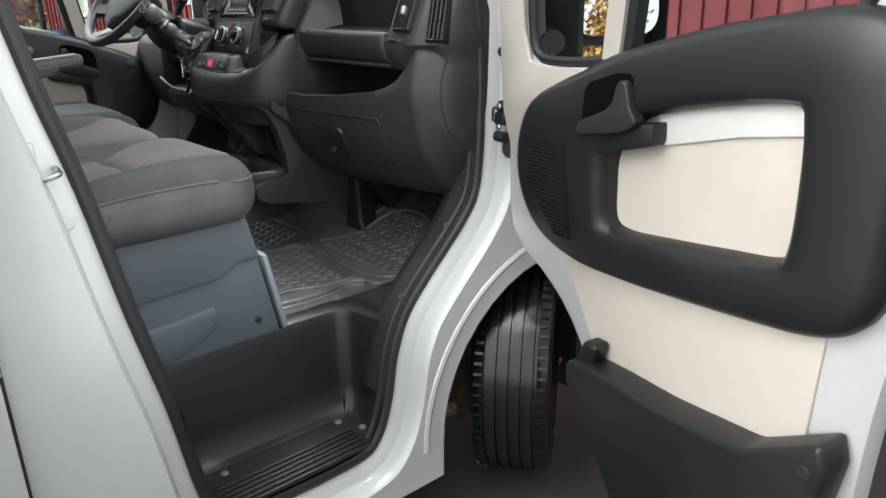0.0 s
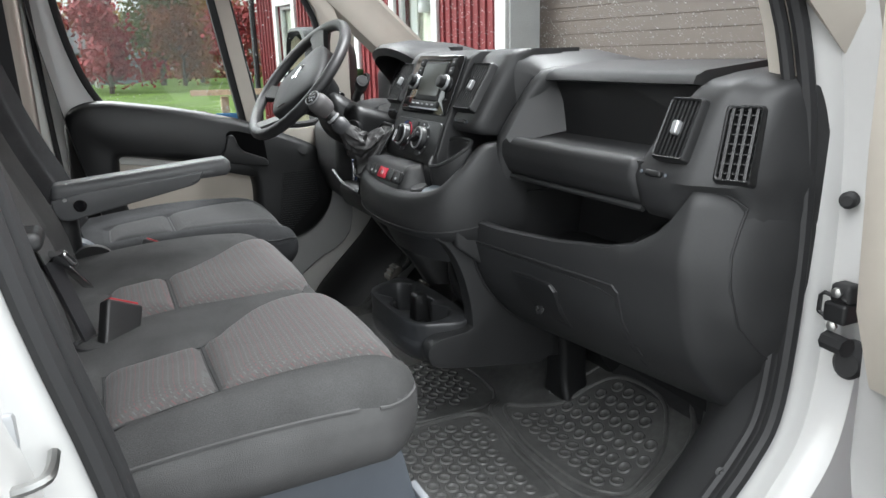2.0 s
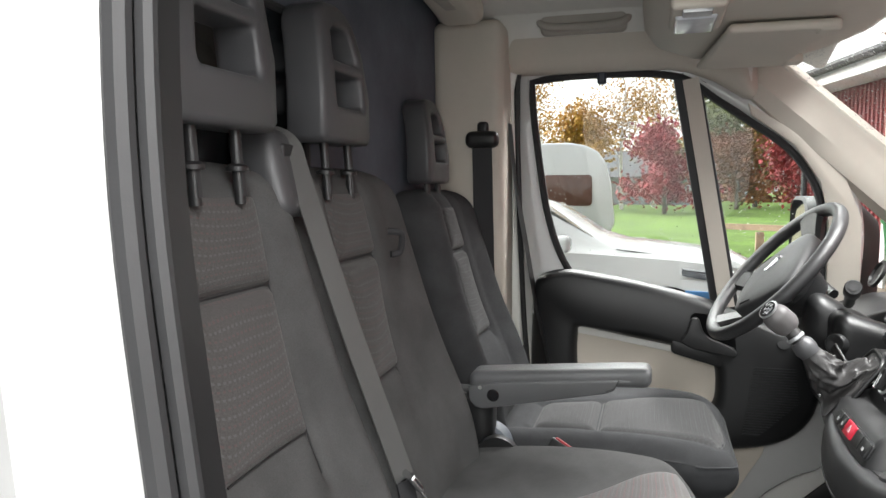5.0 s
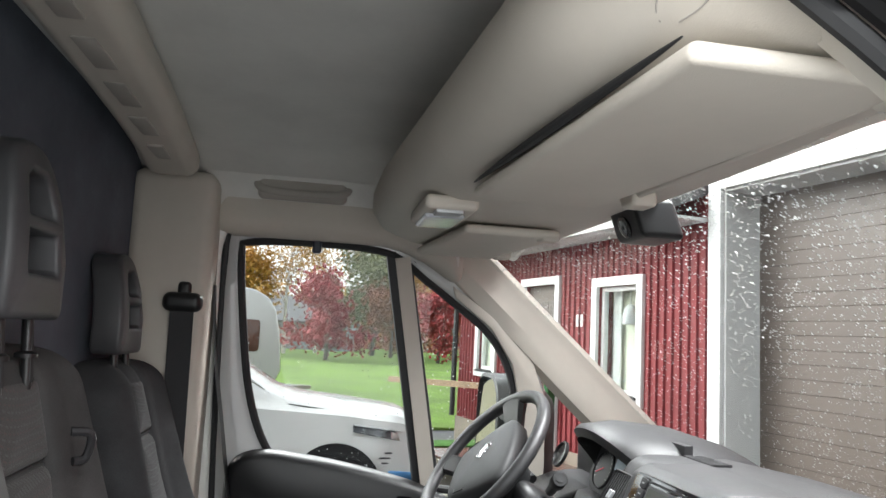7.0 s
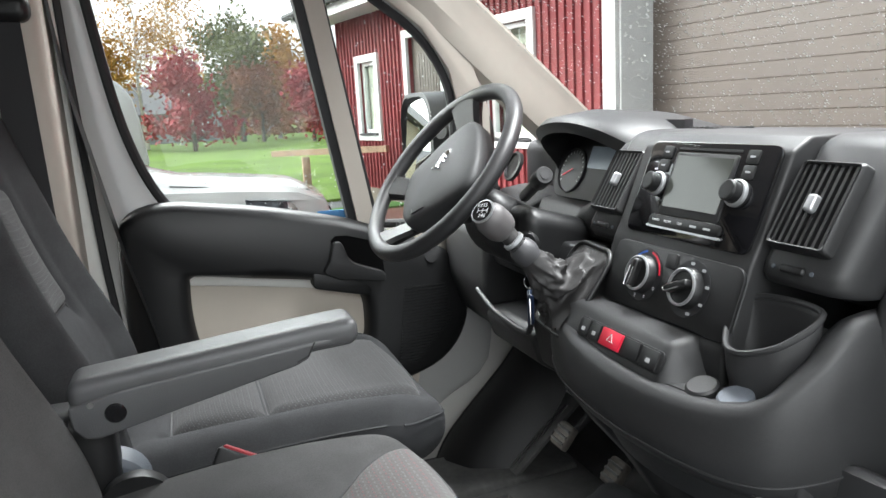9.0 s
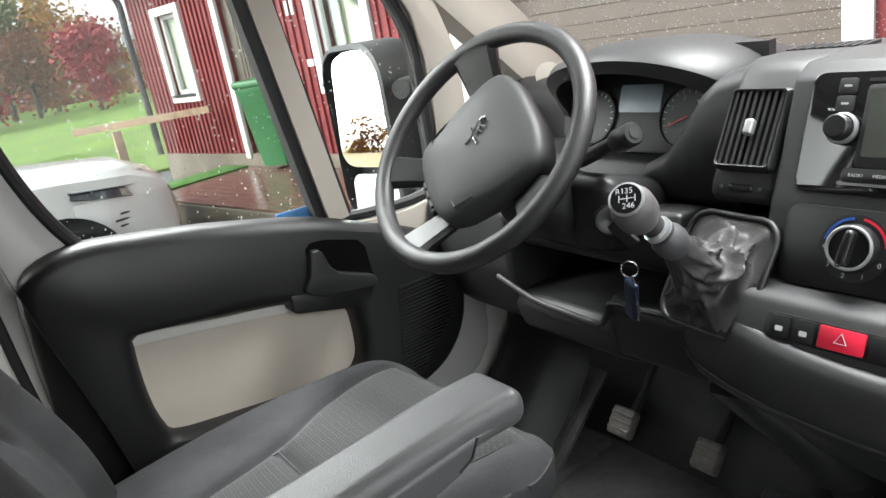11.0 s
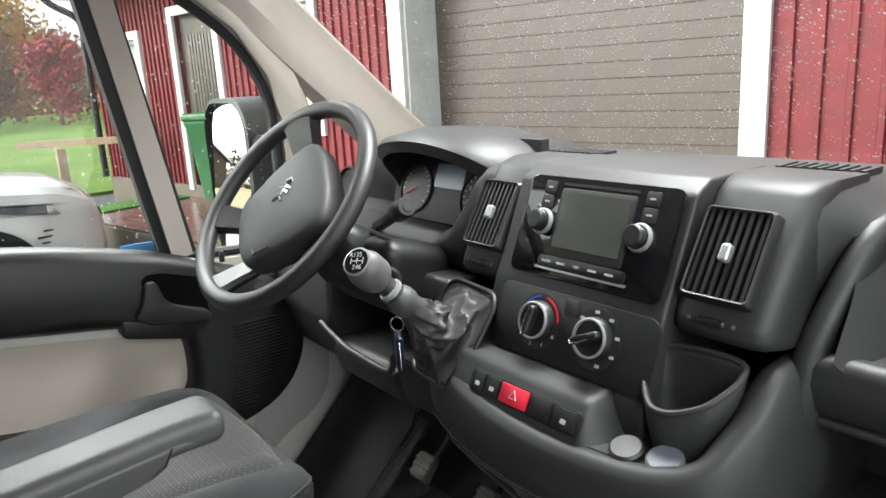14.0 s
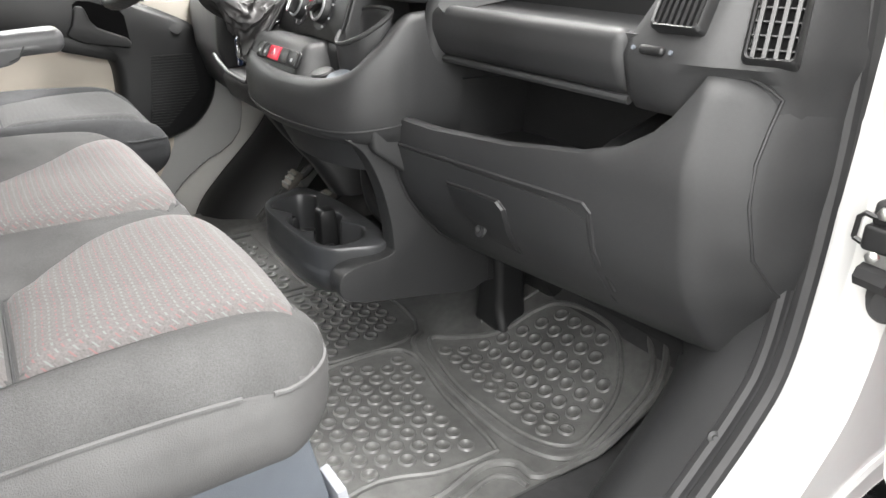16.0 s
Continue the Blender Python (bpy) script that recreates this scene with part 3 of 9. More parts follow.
def house_window(w):
    a, b, z0, z1 = w
    holder = hpart("window", casing(w), TRIMWHITE, "white-framed window")
    bm = bmesh.new()
    for lo, hi in (((a, 0.03, z0), (a + 0.05, 0.09, z1)), ((b - 0.05, 0.03, z0), (b, 0.09, z1)), ((a, 0.03, z1 - 0.05), (b, 0.09, z1)), ((a, 0.03, z0), (b, 0.09, z0 + 0.05))):
        rbox(lo, hi, 0.004, bm=bm)
    part("frame", bm, TRIMWHITE, holder)
    part("sill", rbox((a - 0.03, -0.07, z0 - 0.03), (b + 0.03, 0.05, z0), 0.004), SEAL, holder, "dark metal sill")
    g = part("pane", rbox((a + 0.05, 0.055, z0 + 0.05), (b - 0.05, 0.061, z1 - 0.05), 0.0), GLASS, holder)
    g.visible_shadow = False
    part("room", rbox((a - 0.1, 0.20 if a > 2 else 0.11, z0 - 0.1), (b + 0.1, 0.22, z1 + 0.1), 0.0), WINDOW_DARK, holder, "pale room wall behind the glass")
    return holder


house_window(W1)
w2 = house_window(W2)
bm = turned([(0.085, 0.0), (0.09, 0.01), (0.08, 0.1), (0.055, 0.18), (0.02, 0.21)], 20, pose(3.62, 0.14, 2.02, 0, 0, 0))
tube([(3.62, 0.14, 2.22), (3.62, 0.14, 2.6)], 0.006, 6, bm=bm)
part("pendant_lamp", bm, GREYMARK, w2, "grey dome lamp behind the glass")
part("curtain", prism([(3.28, 0.16), (3.34, 0.13), (3.4, 0.17), (3.45, 0.14), (3.45, 0.16), (3.4, 0.19), (3.34, 0.15), (3.28, 0.18)], 1.3, 2.42, "z"), TRIMWHITE, w2, "pale curtain")
bm = bmesh.new()
rbox((DR[0], 0.05, DR[2]), (DR[1], 0.1, DR[3]), 0.0, bm=bm)
hd = hpart("door", bm, DOORGREY, "grey-brown panelled house door")
for i in range(9):
    x = DR[0] + 0.13 + i * 0.065
    part("door_slat", rbox((x, 0.038, 1.35), (x + 0.05, 0.052, 2.3), 0.006), DOORGREY, hd)
part("door_panel", rbox((DR[0] + 0.1, 0.04, 0.62), (DR[1] - 0.1, 0.052, 1.2), 0.008), DOORGREY, hd)
part("door_casing", casing(DR, 0.1, False), TRIMWHITE, hd)
for k in range(2):
    hpart("number_bar", rbox((2.82 + k * 0.09, -0.034, 1.98), (2.865 + k * 0.09, -0.024, 2.12), 0.002), TRIMWHITE)
hpart("bell_plate", rbox((3.02, -0.05, 1.46), (3.12, -0.024, 1.53), 0.004), TRIMWHITE, "small white plate on the wall")
part("door_handle", tube([(2.24, 0.04, 1.45), (2.24, -0.02, 1.45), (2.24, -0.02, 1.5), (2.15, -0.02, 1.5)], 0.011, 8), STEEL, hd)
# garage opening
bm = bmesh.new()
rbox((GA[0] - 0.15, -0.05, 0.02), (GA[0], 0.0, GA[3] + 0.2), 0.005, bm=bm)
rbox((GA[1], -0.05, 0.02), (GA[1] + 0.15, 0.0, GA[3] + 0.2), 0.005, bm=bm)
rbox((GA[0], -0.052, GA[3]), (GA[1], 0.0, GA[3] + 0.2), 0.005, bm=bm)
rbox((GA[0], 0.0, 0.02), (GA[0] + 0.02, 0.4, GA[3]), 0.0, bm=bm)
rbox((GA[1] - 0.02, 0.0, 0.02), (GA[1], 0.4, GA[3]), 0.0, bm=bm)
rbox((GA[0] + 0.02, 0.0, GA[3] - 0.02), (GA[1] - 0.02, 0.4, GA[3]), 0.0, bm=bm)
hpart("garage_casing", bm, TRIMWHITE, "white rendered garage surround")
garage = hpart("garage_door", rbox((GA[0] + 0.02, 0.38, 0.02), (GA[1] - 0.02, 0.42, GA[3] - 0.02), 0.0), GARAGE, "brown sectional garage door with horizontal ribs")

# battens and ribs
bm = prism([(-0.022, 0.0), (-0.016, -0.022), (0.016, -0.022), (0.022, 0.0)], 0.0, 1.0, "z")
batten_me = bpy.data.meshes.new("batten")
bm.to_mesh(batten_me)
bm.free()
batten_me.materials.append(REDWOOD)
wall = [o for o in red_house.children if o.name.startswith("wall")][0]


def battens(a, b, z0, z1, step=0.11):
    n = max(1, round((b - a) / step))
    for i in range(n):
        x = a + (i + 0.5) * (b - a) / n
        piece("batten", batten_me, wall, Matrix.Translation((x, -0.002, z0)) @ Matrix.Diagonal((1, 1, z1 - z0, 1)))


battens(-0.7, -0.05, 0.56, 2.94)
battens(-0.05, 0.68, 2.42, 2.94)
battens(-0.05, 0.68, 0.56, 1.22)
battens(0.69, 1.41, 0.56, 2.94)
battens(1.42, 2.43, 2.61, 2.94)
battens(2.44, 3.13, 0.56, 2.94)
battens(3.13, 4.07, 2.53, 2.94)
battens(3.13, 4.07, 0.56, 1.17)
battens(4.08, 4.98, 0.56, 2.92)
battens(8.09, 13.9, 0.1, 4.35, 0.16)
battens(5.0, 8.07, 3.42, 4.35, 0.13)
bm = prism([(0.38, 0.0), (0.3755, 0.004), (0.3755, 0.1135), (0.38, 0.1165)], GA[0] + 0.021, GA[1] - 0.021, "x")
rib_me = bpy.data.meshes.new("slat")
bm.to_mesh(rib_me)
bm.free()
rib_me.materials.append(GARAGE)
for i in range(26):
    piece("slat", rib_me, garage, Matrix.Translation((0, 0, 0.06 + i * 0.118)))

# porch
porch = thing("porch_deck", "wet brown board deck on a concrete edge before the house door", "deck")
porch.matrix_basis = HOUSE
bm = rbox((0.95, -1.42, 0.0), (4.9, -0.03, 0.385), 0.015)
part("edge", bm, CONCRETE, porch, "weathered concrete edge")
bm = rbox((1.0, -0.06, -0.012), (4.86, 0.06, 0.012), 0.004)
board_me = bpy.data.meshes.new("board")
bm.transform(Matrix.Translation((0, 0, 0)))
bm.to_mesh(board_me)
bm.free()
board_me.materials.append(DECK)
for i in range(11):
    piece("board", board_me, porch, Matrix.Translation((0, -1.34 + i * 0.124, 0.40)))
mat_bm = rbox((1.02, -1.44, 0.414), (1.5, -0.1, 0.43), 0.004)
mat_bm.transform(HOUSE)
solo("turf_runner", mat_bm, TURF, "bright green artificial turf runner on the deck", "mat")


def wheelie_bin(m):
    t = thing("wheelie_bin", "green plastic wheelie bin beside the house door", "bin")
    t.matrix_basis = m
    rings = []
    for z, w, d in ((0.05, 0.38, 0.42), (0.9, 0.52, 0.6), (0.93, 0.56, 0.64), (0.97, 0.56, 0.64)):
        rings.append([(x, y, z) for x, y in rrect(w, d, 0.05)])
    part("body", loft(rings), BIN_GREEN, t)
    part("lid", soft((-0.29, -0.34, 0.972), (0.29, 0.34, 1.06), 0.035, (2, 2, 2)), BIN_GREEN, t)
    part("handle", tube([(-0.2, 0.36, 0.95), (0.2, 0.36, 0.95)], 0.018, 8), BIN_GREEN, t)
    for s in (-1, 1):
        part("wheel", turned([(0.02, -0.03), (0.1, -0.03), (0.1, 0.03), (0.02, 0.03)], 18, aim((s * 0.22, 0.26, 0.1), (1, 0, 0))), RUBBER, t)
    return t


wheelie_bin(Matrix.Translation((-7.34, 3.05, 0.415)) @ Matrix.Rotation(radians(35), 4, "Z") @ Matrix.Diagonal((0.88, 0.88, 0.95, 1)))
rail = thing("handrail", "weathered timber handrail on posts by the deck", "railing", (-8.9, 1.7, 0))
part("post", rbox((-0.05, -0.05, 0.0), (0.05, 0.05, 1.08), 0.006), TIMBER, rail)
part("beam", sweep([(-0.6, -0.35, 1.12), (0.55, 1.0, 1.14)], [(-0.05, -0.04), (0.05, -0.04), (0.05, 0.04), (-0.05, 0.04)], up=(0, 0, 1)), TIMBER, rail)


def gable_house(at, turn, size, wall_mat, label, roof_h=1.8):
    t = thing("house", label, "house", at)
    t.matrix_basis = pose(*at, rz=turn)
    L, D, H = size
    part("wall", prism([(0, 0), (D, 0), (D, H), (D / 2, H + roof_h), (0, H)], 0, L, "x"), wall_mat, t)
    bm = prism([(-0.4, H - 0.15), (D / 2, H + roof_h + 0.12), (D + 0.4, H - 0.15), (D + 0.4, H + 0.02), (D / 2, H + roof_h + 0.3), (-0.4, H + 0.02)], -0.4, L + 0.4, "x")
    part("roof", bm, ROOFING, t)
    bm = bmesh.new()
    prism([(-0.42, H - 0.22), (D / 2, H + roof_h + 0.06), (D + 0.42, H - 0.22), (D + 0.42, H - 0.02), (D / 2, H + roof_h + 0.24), (-0.42, H - 0.02)], -0.44, -0.4, "x", bm=bm)
    prism([(-0.42, H - 0.22), (D / 2, H + roof_h + 0.06), (D + 0.42, H - 0.22), (D + 0.42, H - 0.02), (D / 2, H + roof_h + 0.24), (-0.42, H - 0.02)], L + 0.4, L + 0.44, "x", bm=bm)
    part("bargeboard", bm, TRIMWHITE, t)
    for i in range(max(1, int(L // 2.6))):
        x = 1.0 + i * 2.6
        for y in (-0.03, D - 0.01):
            w = part("window", rbox((x, y, 0.95), (x + 1.0, y + 0.04, 2.2), 0.01), TRIMWHITE, t)
            part("pane", rbox((x + 0.08, y - 0.006, 1.03), (x + 0.92, y + 0.046, 2.12), 0.0), SCREEN, w)
    return t


gable_house((-26, 6.5, 0), 12, (8, 6, 2.9), YELLOW_WALL, "pale yellow wooden house beyond the lawn", 2.2)
gable_house((-21, -12.5, 0), 8, (7, 8.5, 3.0), YELLOW_WALL, "yellow house with a dark roof behind the caravan", 2.0)
gable_house((-62, -6, 0), 80, (9, 6, 2.4), surface("grey_boards", (0.24, 0.25, 0.27), 0.8), "small grey house among the trees", 2.0)
gable_house((-66, -60, 0), 10, (10, 7, 3), surface("dark_boards", (0.10, 0.08, 0.07), 0.8), "dark farm building beyond the field", 2.5)
gable_house((-20, -72, 0), 0, (9, 6, 2.6), surface("brown_boards", (0.14, 0.09, 0.07), 0.8), "brown shed beyond the field", 2.2)
# neighbour wall behind the van
bird = thing("bird_table", "white wooden bird table on a post in the lawn", "bird table", (-19.5, 5.6, 0.05))
part("post", rbox((-0.05, -0.05, 0), (0.05, 0.05, 1.3), 0.0), TRIMWHITE, bird)
part("tray", rbox((-0.4, -0.4, 1.3), (0.4, 0.4, 1.36), 0.0), TRIMWHITE, bird)
part("roof", prism([(-0.5, 1.95), (0, 2.35), (0.5, 1.95)], -0.5, 0.5, "x"), TRIMWHITE, bird)
for sx in (-0.35, 0.35):
    part("strut", rbox((sx - 0.03, -0.03, 1.36), (sx + 0.03, 0.03, 2.0), 0.0), TRIMWHITE, bird)


def caravan(m):
    t = thing("caravan", "white touring caravan with a brown tinted window", "caravan")
    t.matrix_basis = m
    prof = [(-2.5, 0.55), (-2.62, 0.9), (-2.55, 1.7), (-2.3, 2.35), (-1.9, 2.6), (1.9, 2.62), (2.25, 2.56), (2.52, 2.42), (2.70, 2.15), (2.80, 1.7), (2.88, 0.9), (2.72, 0.55)]
    part("body", prism(prof, -1.1, 1.1, "x", 0.06, 3), WHITE, t)
    win = surface("brown_acrylic", (0.10, 0.05, 0.035), 0.15, var=0.1)
    part("window", prism(rrect(1.15, 0.66, 0.08, 4, 1.82, 1.60), 1.09, 1.115, "x", 0.004), win, t)
    part("window", rbox((1.09, -1.5, 1.25), (1.115, -0.4, 1.8), 0.01), win, t)
    part("window", prism([(2.74, 1.25), (2.86, 1.3), (2.76, 1.95), (2.64, 1.95)], -0.8, 0.8, "x"), win, t)
    part("stripe", rbox((1.09, -2.3, 0.85), (1.11, 2.3, 0.95), 0.0), BLUE_MARK, t)
    for s in (-1, 1):
        part("wheel", turned([(0.05, -0.09), (0.3, -0.09), (0.32, -0.05), (0.32, 0.05), (0.3, 0.09), (0.05, 0.09)], 24, aim((s * 0.98, -0.1, 0.32), (1, 0, 0))), TYRE, t)
    part("drawbar", prism([(-0.5, 2.5), (0.5, 2.5), (0.06, 3.6), (-0.06, 3.6)], 0.45, 0.53, "z"), STEEL, t)
    return t


caravan(pose(-15.2, -3.4, 0, rz=4))


NOSE = [(p.x, p.y) for p in spline([(0.0, 2.235, 0), (0.35, 2.215, 0), (0.60, 2.150, 0), (0.76, 2.03, 0), (0.86, 1.86, 0), (0.915, 1.66, 0), (0.935, 1.45, 0)], 8)]


def nose_strip(side, f0, f1, low_z, high_z, proud, n=20):
    """A band that wraps the car's nose from f0 to f1 of its plan line, between two height lines."""
    rings = []
    for k in range(n + 1):
        f = k / n
        u = (f0 + (f1 - f0) * f) * (len(NOSE) - 1)
        i = min(int(u), len(NOSE) - 2)
        x, y = NOSE[i][0] + (NOSE[i + 1][0] - NOSE[i][0]) * (u - i), NOSE[i][1] + (NOSE[i + 1][1] - NOSE[i][1]) * (u - i)
        tx, ty = NOSE[i + 1][0] - NOSE[i][0], NOSE[i + 1][1] - NOSE[i][1]
        q = math.hypot(tx, ty)
        nx, ny = -ty / q, tx / q
        z0, z1 = low_z(f), high_z(f)
        lean = 0.10 * max(0.0, (z1 - 0.70))
        ring = []
        for d, z, inn in ((-0.06, z0, 0.0), (proud - 0.004, z0, 0.0), (proud, z0 + 0.006, 0.0), (proud, z1 - 0.006, lean), (proud - 0.004, z1, lean), (-0.06, z1, lean)):
            ring.append((side * (x + nx * (d - inn)), y + ny * (d - inn), z))
        rings.append(ring)
    return loft(rings)


def parked_car(m):
    """A white sport utility car; y is its nose."""
    t = thing("parked_car", "white sport utility car parked on the wet yard", "car")
    t.matrix_basis = m
    stations = [  # y, half width, sill, belt height, roof height, roof half width
        (2.22, 0.62, 0.42, 0.66, 0.68, 0.5), (2.15, 0.78, 0.3, 0.86, 0.9, 0.6), (1.9, 0.88, 0.25, 0.97, 1.02, 0.66), (1.4, 0.92, 0.24, 1.02, 1.08, 0.68), (0.85, 0.93, 0.24, 1.05, 1.13, 0.68),
        (0.6, 0.93, 0.24, 1.06, 1.2, 0.66), (0.1, 0.93, 0.24, 1.07, 1.5, 0.62), (-0.3, 0.93, 0.24, 1.08, 1.63, 0.6), (-1.2, 0.93, 0.24, 1.09, 1.64, 0.6), (-1.8, 0.92, 0.26, 1.1, 1.56, 0.58), (-2.15, 0.88, 0.3, 1.08, 1.3, 0.56), (-2.25, 0.8, 0.42, 1.0, 1.05, 0.5)]
    rings = []
    for y, w, s, b, r, rw in stations:
        half = [(w * 0.9, s), (w, s + 0.12), (w * 1.01, (s + b) / 2), (w * 0.97, b), (rw + 0.12, b + (r - b) * 0.25 + 0.01), (rw + 0.04, b + (r - b) * 0.75), (rw - 0.06, r), (0.0, r + 0.03)]
        rings.append([(x, y, z) for x, z in half] + [(-x, y, z) for x, z in reversed(half[:-1])])
    bm = loft(rings)
    bmesh.ops.subdivide_edges(bm, edges=bm.edges[:], cuts=1, use_grid_fill=True, smooth=0.6)
    part("body", bm, WHITE, t, angle=50)
    dark = SCREEN
    part("windscreen", prism([(0.62, 1.19), (0.1, 1.515), (0.07, 1.50), (0.58, 1.17)], -0.6, 0.6, "x"), dark, t)
    for s in (-1, 1):
        x0, x1 = sorted((s * 0.70, s * 0.80))
        part("side_window", prism([(0.35, 1.14), (0.02, 1.46), (-0.95, 1.55), (-1.6, 1.48), (-1.85, 1.15)], x0, x1, "x", 0.01), dark, t)
        lamp_glass = part("headlight", nose_strip(s, 0.44, 1.0, lambda f: 0.775 + 0.10 * f + 0.02 * f * f, lambda f: 0.875 + 0.075 * f, 0.016), surface("lamp_glass", (0.075, 0.08, 0.09), 0.05, metal=0.3, var=0.6, vscale=14), t, "dark clear headlight glass")
        part("lamp_tube", nose_strip(s, 0.60, 0.72, lambda f: 0.80 + 0.03 * f, lambda f: 0.875 + 0.03 * f, 0.020), CHROME, lamp_glass, "bright lamp reflector")
        part("light_bar", nose_strip(s, 0.46, 0.98, lambda f: 0.869 + 0.075 * f, lambda f: 0.880 + 0.075 * f, 0.021), SILVER, lamp_glass, "silver light bar")
        part("bumper_grille", nose_strip(s, 0.40, 0.60, lambda f: 0.45, lambda f: 0.62, 0.016), GLOSS, t, "black bumper intake")
        part("mirror", soft((min(s * 0.92, s * 1.12), 0.32, 1.08), (max(s * 0.92, s * 1.12), 0.46, 1.24), 0.05, (2, 2, 2)), WHITE, t)
        for y in (1.32, -1.38):
            arch = part("wheel_arch", turned([(0.28, -0.02), (0.42, -0.02), (0.42, 0.03), (0.28, 0.03)], 32, aim((s * 0.935, y, 0.37), (s, 0, 0))), GLOSS, t)
            wh = part("wheel", turned([(0.2, -0.1), (0.33, -0.1), (0.355, -0.05), (0.355, 0.05), (0.33, 0.1), (0.2, 0.1)], 32, aim((s * 0.88, y, 0.355), (s, 0, 0))), TYRE, t)
            bmr = turned([(0.22, 0.05), (0.23, 0.09), (0.21, 0.1), (0.05, 0.07), (0.01, 0.075)], 28, aim((s * 0.88, y, 0.355), (s, 0, 0)))
            part("rim", bmr, SILVER, wh)
    part("grille", rbox((-0.48, 2.05, 0.62), (0.48, 2.235, 0.78), 0.03), GLOSS, t)
    part("bumper_intake", rbox((-0.6, 2.0, 0.28), (0.6, 2.2, 0.45), 0.04), GLOSS, t)
    for s in (-1, 1):
        part("bumper", nose_strip(s, 0.0, 1.0, lambda f: 0.33, lambda f: 0.80 + 0.05 * f, 0.010), WHITE, t, "white front bumper")
        part("lower_trim", nose_strip(s, 0.0, 0.84, lambda f: 0.20, lambda f: 0.345, 0.016), SEAL, t, "black lower bumper trim")
        for k, (f0, f1) in enumerate(((0.66, 0.76), (0.64, 0.80), (0.68, 0.78))):
            part("decal_bar", nose_strip(s, f0, f1, lambda f: 0.70 - 0.045 * k, lambda f: 0.715 - 0.045 * k, 0.0125, 8), SEAL, t)
    part("bonnet_seam", tube(spline([(0.62, 2.03, 0.965), (0.70, 1.75, 1.0), (0.76, 1.3, 1.05), (0.79, 0.85, 1.10)], 5), 0.006, 5), SEAL, t)
    part("bonnet_seam", tube(spline([(-0.62, 2.03, 0.965), (-0.70, 1.75, 1.0), (-0.76, 1.3, 1.05), (-0.79, 0.85, 1.10)], 5), 0.006, 5), SEAL, t)
    part("wiper", tube([(-0.5, 0.66, 1.17), (0.1, 0.6, 1.21)], 0.012, 6), SEAL, t)
    return t


parked_car(pose(-6.40, -0.80, 0, rz=-3))


# ---- the van: body ----
van = thing("van_body", "white panel van body with an open front cab", "van")
OPEN = [(0.16, 0.42), (0.20, 0.34), (0.30, 0.32), (0.56, 0.32), (0.635, 0.36), (0.675, 0.46), (0.70, 0.58), (0.745, 0.685), (0.82, 0.77), (0.89, 0.838), (0.95, 0.90), (0.995, 0.97), (1.014, 1.1), (1.022, 1.32),
        (1.008, 1.50), (0.955, 1.66), (0.82, 1.80), (0.67, 1.93), (0.52, 2.05), (0.38, 2.13), (0.1, 2.19), (-0.05, 2.185), (-0.09, 2.11), (-0.088, 1.90), (-0.072, 1.7), (-0.04, 1.5), (-0.01, 1.33), (0.03, 1.15), (0.075, 0.89), (0.12, 0.67)]
RIM = [(p.x, p.y) for p in spline([(a, b, 0) for a, b in OPEN], 4, True)]


def bend(v):
    """The body side leans in above the waist."""
    k = max(0.0, v.z - 1.1) / 0.9
    v.x -= (1 if v.x > 0 else -1) * 0.06 * k * k
    return v


def bent(bm):
    for v in bm.verts:
        bend(v.co)
    return bm


def ring3(loop, x):
    return [(x, y, z) for y, z in loop]


LIP = offset_loop(RIM, 0.062)
jamb = loft([ring3(RIM, 0.906), ring3(RIM, 0.915), ring3(offset_loop(RIM, 0.008), 0.93), ring3(offset_loop(RIM, 0.03), 0.942), ring3(offset_loop(RIM, 0.046), 0.948), ring3(offset_loop(RIM, 0.052), 0.985), ring3(LIP, 1.0)], cap=False)
part("door_jamb", bent(jamb), WHITE, van, "white painted door opening")
part("door_seal", bent(tube([(0.926, y, z) for y, z in offset_loop(RIM, -0.002)], 0.0125, 8, True)), SEAL, van, "black rubber door seal")
part("inner_seal", bent(tube([(0.905, y, z) for y, z in offset_loop(RIM, -0.014)], 0.010, 8, True)), SEAL, van, "black rubber door seal")
AC, AR = (1.25, 0.30), 0.455
arch = [(AC[0] + AR * math.cos(radians(a)), AC[1] + AR * math.sin(radians(a))) for a in range(0, 181, 9)]
low = LIP[8:13 * 4 + 1]
fender = low + [(1.25, 1.33), (1.72, 1.16), (1.86, 0.9), (1.88, 0.4)] + [(1.72, 0.3)] + arch[1:] + [(0.79, 0.2), (0.3, 0.2)]
part("front_wing", prism(fender, 0.985, 1.0, "x"), WHITE, van, "white front wing and sill")
part("arch_lip", tube([(0.988, y, z) for y, z in [(0.792, 0.2)] + arch[::-1]], 0.013, 8), WHITE, van)
part("arch_bulge", tube([(0.995, AC[0] + 0.51 * math.cos(radians(a)), AC[1] + 0.51 * math.sin(radians(a))) for a in range(84, 186, 6)], 0.012, 8), WHITE, van)
rear = LIP[17 * 4:] + LIP[:5] + [(0.16, 0.2), (-2.6, 0.2), (-2.6, 2.35), (0.45, 2.35)]
part("side_panel", bent(prism(rear, 0.985, 1.0, "x")), WHITE, van, "white body side")
part("side_moulding", soft((0.99, -2.5, 0.25), (1.022, -0.165, 0.965), 0.03, (2, 12, 6)), WHITE, van, "white pressed lower body panel")
part("door_gap", prism([(-0.168, 0.22), (-0.160, 0.22), (-0.156, 2.2), (-0.163, 2.2)], 0.9985, 1.0015, "x"), SEAL, van)
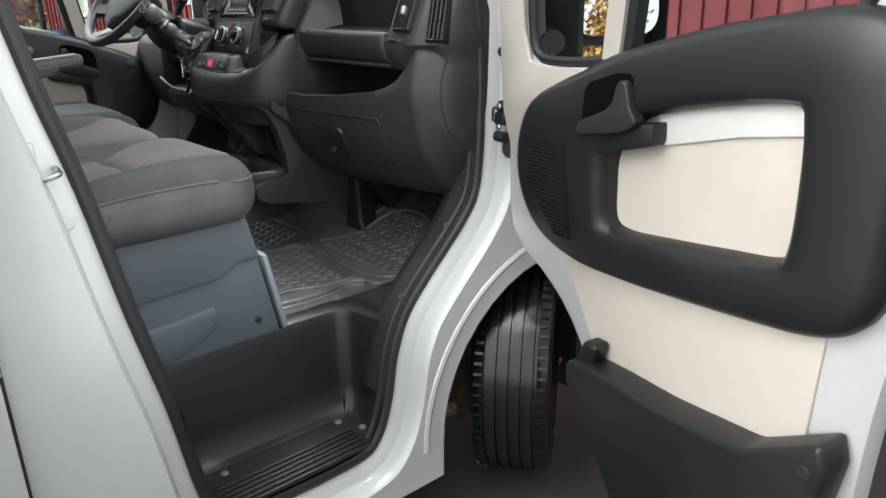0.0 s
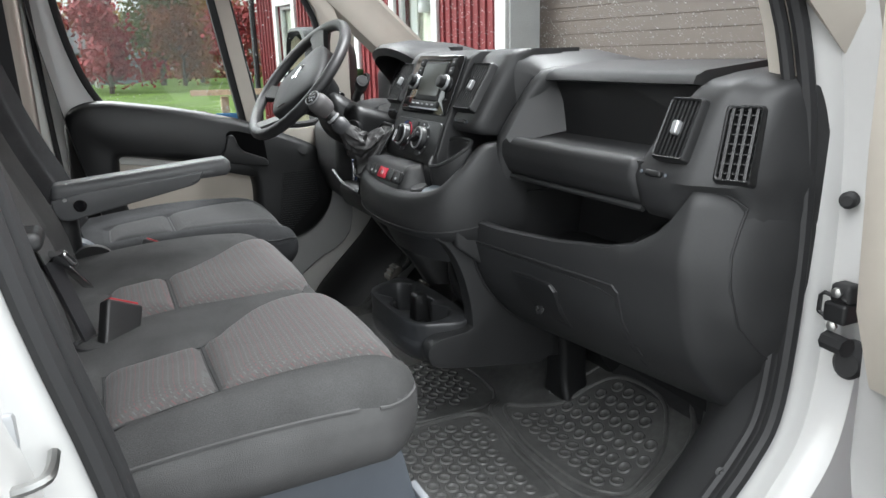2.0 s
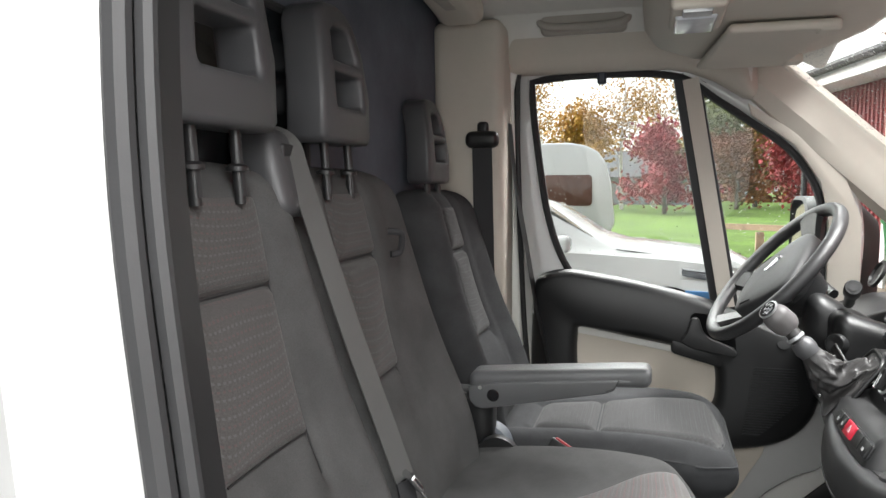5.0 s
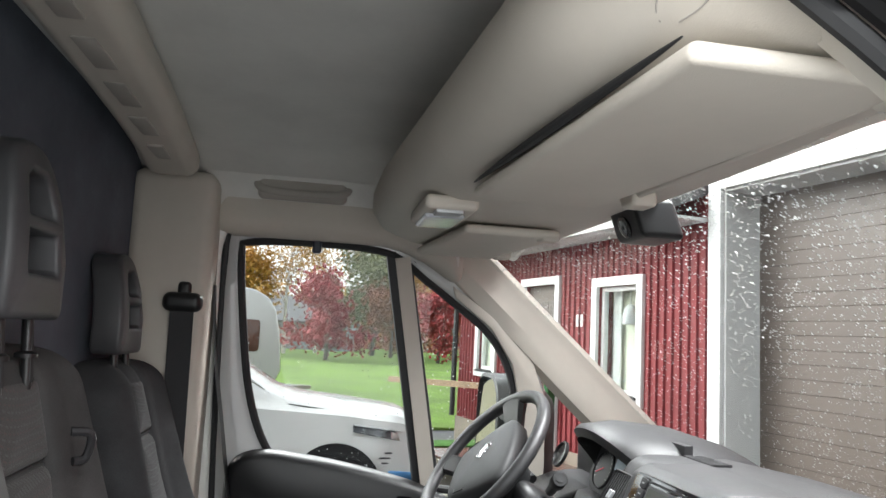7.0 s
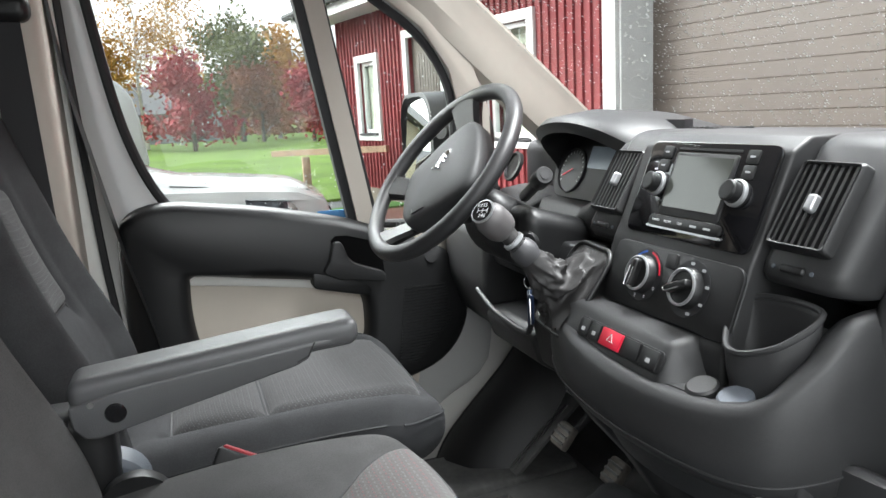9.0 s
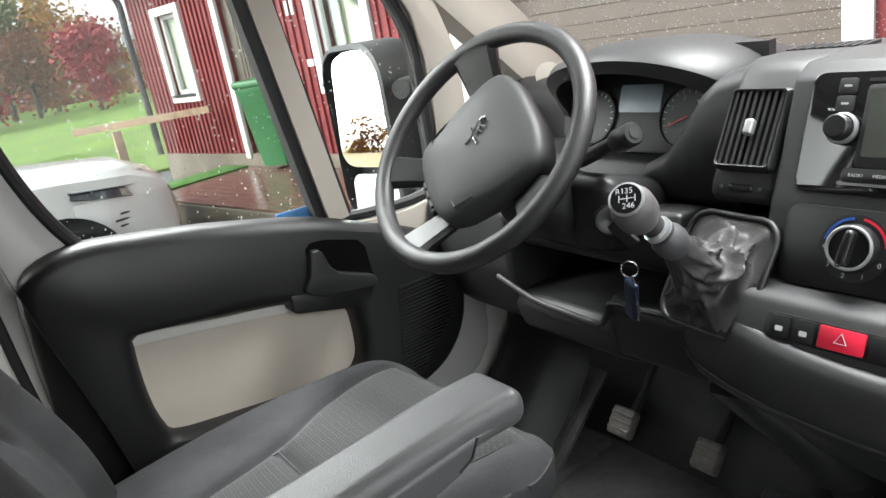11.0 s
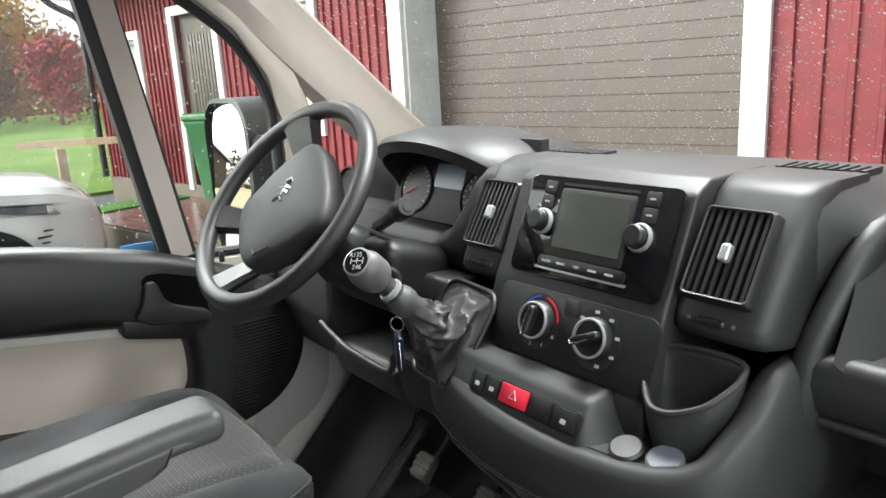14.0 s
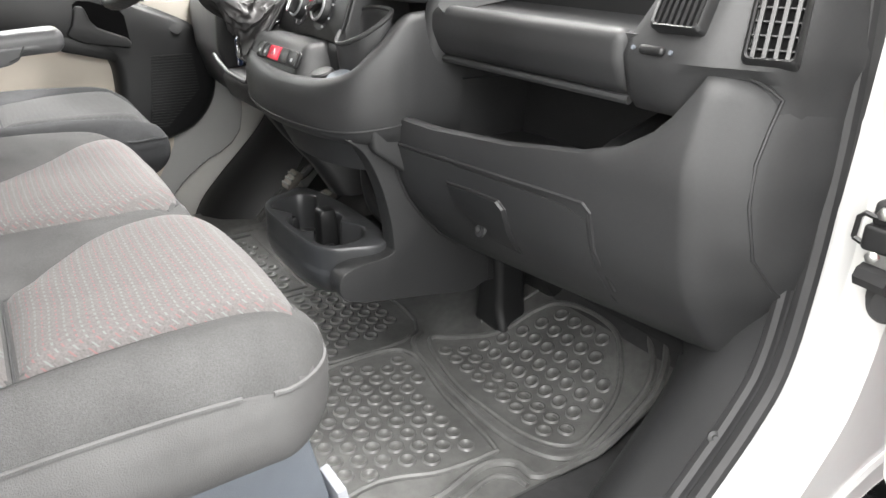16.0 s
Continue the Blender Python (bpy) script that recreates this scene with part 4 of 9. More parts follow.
part("pillar_pressing", soft((0.95, -0.125, 0.4), (0.992, -0.055, 1.0), 0.02, (2, 2, 8), lambda v: Vector((v.x, v.y + 0.16 * max(0, 1.0 - v.z), v.z))), WHITE, van)
ledge = loft([[(x, y, z) for x, z in ((0.998, 0.99), (1.006, 0.985), (1.013, 0.965), (1.014, 0.94), (1.006, 0.90), (0.998, 0.86))] for y in (-2.6, -1.6, -0.8, -0.35, -0.16)])
part("side_ledge", ledge, WHITE, van, "soft pressed ledge along the white side", 60)
part("panel_gap", tube([(1.001, -0.30, 0.20), (1.001, -0.305, 0.60), (1.001, -0.33, 0.90)], 0.003, 6), SEAL, van)
part("striker_plate", rbox((0.93, -0.075, 1.14), (0.952, -0.03, 1.25), 0.006), SILVER, van, "grey metal striker plate")
part("striker", tube(spline([(0.945, -0.04, 1.19), (0.985, -0.04, 1.192), (0.985, -0.01, 1.197), (0.945, -0.005, 1.2)], 5), 0.006, 8), STEEL, van)
part("plug", turned([(0.001, 0.004), (0.014, 0.003), (0.016, 0.0)], 18, aim((0.9505, -0.005, 1.105), (1, 0, 0))), WHITE, van)
# door check with its loop, ribbed cable sleeve and bolt on the hinge post
check = part("door_check", soft((0.968, 1.022, 1.150), (1.006, 1.062, 1.182), 0.006, (2, 2, 2)), BLACK, van, "dark steel door check")
part("check_plate", soft((0.970, 1.030, 1.178), (1.004, 1.062, 1.210), 0.008, (2, 2, 2)), SEAL, check)
part("check_loop", tube([(0.957, 1.030, 1.160), (0.958, 1.030, 1.186), (0.964, 1.030, 1.192), (1.000, 1.032, 1.186)], 0.0035, 6), BLACK, check)
part("check_loop", tube([(0.957, 1.030, 1.160), (0.966, 1.030, 1.157), (1.000, 1.032, 1.152)], 0.0035, 6), BLACK, check)
for bx, bz in ((0.986, 1.198), (0.984, 1.145)):
    part("bolt", turned([(0.008, 0.0), (0.008, 0.006), (0.004, 0.008)], 6, aim((bx, 1.028, bz), (0.2, -1, 0))), STEEL, check)
part("cable_sleeve", turned([(0.030, 0.0), (0.031, 0.006), (0.026, 0.010), (0.029, 0.015), (0.024, 0.020), (0.027, 0.026), (0.020, 0.034)], 28, aim((0.998, 1.066, 1.090), (0.35, -1, 0)) @ Matrix.Diagonal((0.8, 1.0, 1.0, 1.0))), SEAL, van, "ribbed rubber cable sleeve")
part("post_bolt", turned([(0.013, 0.0), (0.013, 0.012), (0.008, 0.016)], 14, aim((0.962, 1.066, 1.330), (0.3, -1, 0))), SEAL, van)
# wheel house and running gear behind the arch
bm = loft([[(x, AC[0] + 0.47 * math.cos(radians(a)), AC[1] + 0.47 * math.sin(radians(a))) for a in range(-15, 196, 10)] for x in (0.985, 0.72)], cap=False, closed=False)
part("wheel_liner", bm, SEAL, van, "black plastic wheel arch liner")
bm = bmesh.new()
rbox((0.70, 0.80, 0.12), (0.72, 1.8, 0.62), 0.0, bm=bm)
part("inner_wing", bm, RUST, van, "dirty inner wing")
bm = tube(spline([(0.72, 0.87, 0.46), (0.76, 0.86, 0.42), (0.84, 0.95, 0.40)], 5), 0.018, 8)
tube(spline([(0.72, 0.86, 0.30), (0.78, 0.86, 0.28), (0.84, 0.98, 0.27)], 5), 0.026, 8, bm=bm)
part("suspension_arm", bm, RUST, van, "rusty suspension arm")
part("brake_caliper", soft((0.725, 0.84, 0.50), (0.775, 0.93, 0.62), 0.03, (2, 2, 2)), RUST, van)
part("brake_hose", tube(spline([(0.74, 0.87, 0.62), (0.76, 0.83, 0.52), (0.79, 0.88, 0.42)], 5), 0.008, 6), SEAL, van)
part("sill_underside", rbox((-0.98, -2.6, 0.2), (0.985, 0.7, 0.22), 0.0), SEAL, van)


def road_wheel(m):
    t = thing("front_wheel", "wet black front tyre on a steel wheel", "wheel")
    t.matrix_basis = m
    prof = [(0.21, -0.10), (0.30, -0.115), (0.328, -0.105), (0.336, -0.09)]
    for g in (-0.07, -0.035, 0.0, 0.035, 0.07):
        prof += [(0.34, g - 0.006), (0.329, g - 0.004), (0.329, g + 0.004), (0.34, g + 0.006)]
    prof += [(0.336, 0.09), (0.328, 0.105), (0.30, 0.115), (0.21, 0.10)]
    tyre = part("tyre", turned(prof, 72), TYRE, t)
    bm = bmesh.new()
    for k in range(72):
        for s in (-1, 1):
            a = 2 * math.pi * k / 72
            b = rbox((0.3335, -0.004, s * 0.09 - 0.012), (0.3425, 0.004, s * 0.09 + 0.012), 0.0)
            b.transform(Matrix.Rotation(a, 4, "Z"))
            add(bm, b)
    part("tread_blocks", bm, TYRE, t)["kind"] = "stuff"
    part("rim", turned([(0.03, 0.05), (0.12, 0.055), (0.16, 0.03), (0.20, 0.06), (0.215, 0.095), (0.205, 0.1), (0.2, -0.1)], 40), STEEL, t)
    return t


road_wheel(Matrix.Translation((0.86, 1.25, 0.34)) @ Matrix.Rotation(radians(38), 4, "Z") @ Matrix.Rotation(radians(90), 4, "Y"))

arch = loft([[(x, 1.25 + 0.43 * math.cos(radians(a)), 0.36 + 0.43 * math.sin(radians(a))) for x in (0.72, 0.82, 0.93)] for a in range(-40, 34, 10)], cap=False, closed=False)
part("arch_liner", arch, SEAL, van, "black wheel arch liner")

# shell of the rest of the cab
bm = bent(prism([(-2.6, 0.2), (-0.12, 0.2), (-0.12, 2.35), (-2.6, 2.35)], -1.0, -0.985, "x"))
part("side_panel", bm, WHITE, van)
bm = prism([(1.3, 0.3), (1.9, 0.3), (1.9, 1.15), (1.5, 1.3), (1.0, 1.34), (1.0, 0.9)], -1.0, -0.985, "x")
part("front_wing", bm, WHITE, van)
part("outer_roof", soft((-0.97, -2.6, 2.33), (0.97, 0.75, 2.42), 0.04, (2, 2, 2)), WHITE, van, "white van roof")
part("bonnet", loft([[(x, 1.55, 1.36 - 0.06 * (x / 0.95) ** 2) for x in (-0.95, -0.5, 0, 0.5, 0.95)], [(x, 1.95 - 0.2 * (x / 0.95) ** 2, 1.16 - 0.08 * (x / 0.95) ** 2) for x in (-0.95, -0.5, 0, 0.5, 0.95)], [(x, 2.15 - 0.25 * (x / 0.95) ** 2, 0.7) for x in (-0.95, -0.5, 0, 0.5, 0.95)]], cap=False, closed=False), WHITE, van, "short white bonnet")
part("firewall", rbox((-0.95, 1.42, 0.3), (0.95, 1.5, 1.4), 0.0), SEAL, van)

# floor
part("cab_floor", prism([(-0.93, -0.35), (0.68, -0.35), (0.68, 0.735), (0.90, 0.78), (0.88, 1.02), (0.86, 1.2), (-0.93, 1.2)], 0.60, 0.648, "z"), FLOOR_RUBBER, van, "black ribbed rubber cab floor")
part("toe_board", loft([[(x, y, z) for x in (-0.93, -0.3, 0.3, 0.93)] for y, z in ((1.02, 0.645), (1.10, 0.67), (1.30, 0.88), (1.44, 1.15))], cap=False, closed=False), FLOOR_RUBBER, van)


def plan_u(o):
    """The plan of the step well, widened by o."""
    pts = [(0.915, 0.15 - o), (0.80, 0.15 - o), (0.73 - o, 0.17 - o), (0.712 - o, 0.24), (0.712 - o, 0.60), (0.728 - o, 0.675 + o), (0.79, 0.70 + o), (0.915, 0.715 + o)]
    return [(p.x, p.y) for p in spline([(a, b, 0) for a, b in pts], 5)]


levels = [(0.055, 0.655), (0.02, 0.654), (0.008, 0.648), (0.0, 0.63), (-0.012, 0.44), (-0.022, 0.39), (-0.042, 0.366), (-0.07, 0.36)]
well = loft([[(x, y, z) for x, y in plan_u(o)] for o, z in levels], cap=False, closed=False)
rbox((0.74, 0.18, 0.34), (0.925, 0.66, 0.361), 0.0, bm=well)
step = part("step_well", well, BLACK, van, "black moulded entry step")
for i in range(6):
    part("tread_rib", rbox((0.845 + i * 0.018, 0.22, 0.359), (0.855 + i * 0.018, 0.60, 0.366), 0.002), BLACK, step)
for x, y in ((0.795, 0.593), (0.80, 0.26), (0.86, 0.63)):
    part("bolt", turned([(0.011, 0.0), (0.011, 0.003), (0.007, 0.006), (0.001, 0.0065)], 14, Matrix.Translation((x, y, 0.361))), BOXGREY, step)
part("recess_panel", rbox((0.80, 0.706, 0.43), (0.835, 0.715, 0.585), 0.004), DASH, step)
kick = [i for i in range(5 * 4, 12 * 4 + 2)]
inner = offset_loop(RIM, -0.014)
rings = [[(0.922, *RIM[i]) for i in kick], [(0.914, *inner[i]) for i in kick], [(0.86, RIM[i][0] - 0.012, RIM[i][1] + 0.012) for i in kick], [(0.79, RIM[i][0] + 0.005, RIM[i][1] - 0.03) for i in kick], [(0.74, RIM[i][0] + 0.04, RIM[i][1] - 0.10) for i in kick]]
trim = part("kick_trim", bent(loft([list(r) for r in zip(*rings)], cap=False, closed=False)), DASH, van, "black plastic trim along the door opening")
low_i, high_i = list(range(-7 * 4, 5 * 4 + 1)), list(range(12 * 4 + 1, 22 * 4 + 1))
part("sill_lining", bent(loft([list(r) for r in zip(*[[(x, *RIM[i]) for i in low_i] for x in (0.922, 0.84)])], cap=False, closed=False)), BLACK, van)
part("header_lining", bent(loft([list(r) for r in zip(*[[(x, *RIM[i]) for i in high_i] for x in (0.914, 0.86)])], cap=False, closed=False)), BEIGE, van)
for p in ((0.905, 0.91, 0.886), (0.905, 0.747, 0.726)):
    part("screw", turned([(0.009, 0.0), (0.009, 0.003), (0.004, 0.005), (0.001, 0.003)], 12, aim(p, (0.75, -0.5, 0.4))), DASH, trim)
part("left_kick_trim", bent(loft([[(-x, y, z) for x, y, z in r] for r in zip(*rings)], cap=False, closed=False)), BLACK, van, "black plastic trim along the door opening")
part("left_sill", bent(loft([list(r) for r in zip(*[[(-x, *RIM[i]) for i in low_i] for x in (0.922, 0.84)])], cap=False, closed=False)), BLACK, van, "black door sill trim")
part("left_front_seal", bent(tube([(-0.926, *RIM[i]) for i in range(0, 13 * 4)], 0.012, 8)), SEAL, van, "black rubber door seal")
part("left_arch_panel", prism([(0.40, 0.36), (1.15, 0.36), (1.15, 1.10), (0.40, 1.10)], -1.0, -0.988, "x"), WHITE_IN, van, "white painted body side below the door")
part("left_jamb", bent(prism([(-0.20, 0.5), (-0.03, 0.5), (-0.045, 1.0), (-0.066, 1.3), (-0.078, 1.6), (-0.082, 2.0), (-0.06, 2.09), (-0.20, 2.12)], -0.94, -0.90, "x", 0.012, 3)), WHITE_IN, van, "white painted door post")
part("left_seal", bent(tube(spline([(-0.918, -0.022, 0.6), (-0.918, -0.038, 1.0), (-0.918, -0.060, 1.3), (-0.918, -0.071, 1.6), (-0.918, -0.075, 1.95), (-0.918, -0.05, 2.08), (-0.918, 0.1, 2.115), (-0.918, 0.4, 2.10)], 5), 0.010, 8)), SEAL, van, "black rubber door seal")

# roof lining, bulkhead and rails
part("headliner", soft((-0.9, -0.32, 2.27), (0.9, 0.80, 2.33), 0.03, (8, 8, 1), lambda v: Vector((v.x, v.y, v.z - 0.10 * (abs(v.x) / 0.9) ** 4 - 0.16 * max(0, (v.y - 0.3) / 0.5) ** 2))), LINER, van, "grey cloth roof lining")
bulk = part("bulkhead", prism([(-0.96, 0.6), (0.96, 0.6), (0.96, 2.32), (-0.96, 2.32)], -0.335, -0.30, "y"), BULK, van, "dark grey lined cab bulkhead")
pane = part("bulkhead_window", soft((0.14, -0.305, 1.66), (0.80, -0.294, 2.02), 0.004, (2, 1, 2)), DARK_GLASS, bulk, "dark glass bulkhead window")
part("window_gasket", tube([(x, -0.295, z) for x, z in rrect(0.66, 0.36, 0.05, 4, 0.47, 1.84)], 0.009, 8, True), SEAL, bulk)
rail_bm = soft((-0.66, -0.232, 2.188), (0.86, -0.10, 2.262), 0.03, (16, 3, 2), lambda v: Vector((v.x, v.y + 0.045 * v.x, v.z - 0.03 * (abs(v.x) / 0.7) ** 3)))
part("pillar_head", soft((0.80, -0.30, 2.0), (0.89, -0.025, 2.22), 0.03, (3, 5, 4)), BEIGE, van, "beige trim over the door pillar")
rl = part("overhead_rail", rail_bm, BEIGE, van, "beige plastic rail across the bulkhead top")
for i in range(6):
    sx = -0.52 + i * 0.2
    part("slot", rbox((sx, -0.182 + 0.045 * sx, 2.185 - 0.03 * (abs(sx + 0.06) / 0.7) ** 3), (sx + 0.13, -0.145 + 0.045 * sx, 2.195 - 0.03 * (abs(sx + 0.06) / 0.7) ** 3), 0.004), TAUPE, rl)
for s in (-1, 1):
    x0, x1 = sorted((s * (0.74 if s < 0 else 0.85), s * 0.95))
    part("pillar_trim", soft((x0, -0.31, 0.7), (x1, -0.09 if s < 0 else -0.17, 2.2), 0.035, (3, 3, 10), lambda v: Vector((v.x * (1.0 - 0.05 * max(0, (v.z - 1.3))), v.y, v.z))), BEIGE, van, "beige pillar trim")
    part("cant_rail_trim", soft((min(s * 0.80, s * 0.93), -0.12, 2.05 if s < 0 else 2.125), (max(s * 0.80, s * 0.93), 0.62, 2.27), 0.05, (3, 10, 3), lambda v: Vector((v.x, v.y, v.z - 0.15 * max(0, (v.y - 0.35) / 0.3) ** 2))), BEIGE, van, "beige roof edge trim")

for s in (-1, 1):
    cove = [(-0.808, 2.10), (-0.80, 2.15), (-0.78, 2.195), (-0.74, 2.23), (-0.69, 2.252), (-0.62, 2.268), (-0.62, 2.30), (-0.85, 2.30), (-0.85, 2.10)]
    part("roof_cove", loft([[(-s * x, y, z + (0.015 if s > 0 else 0) - 0.15 * max(0, (y - 0.35) / 0.3) ** 2) for x, z in cove] for y in (-0.13, 0.0, 0.15, 0.3, 0.42, 0.52, 0.60)]), LINER, van, "rounded cloth edge of the roof lining", 60)
# windscreen and pillars
WS_TOP, WS_BOT = [(-0.91, 0.65, 2.07), (-0.4, 0.74, 2.075), (0.0, 0.77, 2.085), (0.4, 0.74, 2.08), (0.91, 0.65, 2.07)], [(-0.985, 1.36, 1.455), (-0.45, 1.58, 1.425), (0, 1.64, 1.42), (0.45, 1.58, 1.425), (0.985, 1.36, 1.455)]
T5, B5 = spline(WS_TOP, 5), spline(WS_BOT, 5)
rows = [[t.lerp(b, k / 8) + Vector((0, 0.04, 0.03)) * math.sin(math.pi * k / 8) * (1 - (2 * i / (len(T5) - 1) - 1) ** 2) for i, (t, b) in enumerate(zip(T5, B5))] for k in range(9)]
ws = part("windscreen", loft(rows, cap=False, closed=False), GLASS, van, "rain-spotted laminated windscreen")
ws.visible_shadow = False
for s in (-1, 1):
    a = [Vector((s * abs(r[0].x), r[0].y, r[0].z)) for r in rows]
    seg = []
    for k, p in enumerate(a):
        f = k / 8
        out = Vector((s * (0.915 + 0.03 * f), p.y - 0.165, p.z - 0.02 - 0.03 * f))
        inn = p + Vector((-s * 0.03, -0.015, -0.012))
        seg.append([p + Vector((-s * 0.03, 0.01, 0.012)), inn, inn + (out - inn) * 0.3 + Vector((-s * 0.030, -0.012, -0.014)), inn + (out - inn) * 0.7 + Vector((-s * 0.028, -0.012, -0.012)), out, out + Vector((s * 0.03, 0.02, 0.03)), p + Vector((s * 0.02, 0.03, 0.03))])
    part("windscreen_pillar", loft(seg), BEIGE, van, "beige windscreen pillar trim")
part("windscreen_edge", band([p + Vector((0, -0.004, -0.006)) for p in rows[0]], 0.05, 0.004, (0, 0.6, 0.8)), SEAL, van)
for s in (-1, 1):
    part("windscreen_edge", tube([Vector((s * abs(r[0].x) - s * 0.01, r[0].y + 0.004, r[0].z)) for r in rows], 0.011, 6), SEAL, van)

# ---- doors ----
LIGHT = [(-0.03, 2.0), (-0.01, 2.035), (0.2, 2.045), (0.40, 2.03), (0.52, 1.955), (0.60, 1.90), (0.72, 1.81), (0.79, 1.71), (0.815, 1.62), (0.82, 1.49), (0.82, 1.39), (0.80, 1.335), (0.72, 1.325), (0.58, 1.335), (0.35, 1.365), (0.14, 1.40), (0.07, 1.46), (0.015, 1.62), (-0.018, 1.85)]
EDGE = [(-0.095, 2.0), (-0.05, 2.075), (0.2, 2.085), (0.40, 2.075), (0.57, 2.0), (0.75, 1.87), (0.88, 1.74), (0.93, 1.6), (0.93, 1.4), (0.92, 1.1), (0.91, 0.92), (0.86, 0.85), (0.78, 0.81), (0.69, 0.74), (0.61, 0.63), (0.54, 0.45), (0.48, 0.37), (0.4, 0.34), (0.08, 0.34), (-0.01, 0.42), (-0.03, 0.8), (-0.06, 1.1), (-0.085, 1.4), (-0.095, 1.7)]
TRIM = [(-0.03, 1.30), (-0.02, 1.395), (0.02, 1.43), (0.088, 1.44), (0.171, 1.43), (0.319, 1.405), (0.505, 1.36), (0.62, 1.315), (0.70, 1.283), (0.785, 1.235), (0.825, 1.14), (0.813, 1.03), (0.745, 0.946), (0.623, 0.905), (0.5, 0.90), (0.365, 0.906), (0.168, 0.922), (0.077, 0.934), (0.02, 0.955), (-0.015, 0.995), (-0.03, 1.07)]
CUT = [(0.118, 1.24), (0.132, 1.258), (0.274, 1.234), (0.403, 1.213), (0.50, 1.188), (0.532, 1.15), (0.537, 1.08), (0.528, 1.035), (0.495, 1.014), (0.392, 1.018), (0.253, 1.034), (0.15, 1.05), (0.128, 1.075), (0.116, 1.15)]
CUT_RIGHT = [(0.131, 1.27), (0.15, 1.295), (0.274, 1.279), (0.403, 1.252), (0.47, 1.225), (0.522, 1.16), (0.527, 1.08), (0.52, 1.02), (0.48, 1.006), (0.392, 1.013), (0.253, 1.029), (0.15, 1.043), (0.128, 1.07), (0.125, 1.18)]


def polar(loop, c, n=120):
    """A closed loop resampled at even angles about c."""
    L = spline([(a, b, 0) for a, b in loop], 6, True)
    out = []
    for k in range(n):
        a = 2 * math.pi * k / n
        dx, dy = math.cos(a), math.sin(a)
        best = 0.0
        for i in range(len(L)):
            p, q = L[i], L[(i + 1) % len(L)]
            ex, ey = q.x - p.x, q.y - p.y
            det = dx * ey - dy * ex
            if abs(det) < 1e-12:
                continue
            px, py = p.x - c[0], p.y - c[1]
            t, u = (px * ey - py * ex) / det, (px * dy - py * dx) / det
            if 0 <= u <= 1 and t > best:
                best = t
        out.append((c[0] + dx * best, c[1] + dy * best))
    return out


def inset(loop, c, d):
    out = []
    for y, z in loop:
        q = math.hypot(y - c[0], z - c[1])
        out.append((c[0] + (y - c[0]) * (1 - d / q), c[1] + (z - c[1]) * (1 - d / q)))
    return out


HL, HR = Vector((-0.985, 1.045, 0)), Vector((0.932, 1.045, 0))
DOOR_OPEN = 82.0


